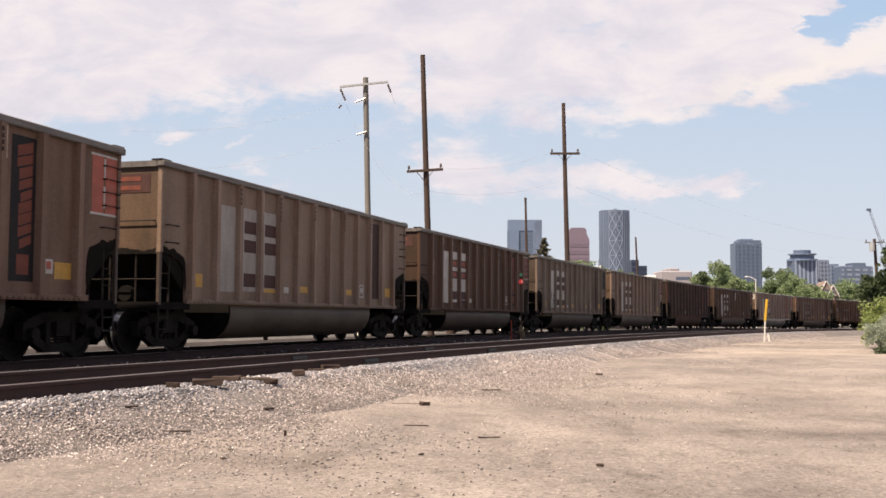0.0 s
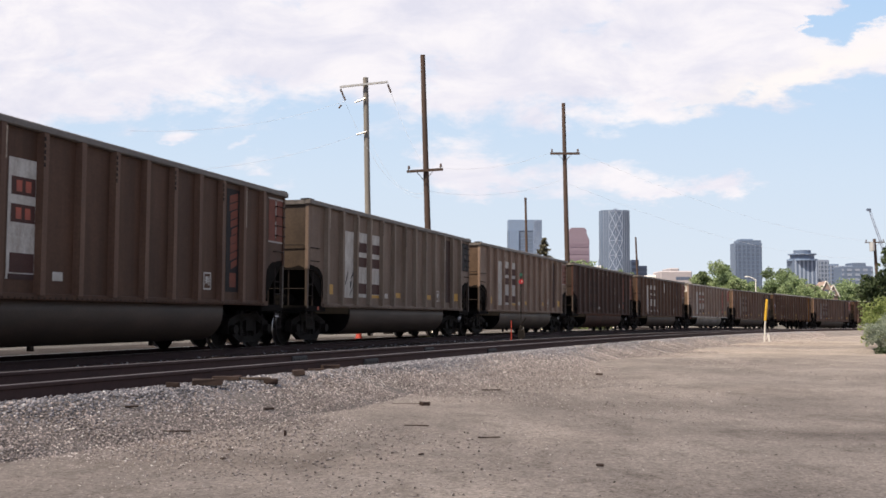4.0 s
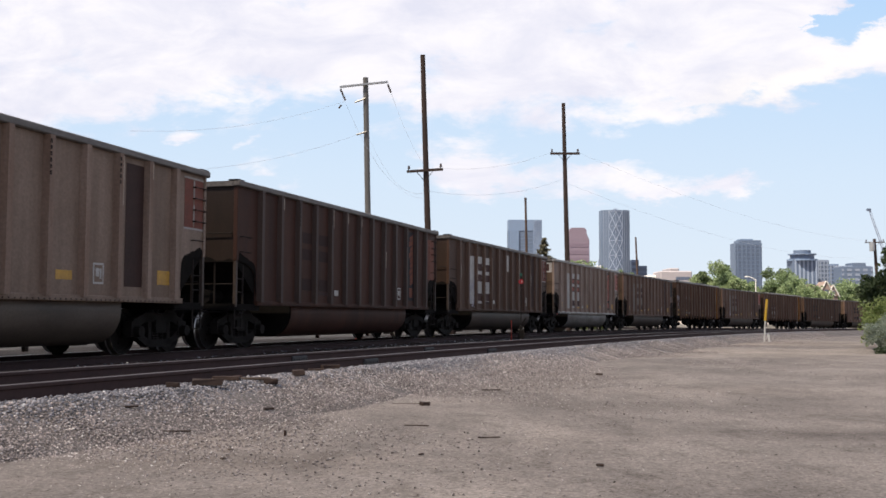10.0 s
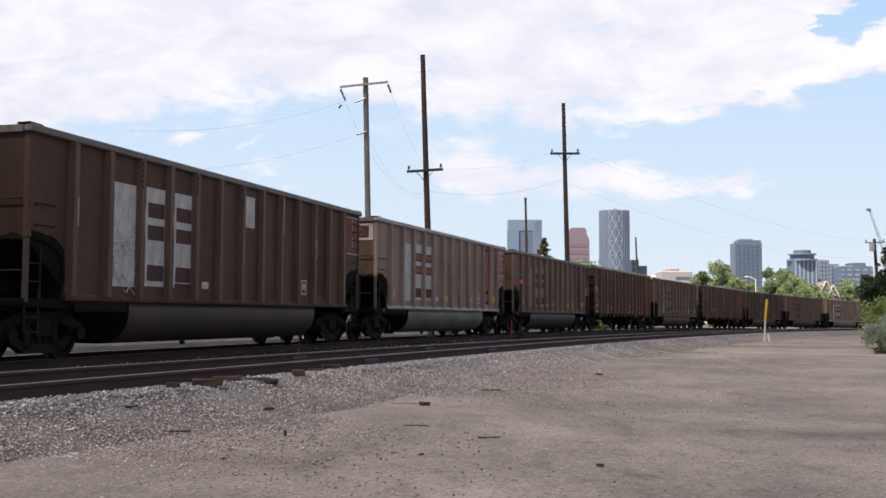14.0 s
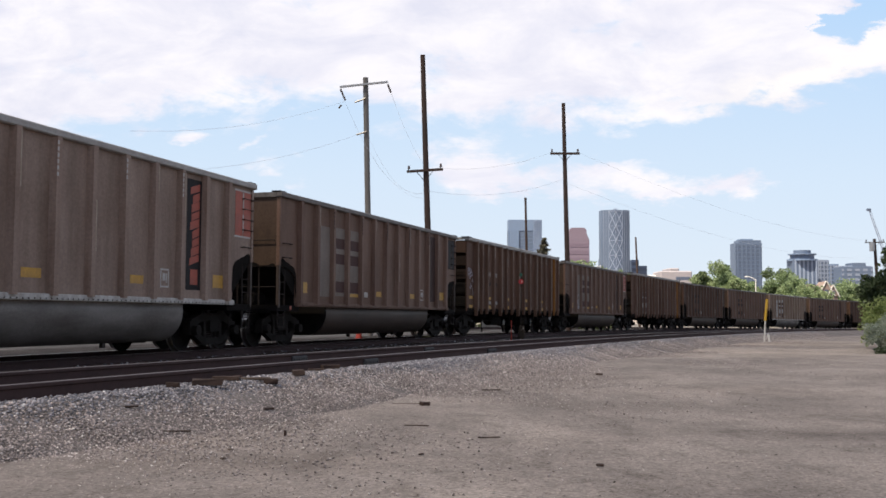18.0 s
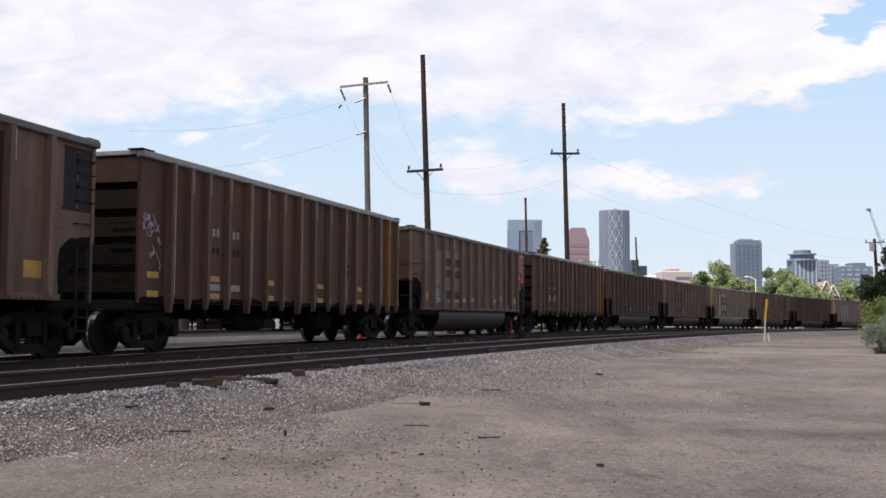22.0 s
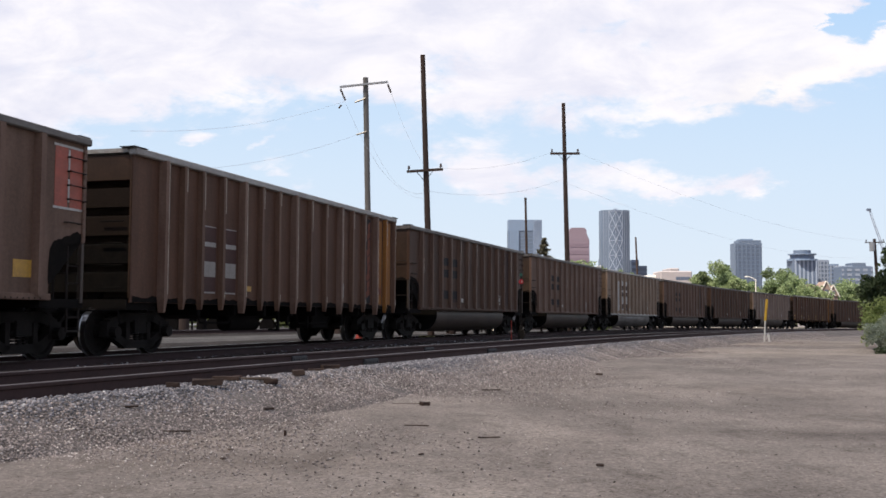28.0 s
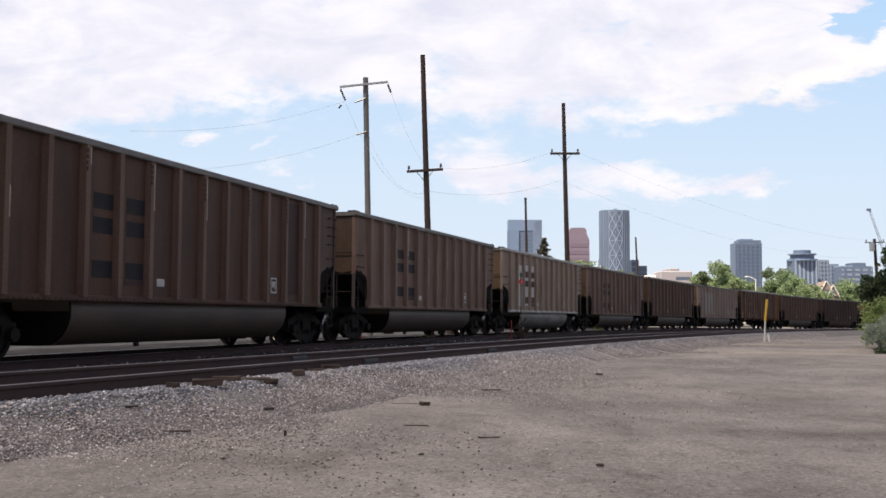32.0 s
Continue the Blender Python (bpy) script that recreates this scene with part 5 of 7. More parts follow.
def wire(parent, p, q, sag, r=0.012, name="wire"):
    p, q = Vector(p), Vector(q)
    bm = bmesh.new()
    pts = [p.lerp(q, i / 14) - Vector((0, 0, sag * 4 * (i / 14) * (1 - i / 14))) for i in range(15)]
    for a, b in zip(pts, pts[1:]):
        rod(bm, a, b, r, n=4)
    me = to_mesh(name, bm, WIRE)
    return tagged(new(name, me), "thin overhead wire strung between the poles", "wire", "overhead wires") if parent is None else part(name, me, None, parent)


def pole(base_t, top_t, top_z, d, r0, r1, mat, label, arms=(), name="utility_pole"):
    """A round pole d metres off; the tangents give its lean from a low point to its top."""
    (bx_t, bz), (tx, tz) = base_t, top_t
    top = Vector((tx * d, d, EYE.z + tz * d))
    low = Vector((bx_t * d, d, EYE.z + bz * d))
    k = (top.z + 1.4) / (top.z - low.z)
    foot = top + (low - top) * k
    t = thing(name, Matrix.Translation(foot), label, "utility pole", "utility poles behind the line")
    bm = bmesh.new()
    rod(bm, (0, 0, 0), top - foot, r0, r1, n=14)
    part("shaft", bm, mat, t, smooth=False)
    for (lx, lz), (rx, rz), th, am, studs in arms:
        p, q = Vector((lx * d, d - 0.22, EYE.z + lz * d)) - foot, Vector((rx * d, d - 0.22, EYE.z + rz * d)) - foot
        bm = bmesh.new()
        u = (q - p)
        m = Matrix.Translation((p + q) / 2) @ Matrix.Rotation(-math.atan2(u.z, u.x), 4, "Y")
        bx(bm, -u.length / 2, u.length / 2, -0.05, 0.05, -th / 2, th / 2, m)
        part("crossarm", tidy(bm), am, t)
        for s in (0.06, 0.94) if studs else ():
            c = p.lerp(q, s)
            bm = bmesh.new()
            rod(bm, c, c + Vector((0, 0, 0.12)), 0.02, n=6)
            rod(bm, c + Vector((0, 0, 0.12)), c + Vector((0, 0, 0.30)), 0.07, 0.05, n=8)
            part("insulator", bm, PORCELAIN, t)
        if studs:
            for s in (0.25, 0.75):
                bm = bmesh.new()
                rod(bm, p.lerp(q, s), p.lerp(q, 0.5) - Vector((0, 0, 0.55)), 0.018, n=5)
                part("brace", bm, am, t)
    return t, foot


def poles():
    a, fa = pole((-0.0149, 0.0827), (-0.0207, 0.2537), 0, 53, 0.19, 0.125, BROWNPOLE, "tall dark brown wooden pole with one low crossarm", [((-0.0356, 0.1379), (-0.0003, 0.1403), 0.13, BROWNPOLE, True)])
    b, fb = pole((0.1206, 0.0503), (0.1173, 0.2065), 0, 68, 0.19, 0.12, BROWNPOLE, "dark brown wooden pole with a crossarm below its middle", [((0.1039, 0.1562), (0.1326, 0.1564), 0.14, BROWNPOLE, True)])
    c, fc = pole((-0.0732, 0.0974), (-0.0766, 0.231), 0, 54, 0.17, 0.14, GREYPOLE, "weathered grey pole with a pale crossarm at its top", [((-0.1014, 0.2208), (-0.0544, 0.226), 0.10, PALEARM, False)])

    def P(tx, tz, d):
        return Vector((tx * d, d, EYE.z + tz * d))
    for p, q in (((-0.1010, 0.2195), (-0.096, 0.208)), ((-0.0548, 0.2245), (-0.0515, 0.216))):
        bm = bmesh.new()
        u, v = P(*p, 53.7) - fc, P(*q, 53.7) - fc
        for i in range(6):
            rod(bm, u.lerp(v, i / 6), u.lerp(v, (i + 0.7) / 6), 0.055, n=8)
        rod(bm, u, v, 0.02, n=6)
        part("insulator_string", bm, PORCELAIN, c)
    for p, q in (((-0.0870, 0.2065), (-0.0765, 0.2105)), ((-0.0850, 0.1745), (-0.0752, 0.1775)), ((-0.1025, 0.2005), (-0.1000, 0.204))):
        bm = bmesh.new()
        rod(bm, P(*p, 53.8) - fc, P(*q, 53.8) - fc, 0.045, n=6)
        part("insulator_string", bm, PORCELAIN, c)
    pole((0.0812, 0.0583), (0.0801, 0.1134), 0, 130, 0.19, 0.14, BROWNPOLE, "plain dark pole far behind the line", [((0.0788, 0.1120), (0.0812, 0.1118), 0.12, BROWNPOLE, False)])
    pole((0.1885, 0.0368), (0.1871, 0.0752), 0, 160, 0.19, 0.13, BROWNPOLE, "plain dark pole far behind the line")
    r, fr = pole((0.4199, 0.0514), (0.4188, 0.0745), 0, 110, 0.19, 0.15, BROWNPOLE, "dark pole with transformer near the trees", [((0.4090, 0.0706), (0.4280, 0.0712), 0.11, BROWNPOLE, True)])
    bm = bmesh.new()
    q = P(0.4165, 0.0625, 109.6) - fr
    rod(bm, q, q + Vector((0, 0, 0.95)), 0.26, n=12)
    part("transformer", bm, PALEARM, r, "pale grey transformer can")
    # wires
    for p, q, sag in ((P(-0.096, 0.208, 54), P(-0.3065, 0.1775, 44), 0.5), (P(-0.0850, 0.1745, 54), P(-0.30, 0.137, 44), 0.5),
                      (P(-0.0515, 0.216, 54), P(-0.0165, 0.142, 53), 0.35), (P(-0.0735, 0.1735, 54), P(-0.0175, 0.118, 53), 1.0),
                      (P(-0.096, 0.206, 54), P(-0.0190, 0.112, 53), 1.2),
                      (P(-0.0003, 0.1415, 53), P(0.104, 0.1575, 68), 0.35), (P(-0.016, 0.1195, 53), P(0.118, 0.132, 68), 0.55),
                      (P(0.1325, 0.1575, 68), P(0.42, 0.072, 120), 1.2), (P(0.1195, 0.128, 68), P(0.42, 0.056, 120), 1.5)):
        wire(None, p, q, sag, 0.0052)


def box_building(name, tx0, tx1, tz, d, mat, label, depth=40.0, crown=None, fins=0, bands=0, finmat=None, bandmat=None, setback=0.0):
    """A far tower between two bearings, with its fins, floor bands and crown as parts."""
    x0, x1, top = tx0 * d, tx1 * d, EYE.z + tz * d
    w = x1 - x0
    t = thing(name, Matrix.Translation(((x0 + x1) / 2, d + depth / 2, -1.6)), label, "building", "city skyline")
    H = top + 1.6
    bm = bmesh.new()
    bx(bm, -w / 2, w / 2, -depth / 2, depth / 2, 0, H)
    part("wall", tidy(bm, 0.4), mat, t)
    f = -depth / 2
    for i in range(fins):
        x = -w / 2 + w * (i + 0.5) / fins
        me = shared((name + "_fin", round(w / fins, 2), round(H, 1)), finmat or CONC, lambda bm: bx(bm, -w / fins * 0.2, w / fins * 0.2, -0.7, 0.1, 2, H - 2))
        part("fin", me, None, t, at=Matrix.Translation((x, f, 0)))
    for i in range(bands):
        z = H * 0.12 + H * 0.86 * (i + 0.5) / bands
        h = H * 0.86 / bands
        me = shared((name + "_band", round(w, 1), round(h, 2)), bandmat or BAND, lambda bm: bx(bm, -w / 2 + 0.5, w / 2 - 0.5, -0.45, 0.1, -h * 0.26, h * 0.26))
        part("window_band", me, None, t, at=Matrix.Translation((0, f, z)))
    if crown:
        for q, (cx, cw, ch, cm) in enumerate(crown):
            bm = bmesh.new()
            dd = depth * (0.47 - 0.09 * q)
            bx(bm, (cx - cw / 2) * w, (cx + cw / 2) * w, -dd, dd, H - 0.5 - 0.7 * q, H + ch)
            part("roof_block", tidy(bm, 0.3), cm, t)
    return t, w, H, f


def skyline():
    D = 2200
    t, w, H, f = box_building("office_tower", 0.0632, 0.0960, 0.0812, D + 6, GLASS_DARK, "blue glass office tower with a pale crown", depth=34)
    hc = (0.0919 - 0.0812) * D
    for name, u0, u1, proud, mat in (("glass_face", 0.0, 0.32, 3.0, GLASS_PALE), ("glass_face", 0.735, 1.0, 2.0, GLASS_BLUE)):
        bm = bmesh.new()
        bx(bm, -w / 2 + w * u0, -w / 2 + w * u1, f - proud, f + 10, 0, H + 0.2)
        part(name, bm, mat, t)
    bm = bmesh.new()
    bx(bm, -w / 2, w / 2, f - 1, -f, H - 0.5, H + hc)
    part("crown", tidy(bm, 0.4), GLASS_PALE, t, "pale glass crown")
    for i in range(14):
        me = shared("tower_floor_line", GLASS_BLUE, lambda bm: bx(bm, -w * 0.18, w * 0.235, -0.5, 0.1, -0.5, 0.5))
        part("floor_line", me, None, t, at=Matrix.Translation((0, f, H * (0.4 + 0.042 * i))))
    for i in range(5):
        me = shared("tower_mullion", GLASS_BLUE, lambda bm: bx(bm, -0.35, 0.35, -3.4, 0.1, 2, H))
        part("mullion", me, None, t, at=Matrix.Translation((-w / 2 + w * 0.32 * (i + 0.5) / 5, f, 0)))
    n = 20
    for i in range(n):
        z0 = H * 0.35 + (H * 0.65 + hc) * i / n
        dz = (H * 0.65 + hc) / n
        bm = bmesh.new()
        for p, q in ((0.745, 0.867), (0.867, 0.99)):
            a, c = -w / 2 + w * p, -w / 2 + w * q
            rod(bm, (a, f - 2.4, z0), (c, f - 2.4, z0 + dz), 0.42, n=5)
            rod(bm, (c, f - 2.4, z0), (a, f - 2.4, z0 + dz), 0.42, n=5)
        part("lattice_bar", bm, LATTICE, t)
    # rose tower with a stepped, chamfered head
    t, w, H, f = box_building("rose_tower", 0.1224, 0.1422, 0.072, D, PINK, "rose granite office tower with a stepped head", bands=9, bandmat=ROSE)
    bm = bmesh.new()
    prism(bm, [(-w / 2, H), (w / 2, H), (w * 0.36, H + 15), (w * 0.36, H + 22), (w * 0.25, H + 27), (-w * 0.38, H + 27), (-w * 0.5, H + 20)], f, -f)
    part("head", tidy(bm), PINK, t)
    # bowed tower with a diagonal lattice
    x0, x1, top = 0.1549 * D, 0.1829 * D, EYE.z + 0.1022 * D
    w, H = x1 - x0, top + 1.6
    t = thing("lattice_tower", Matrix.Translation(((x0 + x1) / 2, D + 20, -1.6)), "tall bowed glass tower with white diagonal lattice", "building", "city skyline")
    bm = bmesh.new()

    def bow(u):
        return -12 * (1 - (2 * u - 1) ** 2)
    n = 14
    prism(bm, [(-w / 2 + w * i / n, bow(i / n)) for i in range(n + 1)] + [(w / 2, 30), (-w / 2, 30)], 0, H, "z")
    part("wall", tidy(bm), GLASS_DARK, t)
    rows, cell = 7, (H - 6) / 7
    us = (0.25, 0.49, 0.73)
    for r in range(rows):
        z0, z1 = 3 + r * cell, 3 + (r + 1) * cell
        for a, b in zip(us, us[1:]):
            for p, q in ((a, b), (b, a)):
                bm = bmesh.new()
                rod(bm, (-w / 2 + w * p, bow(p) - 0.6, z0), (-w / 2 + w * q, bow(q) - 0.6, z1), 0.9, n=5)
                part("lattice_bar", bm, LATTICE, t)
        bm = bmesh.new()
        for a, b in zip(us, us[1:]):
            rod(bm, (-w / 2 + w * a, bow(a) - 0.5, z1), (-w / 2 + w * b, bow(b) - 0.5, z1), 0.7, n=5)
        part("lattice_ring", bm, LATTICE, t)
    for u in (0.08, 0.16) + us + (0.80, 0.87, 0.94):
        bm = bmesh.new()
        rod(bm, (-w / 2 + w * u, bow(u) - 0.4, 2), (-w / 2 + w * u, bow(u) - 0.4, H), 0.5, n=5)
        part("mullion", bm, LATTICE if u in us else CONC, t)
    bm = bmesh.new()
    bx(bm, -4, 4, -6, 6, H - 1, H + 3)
    part("roof_block", bm, LATTICE, t)
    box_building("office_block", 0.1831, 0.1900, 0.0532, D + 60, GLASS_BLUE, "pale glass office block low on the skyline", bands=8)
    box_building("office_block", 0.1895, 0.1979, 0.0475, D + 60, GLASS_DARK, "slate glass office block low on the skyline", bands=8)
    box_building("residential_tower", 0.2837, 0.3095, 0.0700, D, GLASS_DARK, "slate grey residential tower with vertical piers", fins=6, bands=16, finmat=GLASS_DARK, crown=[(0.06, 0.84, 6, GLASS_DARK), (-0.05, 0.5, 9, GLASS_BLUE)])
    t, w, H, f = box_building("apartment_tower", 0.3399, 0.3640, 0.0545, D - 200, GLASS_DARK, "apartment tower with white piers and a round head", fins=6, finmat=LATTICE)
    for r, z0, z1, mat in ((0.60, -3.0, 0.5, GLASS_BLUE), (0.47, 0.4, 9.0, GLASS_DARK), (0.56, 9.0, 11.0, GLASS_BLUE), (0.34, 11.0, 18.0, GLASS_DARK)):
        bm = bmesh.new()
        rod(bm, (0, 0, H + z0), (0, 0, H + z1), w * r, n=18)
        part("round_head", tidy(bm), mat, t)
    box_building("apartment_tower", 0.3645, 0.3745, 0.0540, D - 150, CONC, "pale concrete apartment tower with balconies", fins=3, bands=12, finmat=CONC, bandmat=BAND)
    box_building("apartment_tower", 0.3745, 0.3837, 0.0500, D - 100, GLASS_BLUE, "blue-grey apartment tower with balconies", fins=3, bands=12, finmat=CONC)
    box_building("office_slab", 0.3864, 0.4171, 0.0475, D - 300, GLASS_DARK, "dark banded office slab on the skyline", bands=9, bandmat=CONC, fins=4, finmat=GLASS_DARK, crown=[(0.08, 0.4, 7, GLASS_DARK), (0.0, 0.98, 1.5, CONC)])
    t, w, H, f = box_building("stucco_building", 0.2110, 0.2415, 0.0425, 420, CREAM, "pale stucco building with dark upper windows", depth=16, crown=[(-0.05, 0.3, 1.2, CREAM)])
    for i in range(6):
        me = shared("upper_window", BAND, lambda bm: bx(bm, -0.42, 0.42, -0.06, 0.1, -0.65, 0.65))
        part("window", me, None, t, at=Matrix.Translation((w * (0.02 + 0.075 * i), f, H - 3.0)))
    box_building("stucco_building", 0.1985, 0.2110, 0.0385, 430, TRIMWHITE, "low white building with a flat roof", depth=16)
    # tower crane boom
    t = thing("crane", Matrix.Translation((0.4323 * 900, 900, -1.6)), "pale lattice crane boom over the trees", "crane")
    p, q = Vector((0, 0, 0.05 * 900)), Vector(((0.4146 - 0.4323) * 900, 0, EYE.z + 0.1022 * 900 + 1.6))
    bm = bmesh.new()
    rod(bm, (0, 0, 0), p, 1.6, 1.4, n=6)
    part("mast", bm, CONC, t)
    for dx, dy in ((-1, -1), (1, -1), (0, 1)):
        bm = bmesh.new()
        o = Vector((dx * 1.2, dy * 0.9, 0))
        rod(bm, p + o, q + o * 0.6, 0.36, 0.28, n=5)
        part("boom_chord", bm, LATTICE, t)
    bm = bmesh.new()
    for i in range(16):
        a, b = p.lerp(q, i / 16), p.lerp(q, (i + 1) / 16)
        s = 1 if i % 2 else -1
        rod(bm, a + Vector((s * 0.9, -0.9, 0)), b + Vector((-s * 0.9, -0.9, 0)), 0.20, n=4)
    part("boom_lacing", bm, LATTICE, t)
    bm = bmesh.new()
    bx(bm, q.x - 2.2, q.x + 1.2, -1, 1, q.z - 0.6, q.z + 1.6)
    part("boom_head", bm, BAND, t)


def house():
    d = 212
    x0, x1 = 0.3560 * d, 0.3800 * d
    t = thing("house", Matrix.Translation(((x0 + x1) / 2, d + 4, -1.6)), "pale stucco house with white-trimmed twin gables", "house")
    w, mid = x1 - x0, (x0 + x1) / 2
    zr = EYE.z + 0.0305 * d + 1.6
    bm = bmesh.new()
    bx(bm, -w / 2, w / 2, -4, 4, 0, zr - 2.4)
    part("wall", bm, CREAM, t)
    bm = bmesh.new()
    prism(bm, [(-4.5, zr - 2.5), (4.5, zr - 2.5), (0, zr)], -w / 2 - 0.3, w / 2 - 1.6, "x")
    part("roof", bm, SHINGLE, t)
    for tx, tz, gw, gh in ((0.3690, 0.0328, 2.9, 2.7), (0.3755, 0.0288, 2.2, 2.1)):
        cx, top = tx * d - mid, EYE.z + tz * d + 1.6
        bm = bmesh.new()
        prism(bm, [(cx - gw / 2, top - gh), (cx + gw / 2, top - gh), (cx, top)], -5.4, -1)
        bx(bm, cx - gw / 2 + 0.15, cx + gw / 2 - 0.15, -5.2, -1.2, top - gh - 2.2, top - gh + 0.05)
        part("gable", tidy(bm), GABLE, t)
        for s in (-1, 1):
            bm = bmesh.new()
            rod(bm, (cx + s * gw * 0.58, -5.5, top - gh - 0.2), (cx, -5.5, top + 0.1), 0.12, n=5)
            part("bargeboard", bm, OLDWHITE, t, "white bargeboard")
        bm = bmesh.new()
        bx(bm, cx - 0.4, cx + 0.4, -5.46, -5.3, top - gh + 0.2, top - gh + 1.0)
        part("window", bm, BAND, t, "small dark gable window")
    # two white lamps on a thin mast among the trees
    d = 140
    t = thing("yard_lamp", Matrix.Translation((0.1511 * d, d, -1.6)), "thin mast with two small white lamp housings", "street lamp")
    zl = EYE.z + 0.0452 * d + 1.6
    bm = bmesh.new()
    rod(bm, (0, 0, 0), (0, 0, zl + 1.2), 0.06, 0.04, n=6)
    part("mast", bm, CONC, t)
    for dx in (-0.17, 0.17):
        bm = bmesh.new()
        bx(bm, dx - 0.11, dx + 0.11, -0.16, -0.05, zl - 0.32, zl + 0.32)
        part("lamp_housing", tidy(bm, 0.03), TRIMWHITE, t, "white lamp housing")


def green():
    lab = "leafy green tree in a row behind the train"
    for i, (tx, tz, d, w, mat) in enumerate(((0.138, 0.055, 190, 6, LEAF), (0.146, 0.049, 200, 6, LEAF_YELLOW), (0.156, 0.046, 195, 6, LEAF), (0.165, 0.043, 205, 6, LEAF), (0.174, 0.038, 210, 5, LEAF),
                                             (0.2465, 0.046, 230, 3.5, LEAF_OLIVE), (0.257, 0.0520, 228, 6, LEAF_YELLOW), (0.264, 0.0500, 235, 6, LEAF), (0.273, 0.043, 230, 6, LEAF), (0.281, 0.045, 228, 6, LEAF_YELLOW), (0.289, 0.041, 235, 6, LEAF), (0.250, 0.036, 232, 5, LEAF_YELLOW),
                                             (0.300, 0.030, 240, 6, LEAF_OLIVE), (0.312, 0.038, 240, 6, LEAF), (0.322, 0.0455, 245, 8, LEAF_OLIVE), (0.333, 0.043, 238, 8, LEAF), (0.342, 0.036, 232, 8, LEAF_YELLOW), (0.351, 0.032, 205, 7, LEAF), (0.359, 0.029, 203, 6, LEAF_YELLOW),
                                             (0.386, 0.027, 230, 9, LEAF), (0.396, 0.029, 232, 9, LEAF), (0.406, 0.026, 228, 9, LEAF_YELLOW), (0.416, 0.030, 230, 9, LEAF), (0.372, 0.022, 224, 7, LEAF), (0.428, 0.032, 236, 10, LEAF), (0.440, 0.034, 230, 10, LEAF))):
        z0 = -1.8
        tree(tx * d, d, z0, EYE.z + tz * d - z0, w * 1.15, mat, lab, 40 + i, leaf=0.27, per=520)
    spruce(0.0982 * 150, 150, -1.8, EYE.z + 0.0738 * 150 + 1.8, 9)
    # growth at the edge of the lot
    tree(18.9, 40.0, -0.35, 4.3, 4.4, LEAF_DARK, "dense dark green tree at the edge of the lot", 7, leaf=0.10, per=1500)
    shrub(15.25, 36.0, -0.3, [(0, 0, 0.7, 0.75), (0.6, 0.3, 1.2, 0.8), (1.4, 0.2, 1.0, 0.9), (0.2, 0.8, 1.1, 0.7), (1.8, -0.3, 0.8, 0.8), (2.4, 0.1, 1.3, 0.9)], LEAF_SHRUB, "green leafy shrub at the edge of the lot", 1000, 0.06, 21)
    shrub(13.95, 33.0, -0.3, [(0, 0, 0.55, 0.62), (0.7, 0.1, 0.8, 0.7), (0.4, -0.5, 0.35, 0.55), (1.3, -0.1, 0.7, 0.75), (1.9, 0.2, 0.9, 0.8), (1.2, -0.6, 0.3, 0.6)], LEAF_SAGE, "grey-green sagebrush at the edge of the lot", 1100, 0.05, 22, "sagebrush")
    shrub(13.2, 31.3, -0.32, [(0, 0, 0.08, 0.22), (0.3, 0.1, 0.1, 0.24), (0.65, 0, 0.09, 0.22)], LEAF_DARK, "low dark weeds growing out of the dirt", 200, 0.035, 23, "weeds")


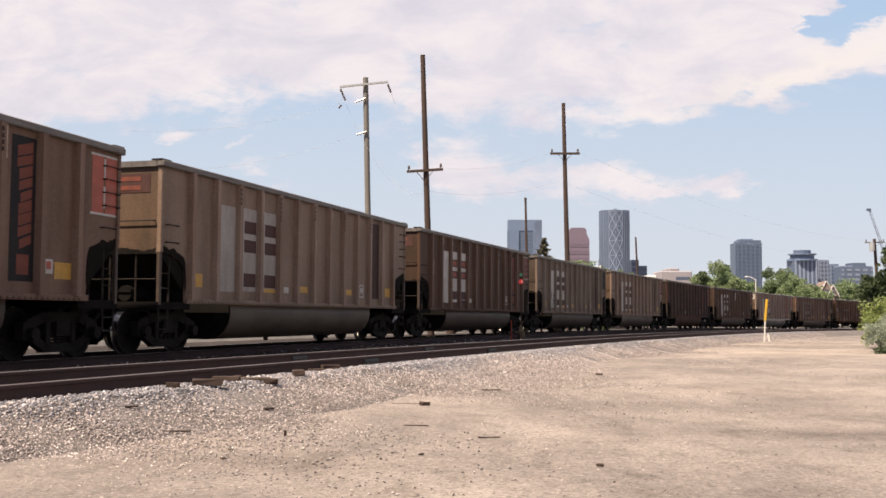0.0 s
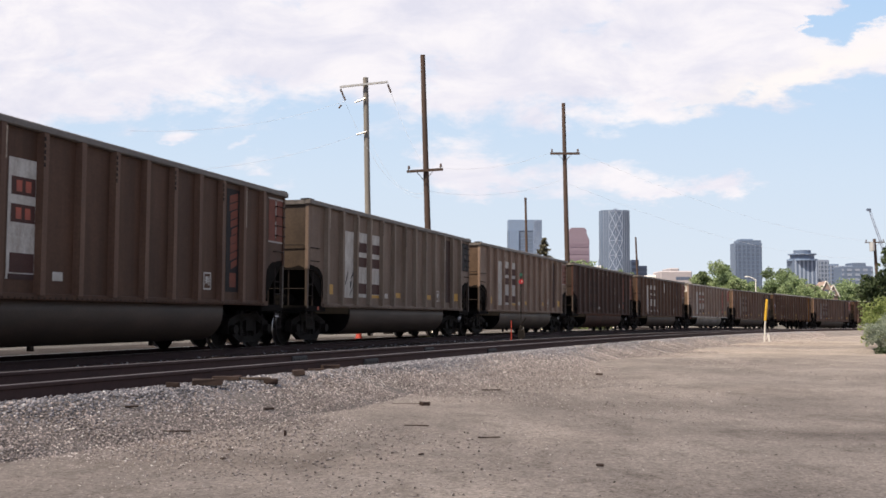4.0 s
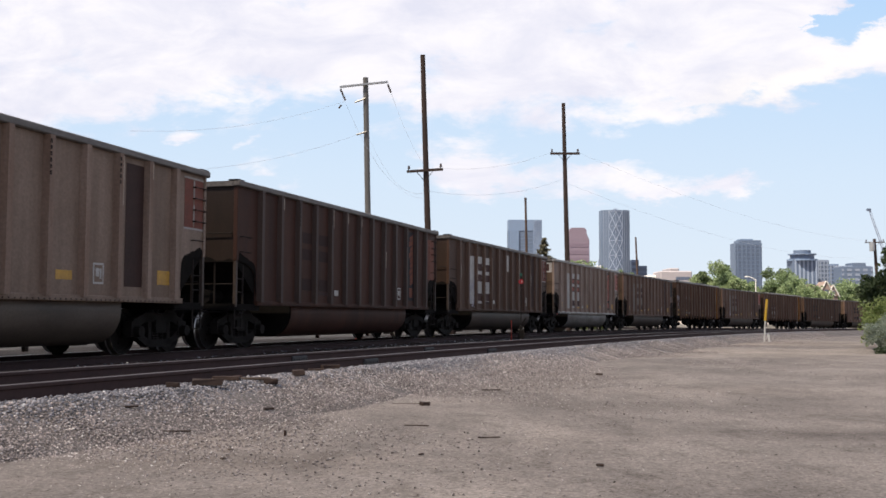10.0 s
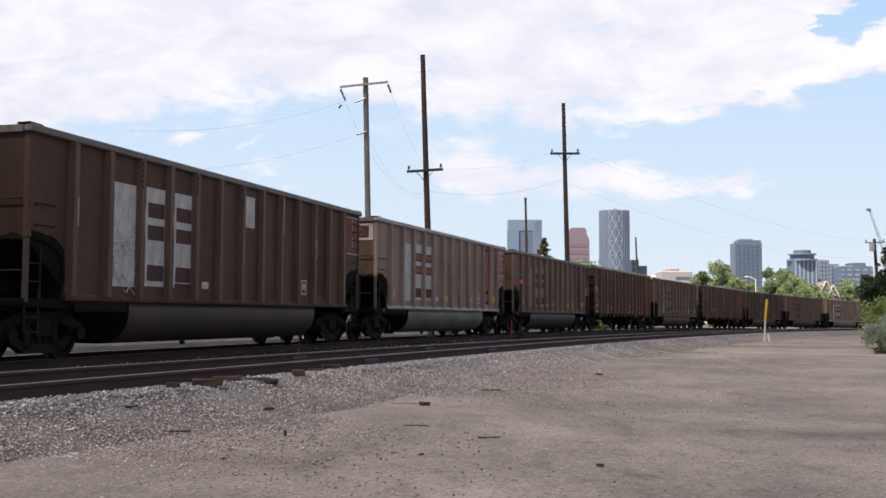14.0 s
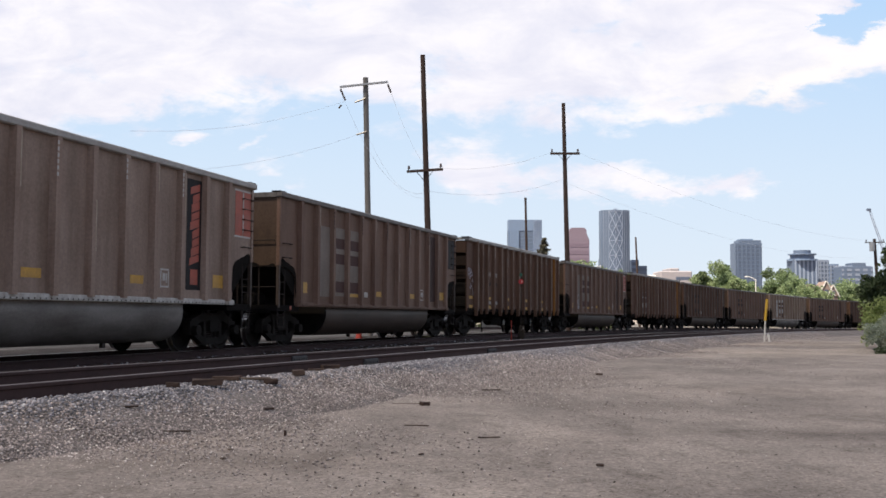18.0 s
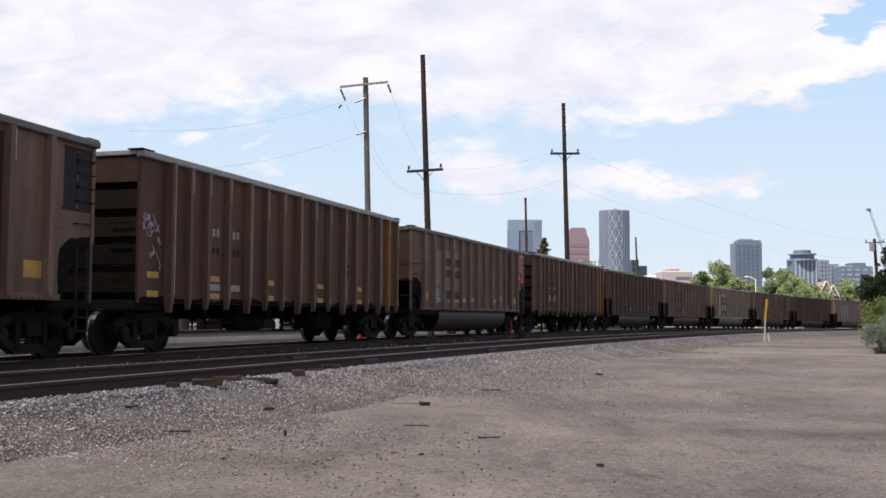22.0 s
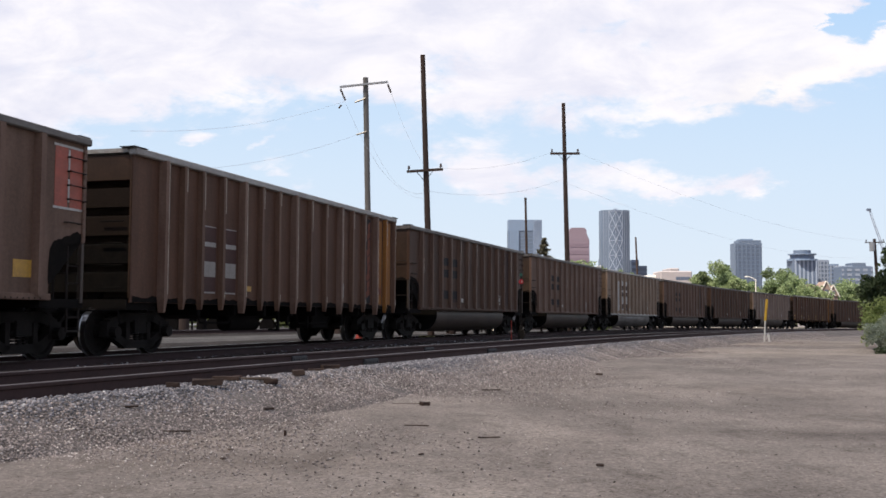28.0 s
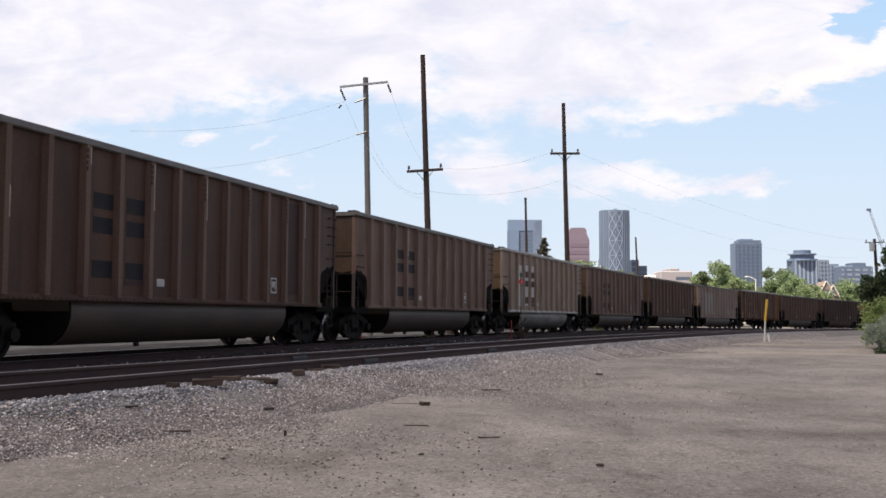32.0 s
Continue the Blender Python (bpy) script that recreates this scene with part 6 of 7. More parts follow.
def small_things():
    # switch stand with its targets, beside the train
    s0 = 12.6
    for s in np.arange(4, 40, 0.1):
        p = line(s, 2.75)
        if p.x / p.y >= 0.0751:
            s0 = s
            break
    base = line(s0, 2.75, -0.2)
    t = thing("switch_stand", Matrix.Translation(base) @ Matrix.Rotation(-0.08, 4, "Z"), "dark switch stand with small red and green targets", "switch stand")
    top = EYE.z + 0.0402 * base.y - base.z
    bm = bmesh.new()
    rod(bm, (0, 0, 0), (0, 0, top), 0.02, n=8)
    part("mast", bm, TRUCK, t)
    bm = bmesh.new()
    bx(bm, -0.12, 0.12, -0.12, 0.12, 0, 0.45)
    bx(bm, -0.07, 0.07, -0.07, 0.07, 0.45, 0.62)
    part("stand", tidy(bm, 0.02), TRUCK, t)
    bm = bmesh.new()
    bx(bm, -0.06, 0.06, -0.05, -0.035, top - 0.16, top - 0.02)
    part("target", tidy(bm), SIGGREEN, t, "square green target")
    bm = bmesh.new()
    rod(bm, (0, -0.055, top - 0.38), (0, -0.035, top - 0.38), 0.105, n=20)
    part("target", bm, SIGRED, t, "round red target")
    for dx, z in ((0.04, top - 0.38), (0.10, 0.52)):
        bm = bmesh.new()
        bx(bm, dx - 0.015, dx + 0.015, -0.135 if z < 0.6 else -0.062, -0.120 if z < 0.6 else -0.056, z - 0.045, z + 0.045)
        part("reflector", bm, WHITE, t)
    bm = bmesh.new()
    rod(bm, (0.1, -0.1, 0.5), (0.16, -0.5, 0.12), 0.022, n=6)
    rod(bm, (0.05, -0.1, 0.72), (0.2, -0.1, 0.95), 0.02, n=6)
    part("lever", bm, TRUCK, t)
    q = line(s0 - 0.6, 3.15, -0.2)
    q.x = 0.0663 * q.y
    bm = bmesh.new()
    rod(bm, (0, 0, 0), (0, 0, 0.85), 0.024, 0.022, n=8)
    solid("marker_stake", bm, STAKERED, "short orange-red marker stake by the switch", "stake", at=Matrix.Translation(q))
    # leaning yellow and white marker with a short white stake
    y = 47.0
    g = land(0.311 * y, y)
    t = thing("marker_post", Matrix.Translation((0.3105 * y, y, g)), "leaning yellow and white marker post in the gravel", "marker post")
    topz = EYE.z + 0.0154 * y - g
    bm = bmesh.new()
    rod(bm, (0, 0, 0), (0.055, 0, topz * 0.5), 0.035, n=8)
    part("lower_post", bm, STAKEWHITE, t, "white lower half")
    bm = bmesh.new()
    rod(bm, (0.055, 0, topz * 0.5), (0.15, 0, topz), 0.06, n=8)
    part("sleeve", bm, STAKE, t, "yellow sleeve")
    bm = bmesh.new()
    bx(bm, -0.05, 0.05, -0.02, 0.02, 0, 0.36, Matrix.Rotation(-0.16, 4, "Y"))
    solid("wooden_stake", tidy(bm, 0.008), STAKEWHITE, "short pale wooden stake in the gravel", "stake", at=Matrix.Translation((0.3135 * y, y - 0.3, land(0.3135 * y, y - 0.3))))
    # loose timber and scrap along the shoulder
    rnd = random.Random(4)
    for tx, d, L, w, h, rz, dark in ((-0.2262, 11.2, 0.30, 0.10, 0.07, 20, 1), (-0.2425, 11.9, 0.26, 0.05, 0.03, 8, 0), (-0.2080, 11.85, 0.30, 0.07, 0.05, -8, 1), (-0.1653, 12.05, 0.15, 0.11, 0.07, 10, 1), (-0.1800, 12.1, 0.34, 0.05, 0.03, 6, 0),
                                     (-0.1387, 13.05, 0.14, 0.10, 0.07, 25, 1), (-0.1219, 13.9, 0.20, 0.04, 0.03, 4, 1), (-0.1078, 14.4, 0.24, 0.09, 0.05, 20, 1), (-0.2593, 10.8, 0.13, 0.07, 0.05, 10, 1), (-0.1668, 10.85, 0.10, 0.05, 0.03, 30, 1),
                                     (-0.2664, 9.2, 0.42, 0.015, 0.012, 3, 1), (-0.0168, 12.2, 0.10, 0.07, 0.055, 30, 1), (-0.0337, 12.45, 0.36, 0.018, 0.012, 4, 0), (-0.025, 10.0, 0.22, 0.012, 0.01, -8, 1), (-0.1508, 9.2, 0.025, 0.02, 0.045, 20, 1),
                                     (-0.2037, 8.2, 0.03, 0.02, 0.012, 40, 0), (-0.2101, 7.7, 0.04, 0.025, 0.012, 70, 0), (0.047, 14.8, 0.26, 0.02, 0.016, 8, 1), (0.045, 9.1, 0.18, 0.012, 0.01, 8, 1), (0.151, 18.9, 0.12, 0.07, 0.03, -30, 1), (0.151, 7.4, 0.05, 0.03, 0.02, 10, 1), (-0.30, 9.6, 0.14, 0.03, 0.02, 30, 1), (-0.02, 8.0, 0.05, 0.02, 0.015, 60, 1), (-0.335, 11.3, 0.3, 0.02, 0.015, 6, 1)):
        x = tx * d
        i = int(np.argmin((LX - x) ** 2 + (LY - d) ** 2))
        c = siding(SIG[i])
        lat = (x - LX[i]) * math.sin(HEAD[i]) - (d - LY[i]) * math.cos(HEAD[i])
        z = LZ[i] + max(float(shoulder_height(SIG[i], lat - c)), -0.27 if lat - c < 2.6 else -9) if lat - c < 3.3 else land(x, d)
        L, h = L * 1.05, h * 0.95
        bm = bmesh.new()
        bx(bm, -L / 2, L / 2, -w / 2, w / 2, 0, h)
        for v in bm.verts:
            v.co += Vector((rnd.uniform(-1, 1) * L * 0.05, rnd.uniform(-1, 1) * w * 0.12, rnd.uniform(-0.5, 0.5) * h * 0.3))
        tidy(bm, min(0.006, h * 0.2))
        solid("timber_scrap", bm, TIEWOOD if dark else OLDWOOD, "broken piece of weathered tie wood on the ballast", "wood scrap", "scraps along the track", at=Matrix.Translation((x, d, z + (0.015 if h > 0.025 and lat - c < 2.8 else 0.004))) @ Matrix.Rotation(radians(rz), 4, "Z"))
    # rusty tie plates stacked by the rail
    p = line(-7.2, siding(-7.2) + 0.90, -0.03)
    t = thing("scrap_plates", Matrix.Translation(p) @ Matrix.Rotation(1.3, 4, "Z"), "rusty stacked tie plates leaning on the rail", "scrap metal")
    for i in range(7):
        bm = bmesh.new()
        bx(bm, -0.17 + 0.05 * i, -0.14 + 0.05 * i, -0.05, 0.05, 0, 0.075, Matrix.Rotation(0.25, 4, "Y"))
        part("plate", tidy(bm, 0.006), RUST, t)


def beyond():
    """What shows under the cars: a pale yard, a parked trailer, a fence and a cone."""
    for x, y, L in ((-19.0, 66.0, 11.0), (-9.0, 70.0, 10.0), (4.0, 76.0, 11.0)):
        t = thing("flatbed_trailer", Matrix.Translation((x, y, land(x, y))) @ Matrix.Rotation(0.12, 4, "Z"), "parked dark flatbed trailer in the yard behind", "trailer", "parked trailers")
        bm = bmesh.new()
        bx(bm, -L / 2, L / 2, -1.2, 1.2, 1.0, 1.3)
        part("deck", tidy(bm, 0.03), BLACK, t)
        for sx in (-L * 0.40, -L * 0.28, L * 0.16, L * 0.40):
            for sy in (-1.0, 1.0):
                bm = bmesh.new()
                rod(bm, (sx, sy - 0.15, 0.5), (sx, sy + 0.15, 0.5), 0.5, n=18)
                part("wheel", tidy(bm, 0.03), BLACK, t)
        for sx in (-0.12, 0.02, 0.28):
            bm = bmesh.new()
            bx(bm, L * sx - 0.06, L * sx + 0.06, -1.1, -1.0, 0, 1.0)
            part("landing_leg", bm, BLACK, t)
        bm = bmesh.new()
        bx(bm, -L * 0.2, L * 0.3, -0.6, 0.6, 0.72, 1.0)
        part("frame", bm, BLACK, t)
        bm = bmesh.new()
        bx(bm, -L * 0.12, L * 0.06, -1.2, -1.12, 0.42, 0.95)
        part("tool_box", bm, GALV, t, "grey tool box")
    for x, y, L in ((-37.0, 86.0, 9.5), (-26.5, 88.0, 7.0), (-6.0, 92.0, 8.0)):
        t = thing("box_trailer", Matrix.Translation((x, y, land(x, y))), "parked off-white box trailer in the yard behind", "trailer", "parked trailers")
        bm = bmesh.new()
        bx(bm, -L / 2, L / 2, -1.25, 1.25, 1.0, 3.7)
        part("body", tidy(bm, 0.05), CREAM, t)
        n = int(L / 1.2)
        for i in range(n):
            me = shared("trailer_post", CONC, lambda bm: bx(bm, -0.04, 0.04, -0.03, 0.0, 1.05, 3.6))
            part("side_post", me, None, t, at=Matrix.Translation((-L / 2 + L * (i + 0.5) / n, -1.25, 0)))
        for sx in (-0.36, -0.24, 0.38):
            for sy in (-1.0, 1.0):
                me = shared("trailer_wheel", BLACK, lambda bm: (rod(bm, (0, -0.15, 0), (0, 0.15, 0), 0.5, n=18), tidy(bm, 0.03)))
                part("wheel", me, None, t, at=Matrix.Translation((L * sx, sy, 0.5)))
        bm = bmesh.new()
        bx(bm, -L / 2 + 0.2, L / 2 - 0.2, -0.5, 0.5, 0.72, 1.0)
        part("frame", bm, BLACK, t)
    rnd = random.Random(12)
    for x, y in ((-47.0, 101.0), (-37.0, 102.0), (-27.0, 100.0), (-19.0, 99.0), (-9.0, 101.0), (1.0, 103.0), (11.0, 105.0)):
        lobes = [(-5.5 + 1.1 * i + rnd.uniform(-0.3, 0.3), rnd.uniform(-0.5, 0.5), rnd.uniform(0.7, 1.5), rnd.uniform(1.0, 1.6)) for i in range(11)]
        shrub(x, y, land(x, y), lobes, LEAF_SHRUB, "green overgrown hedge at the back of the yard", 260, 0.17, int(50 + x), "hedge")
    for i, (x, y, h) in enumerate(((-14.5, 58.0, 0.9), (-13.6, 58.4, 0.9), (-6.0, 60.0, 0.8), (-3.2, 61.0, 0.9), (0.5, 62.0, 0.8))):
        bm = bmesh.new()
        rod(bm, (0, 0, 0), (0, 0, h), 0.29, n=14)
        solid("oil_drum", tidy(bm, 0.02), BLACK if i % 2 else BROWNPOLE, "dark steel drum standing in the yard", "drum", "yard drums", at=Matrix.Translation((x, y, land(x, y))))
    for i in range(16):
        x, y = -38 + i * 2.4, 80.0
        t = thing("fence_panel", Matrix.Translation((x, y, land(x, y))), "pale rail fence panel at the back of the yard", "fence", "yard fence")
        for dx in (-1.15, 1.15):
            bm = bmesh.new()
            bx(bm, dx - 0.05, dx + 0.05, -0.05, 0.05, 0, 1.15)
            part("post", bm, TRIMWHITE, t)
        for z in (0.45, 0.75, 1.05):
            bm = bmesh.new()
            bx(bm, -1.1, 1.1, -0.03, 0.03, z - 0.05, z + 0.05)
            part("rail_board", bm, TRIMWHITE, t)
    x, y = -3.4, 42.0
    t = thing("traffic_cone", Matrix.Translation((x, y, land(x, y) + 0.02)), "orange-red traffic cone with a pale band", "traffic cone")
    bm = bmesh.new()
    rod(bm, (0, 0, 0.05), (0, 0, 0.72), 0.16, 0.03, n=14)
    part("cone", bm, STAKERED, t)
    bm = bmesh.new()
    bx(bm, -0.2, 0.2, -0.2, 0.2, 0, 0.05)
    part("base", bm, STAKERED, t)
    bm = bmesh.new()
    rod(bm, (0, 0, 0.38), (0, 0, 0.52), 0.101, 0.074, n=14)
    part("band", bm, STAKEWHITE, t)
    # concrete block behind the line
    x, y = -0.62, 40.5
    bm = bmesh.new()
    bx(bm, -0.30, 0.30, -0.25, 0.25, 0, 0.30)
    solid("concrete_block", tidy(bm, 0.03), material("yellowish_concrete", (0.40, 0.36, 0.20), 0.85), "yellowish concrete block behind the track", "block", at=Matrix.Translation((x, y, land(x, y))))
    # street lamp over the trees
    d = 205
    t = thing("street_lamp", Matrix.Translation((0.303 * d, d, -1.7)), "pale curved street lamp among the trees", "street lamp")
    H = EYE.z + 0.034 * d + 1.7
    bm = bmesh.new()
    rod(bm, (0, 0, 0), (0, 0, H), 0.13, 0.10, n=8)
    pts = [Vector((-1.6 * math.sin(a), 0, H + 0.9 * math.sin(a) * (1.2 - 0.3 * a))) for a in (0, 0.3, 0.6, 0.9, 1.2, 1.5)]
    for a, b in zip(pts, pts[1:]):
        rod(bm, a, b, 0.09, n=6)
    part("pole", bm, TRIMWHITE, t)
    bm = bmesh.new()
    bx(bm, pts[-1].x - 0.5, pts[-1].x + 0.1, -0.15, 0.15, pts[-1].z - 0.1, pts[-1].z + 0.1)
    part("lamp_head", bm, TRIMWHITE, t)


# ---- sky: a far sheet of drifting cloud ----
def cloud_material():
    m = bpy.data.materials.new("drifting_cloud")
    m.use_nodes = True
    nt = m.node_tree
    nt.nodes.remove(nt.nodes["Principled BSDF"])
    tc = nt.nodes.new("ShaderNodeTexCoord")
    sep = nt.nodes.new("ShaderNodeSeparateXYZ")
    nt.links.new(tc.outputs["Object"], sep.inputs["Vector"])

    def mt(op, a, b=None, c=None):
        n = nt.nodes.new("ShaderNodeMath")
        n.operation = op
        for i, v in enumerate((a, b, c)):
            if v is None:
                continue
            if isinstance(v, (int, float)):
                n.inputs[i].default_value = v
            else:
                nt.links.new(v, n.inputs[i])
        return n.outputs[0]
    u = mt("DIVIDE", sep.outputs["X"], sep.outputs["Y"])
    v = mt("DIVIDE", sep.outputs["Z"], sep.outputs["Y"])
    comb = nt.nodes.new("ShaderNodeCombineXYZ")
    nt.links.new(mt("MULTIPLY", u, 1.0), comb.inputs["X"])
    nt.links.new(mt("MULTIPLY", v, 2.3), comb.inputs["Y"])
    n1 = node(nt, "ShaderNodeTexNoise", Scale=10.0, Detail=10, Roughness=0.62, Distortion=0.3)
    nt.links.new(comb.outputs["Vector"], n1.inputs["Vector"])
    n2 = node(nt, "ShaderNodeTexNoise", Scale=7.5, Detail=9, Roughness=0.62, Distortion=0.4)
    nt.links.new(comb.outputs["Vector"], n2.inputs["Vector"])
    w1 = node(nt, "ShaderNodeTexNoise", Scale=19.0, Detail=7, Roughness=0.62)
    nt.links.new(comb.outputs["Vector"], w1.inputs["Vector"])
    shift = nt.nodes.new("ShaderNodeSeparateColor")
    nt.links.new(w1.outputs["Color"], shift.inputs["Color"])
    sv = v
    u = mt("ADD", u, mt("MULTIPLY", mt("SUBTRACT", shift.outputs["Red"], 0.5), 0.11))
    v = mt("ADD", v, mt("MULTIPLY", mt("SUBTRACT", shift.outputs["Green"], 0.5), 0.055))
    # the ragged underside of the cloud deck: its slope over the bearing
    ub = mt("MULTIPLY_ADD", u, 1.0, 0.5)
    edge = ramp(nt, ub, [(p, (q, q, q)) for p, q in ((0.0, 0.150), (0.07, 0.158), (0.155, 0.170), (0.21, 0.192), (0.29, 0.197), (0.37, 0.204), (0.43, 0.196), (0.51, 0.182), (0.59, 0.184), (0.65, 0.193), (0.70, 0.202), (0.76, 0.214), (0.81, 0.224), (0.865, 0.234), (0.95, 0.243), (1.0, 0.245))])
    above = mt("DIVIDE", mt("SUBTRACT", v, edge), 0.030)
    above = mt("MAXIMUM", mt("MINIMUM", above, 1.3), -1.0)
    cover = mt("MULTIPLY_ADD", mt("SUBTRACT", n1.outputs["Fac"], 0.5), 3.0, mt("MULTIPLY", above, 0.62))
    # loose puffs below it and a gap above: bearing, slope, half width, half height, tilt, weight
    for cu, cv, ru, rv, tilt, wgt in ((-0.268, 0.170, 0.022, 0.010, 0.0, 0.9), (-0.207, 0.165, 0.020, 0.008, 0.0, 0.8), (-0.195, 0.140, 0.030, 0.010, 0.0, 0.55), (-0.155, 0.124, 0.018, 0.008, 0.0, 0.6), (0.012, 0.140, 0.055, 0.024, 0.0, 1.15),
                                      (0.085, 0.125, 0.070, 0.016, 0.0, 0.9), (0.150, 0.143, 0.060, 0.009, 0.0, 0.55), (0.190, 0.124, 0.040, 0.014, 0.0, 1.1), (0.280, 0.129, 0.034, 0.014, 0.0, 1.25), (0.235, 0.118, 0.05, 0.009, 0.0, 0.6),
                                      (0.385, 0.285, 0.050, 0.018, 0.35, -1.6), (0.425, 0.306, 0.035, 0.016, 0.2, -1.2), (0.347, 0.290, 0.014, 0.018, 0.0, 1.8), (0.325, 0.268, 0.02, 0.012, 0.5, 1.0), (0.225, 0.212, 0.016, 0.007, 0.4, -0.45), (0.33, 0.240, 0.15, 0.024, 0.28, 0.9)):
        du = mt("DIVIDE", mt("SUBTRACT", u, cu), ru)
        dv = mt("DIVIDE", mt("SUBTRACT", mt("SUBTRACT", v, cv), mt("MULTIPLY", mt("SUBTRACT", u, cu), tilt)), rv)
        r2 = mt("ADD", mt("MULTIPLY", du, du), mt("MULTIPLY", dv, dv))
        cover = mt("ADD", cover, mt("MULTIPLY", mt("POWER", 2.7183, mt("MULTIPLY", r2, -1.0)), wgt))
    mr = nt.nodes.new("ShaderNodeMapRange")
    mr.interpolation_type = "SMOOTHSTEP"
    mr.inputs["From Min"].default_value, mr.inputs["From Max"].default_value = -0.25, 0.55
    nt.links.new(cover, mr.inputs["Value"])
    alpha = mt("MULTIPLY_ADD", mr.outputs["Result"], 0.08, 0.90)
    tone = ramp(nt, n2.outputs["Fac"], [(0.34, (0.79, 0.815, 0.92)), (0.47, (0.89, 0.90, 0.97)), (0.57, (0.98, 0.98, 1.01)), (0.70, (1.05, 1.04, 1.04))])
    air = ramp(nt, mt("MULTIPLY", sv, 2.6), [(0.0, (0.77, 0.87, 0.95)), (0.35, (0.68, 0.84, 0.985)), (0.85, (0.47, 0.72, 1.0))])
    # the sunlit rim of the long streak
    du = mt("DIVIDE", mt("SUBTRACT", u, 0.36), 0.13)
    dv = mt("DIVIDE", mt("SUBTRACT", mt("SUBTRACT", v, 0.240), mt("MULTIPLY", mt("SUBTRACT", u, 0.36), 0.33)), 0.017)
    rim = mt("POWER", 2.7183, mt("MULTIPLY", mt("ADD", mt("MULTIPLY", du, du), mt("MULTIPLY", dv, dv)), -1.0))
    tone = blend(nt, rim, tone, (1.05, 1.03, 0.99))
    tone = blend(nt, mr.outputs["Result"], air, tone)
    em = nt.nodes.new("ShaderNodeEmission")
    em.inputs["Strength"].default_value = 0.468
    nt.links.new(tone, em.inputs["Color"])
    tr = nt.nodes.new("ShaderNodeBsdfTransparent")
    mx = nt.nodes.new("ShaderNodeMixShader")
    nt.links.new(alpha, mx.inputs["Fac"])
    nt.links.new(tr.outputs["BSDF"], mx.inputs[1])
    nt.links.new(em.outputs["Emission"], mx.inputs[2])
    nt.links.new(mx.outputs["Shader"], nt.nodes["Material Output"].inputs["Surface"])
    return m


def cloud_sheet():
    R = 4700
    az = [radians(-44 + 4 * i) for i in range(23)]
    el = [radians(2 * i) for i in range(0, 16)]
    verts = [(R * math.sin(a) * math.cos(e), R * math.cos(a) * math.cos(e), R * math.sin(e)) for e in el for a in az]
    n = len(az)
    faces = [(j * n + i, j * n + i + 1, (j + 1) * n + i + 1, (j + 1) * n + i) for j in range(len(el) - 1) for i in range(n - 1)]
    return sheet("cloud_backdrop", verts, faces, cloud_material(), "white and lilac-grey drifting summer clouds", "clouds")


# ---- the cloud that drifts in front of the sun ----
CLOUD_UP = 3200.0


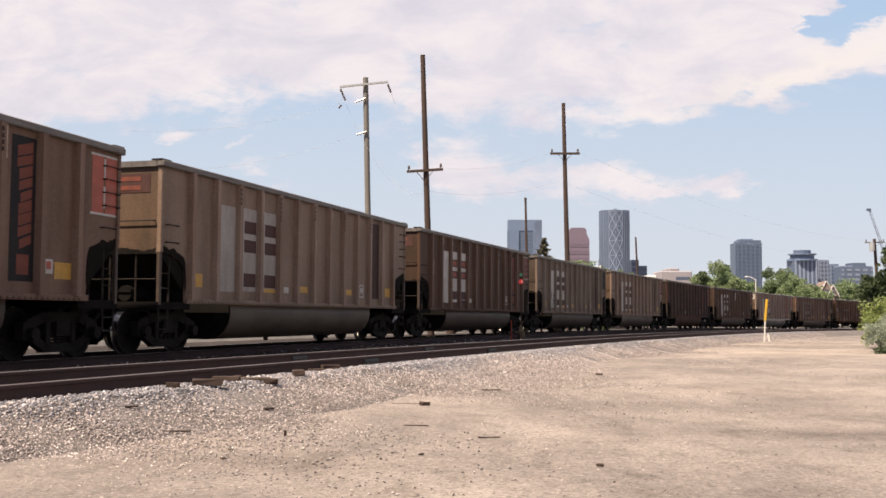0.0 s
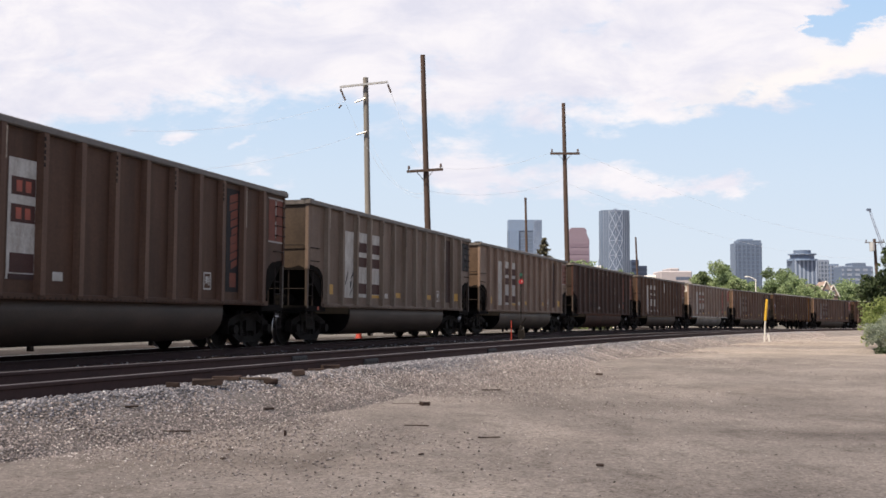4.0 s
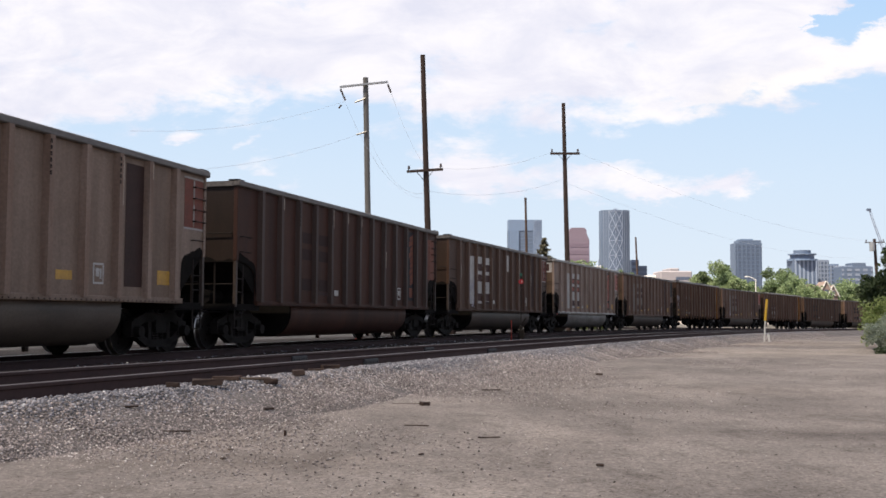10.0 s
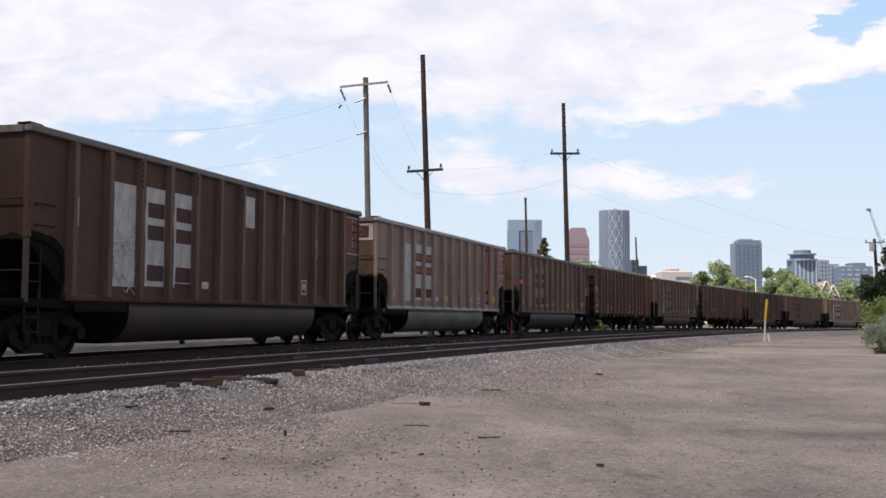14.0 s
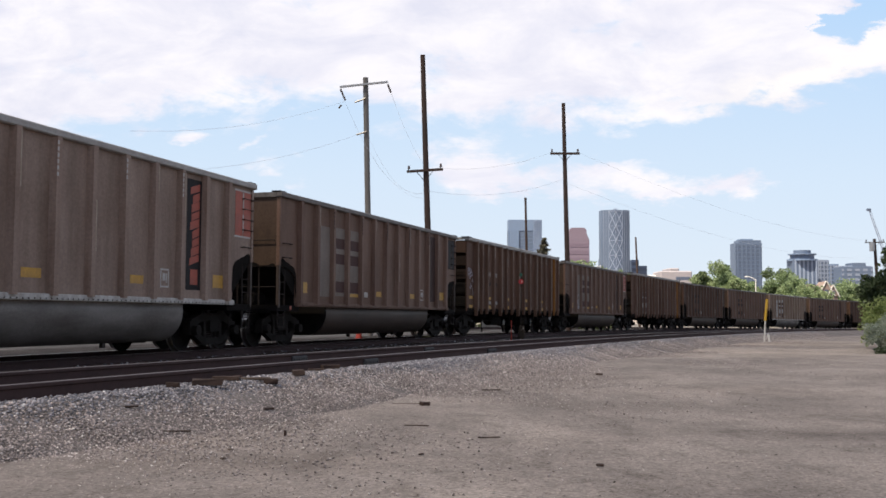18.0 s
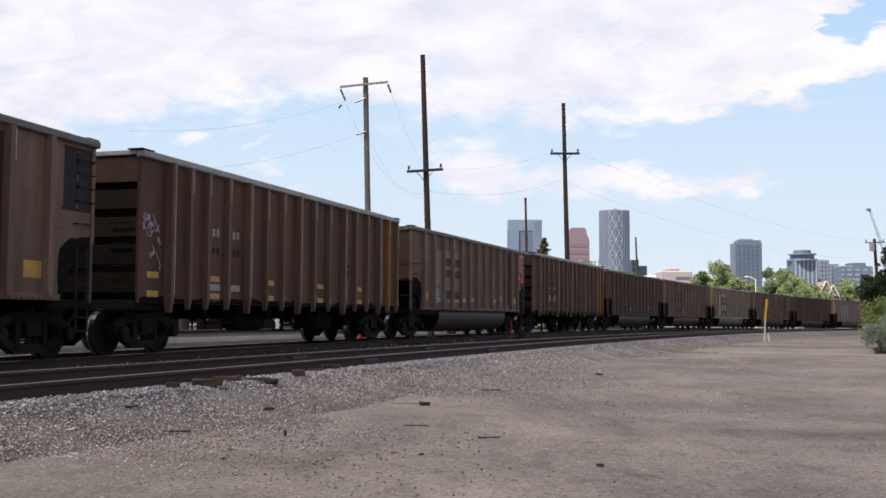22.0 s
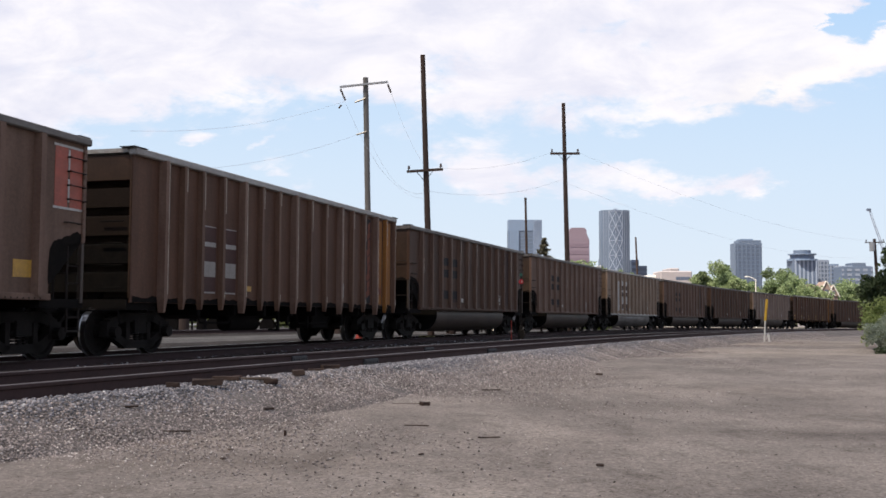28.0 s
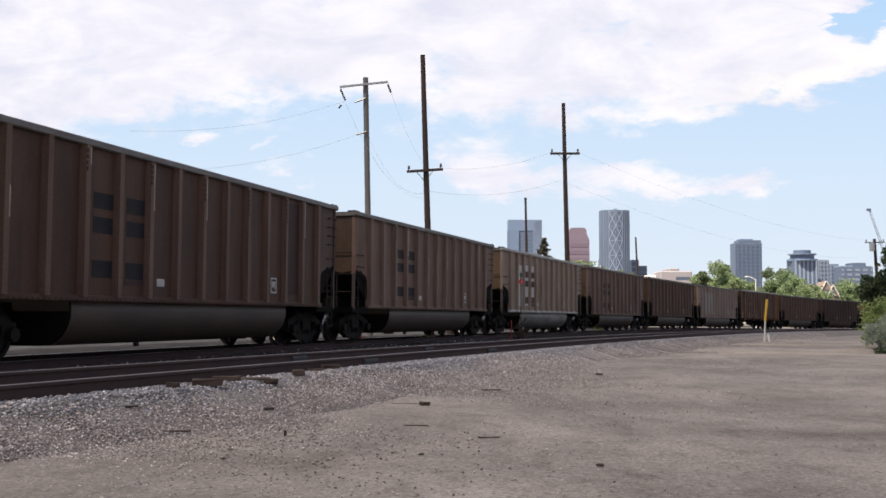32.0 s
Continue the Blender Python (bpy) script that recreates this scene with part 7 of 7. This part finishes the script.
def sun_cloud():
    """A flat-based summer cloud high behind the eye, billowed above, with a wavy leading edge at y = 0."""
    m = bpy.data.materials.new("thin_white_cloud")
    m.use_nodes = True
    nt = m.node_tree
    b = nt.nodes["Principled BSDF"]
    b.inputs["Base Color"].default_value = (0.92, 0.92, 0.93, 1)
    b.inputs["Roughness"].default_value = 1.0
    tr = nt.nodes.new("ShaderNodeBsdfTransparent")
    mx = nt.nodes.new("ShaderNodeMixShader")
    # thicker towards its rear
    tc = nt.nodes.new("ShaderNodeTexCoord")
    sep = nt.nodes.new("ShaderNodeSeparateXYZ")
    nt.links.new(tc.outputs["Object"], sep.inputs["Vector"])
    mr = nt.nodes.new("ShaderNodeMapRange")
    mr.inputs["From Min"].default_value, mr.inputs["From Max"].default_value = -160.0, -60.0
    mr.inputs["To Min"].default_value, mr.inputs["To Max"].default_value = 0.505, 0.43
    nt.links.new(sep.outputs["X"], mr.inputs["Value"])
    nt.links.new(mr.outputs["Result"], mx.inputs["Fac"])
    nt.links.new(tr.outputs["BSDF"], mx.inputs[1])
    nt.links.new(b.outputs["BSDF"], mx.inputs[2])
    nt.links.new(mx.outputs["Shader"], nt.nodes["Material Output"].inputs["Surface"])
    W, D, nx, ny = 1100.0, 560.0, 96, 56
    top, low = [], []
    for j in range(ny + 1):
        for i in range(nx + 1):
            u, v = i / nx, j / ny
            x, y = (u - 0.5) * W, -v * D
            rim = min(1.0, 6 * min(u, 1 - u, v, 1 - v))
            wave = 14 * noise.noise((x * 0.011, y * 0.011, 3.0)) + 5 * noise.noise((x * 0.04, y * 0.04, 8.0))
            puff = abs(noise.noise((x * 0.018, y * 0.018, 0.5))) + 0.5 * abs(noise.noise((x * 0.05, y * 0.05, 2.5)))
            top.append((x, y + wave, 1 + 60 * rim ** 0.5 * (0.35 + puff)))
            low.append((x, y + wave, -6 * rim * (0.5 + puff)))
    n, k = nx + 1, len(top)
    faces = []
    for j in range(ny):
        for i in range(nx):
            a = j * n + i
            faces += [(a, a + 1, a + n + 1, a + n), (k + a, k + a + n, k + a + n + 1, k + a + 1)]
    rim = [i for i in range(n)] + [j * n + nx for j in range(1, ny + 1)] + [ny * n + i for i in range(nx - 1, -1, -1)] + [j * n for j in range(ny - 1, 0, -1)]
    faces += [(p, q, k + q, k + p) for p, q in zip(rim, rim[1:] + rim[:1])]
    return sheet("cloud", top + low, faces, m, "thin white summer cloud drifting across the sun", "clouds")


# ---- build ----
SUN_CLOUD = sun_cloud()
ground_sheet()
track_bed()
CLOUDS = cloud_sheet()
skyline()
house()
green()
poles()
beyond()
small_things()
train()
railways()
gravel()


def motions():
    """The train rolls along the line, its wheels turn, and the clouds drift."""
    for k, car in CARS:
        walk(car, [(t, car_pose(k, t)) for t in [0.8 * i for i in range(41)]])
    turns = [(0.1 * i, -travelled(0.1 * i) / WHEEL_R) for i in range(321)]
    for w in WHEELSETS:
        place = w.matrix_basis.translation.copy()
        walk(w, [(t, Matrix.Translation(place) @ Matrix.Rotation(a, 4, "Y")) for t, a in turns])
    foot = SUN_DIR * (CLOUD_UP / SUN_DIR.z)
    walk(SUN_CLOUD, [(t, pose(foot.x + 20 + 12 * (t - 5), foot.y + y, CLOUD_UP)) for t, y in ((0.0, -22.0), (2.0, 5.0), (4.0, 37.0), (6.0, 72.0), (8.0, 102.0), (12.0, 138.0), (20.0, 150.0), (32.0, 156.0))])
    walk(CLOUDS, [(t, Matrix.Rotation(radians(-1.35 * t / 32), 4, "Z")) for t in (0.0, 16.0, 32.0)])


motions()
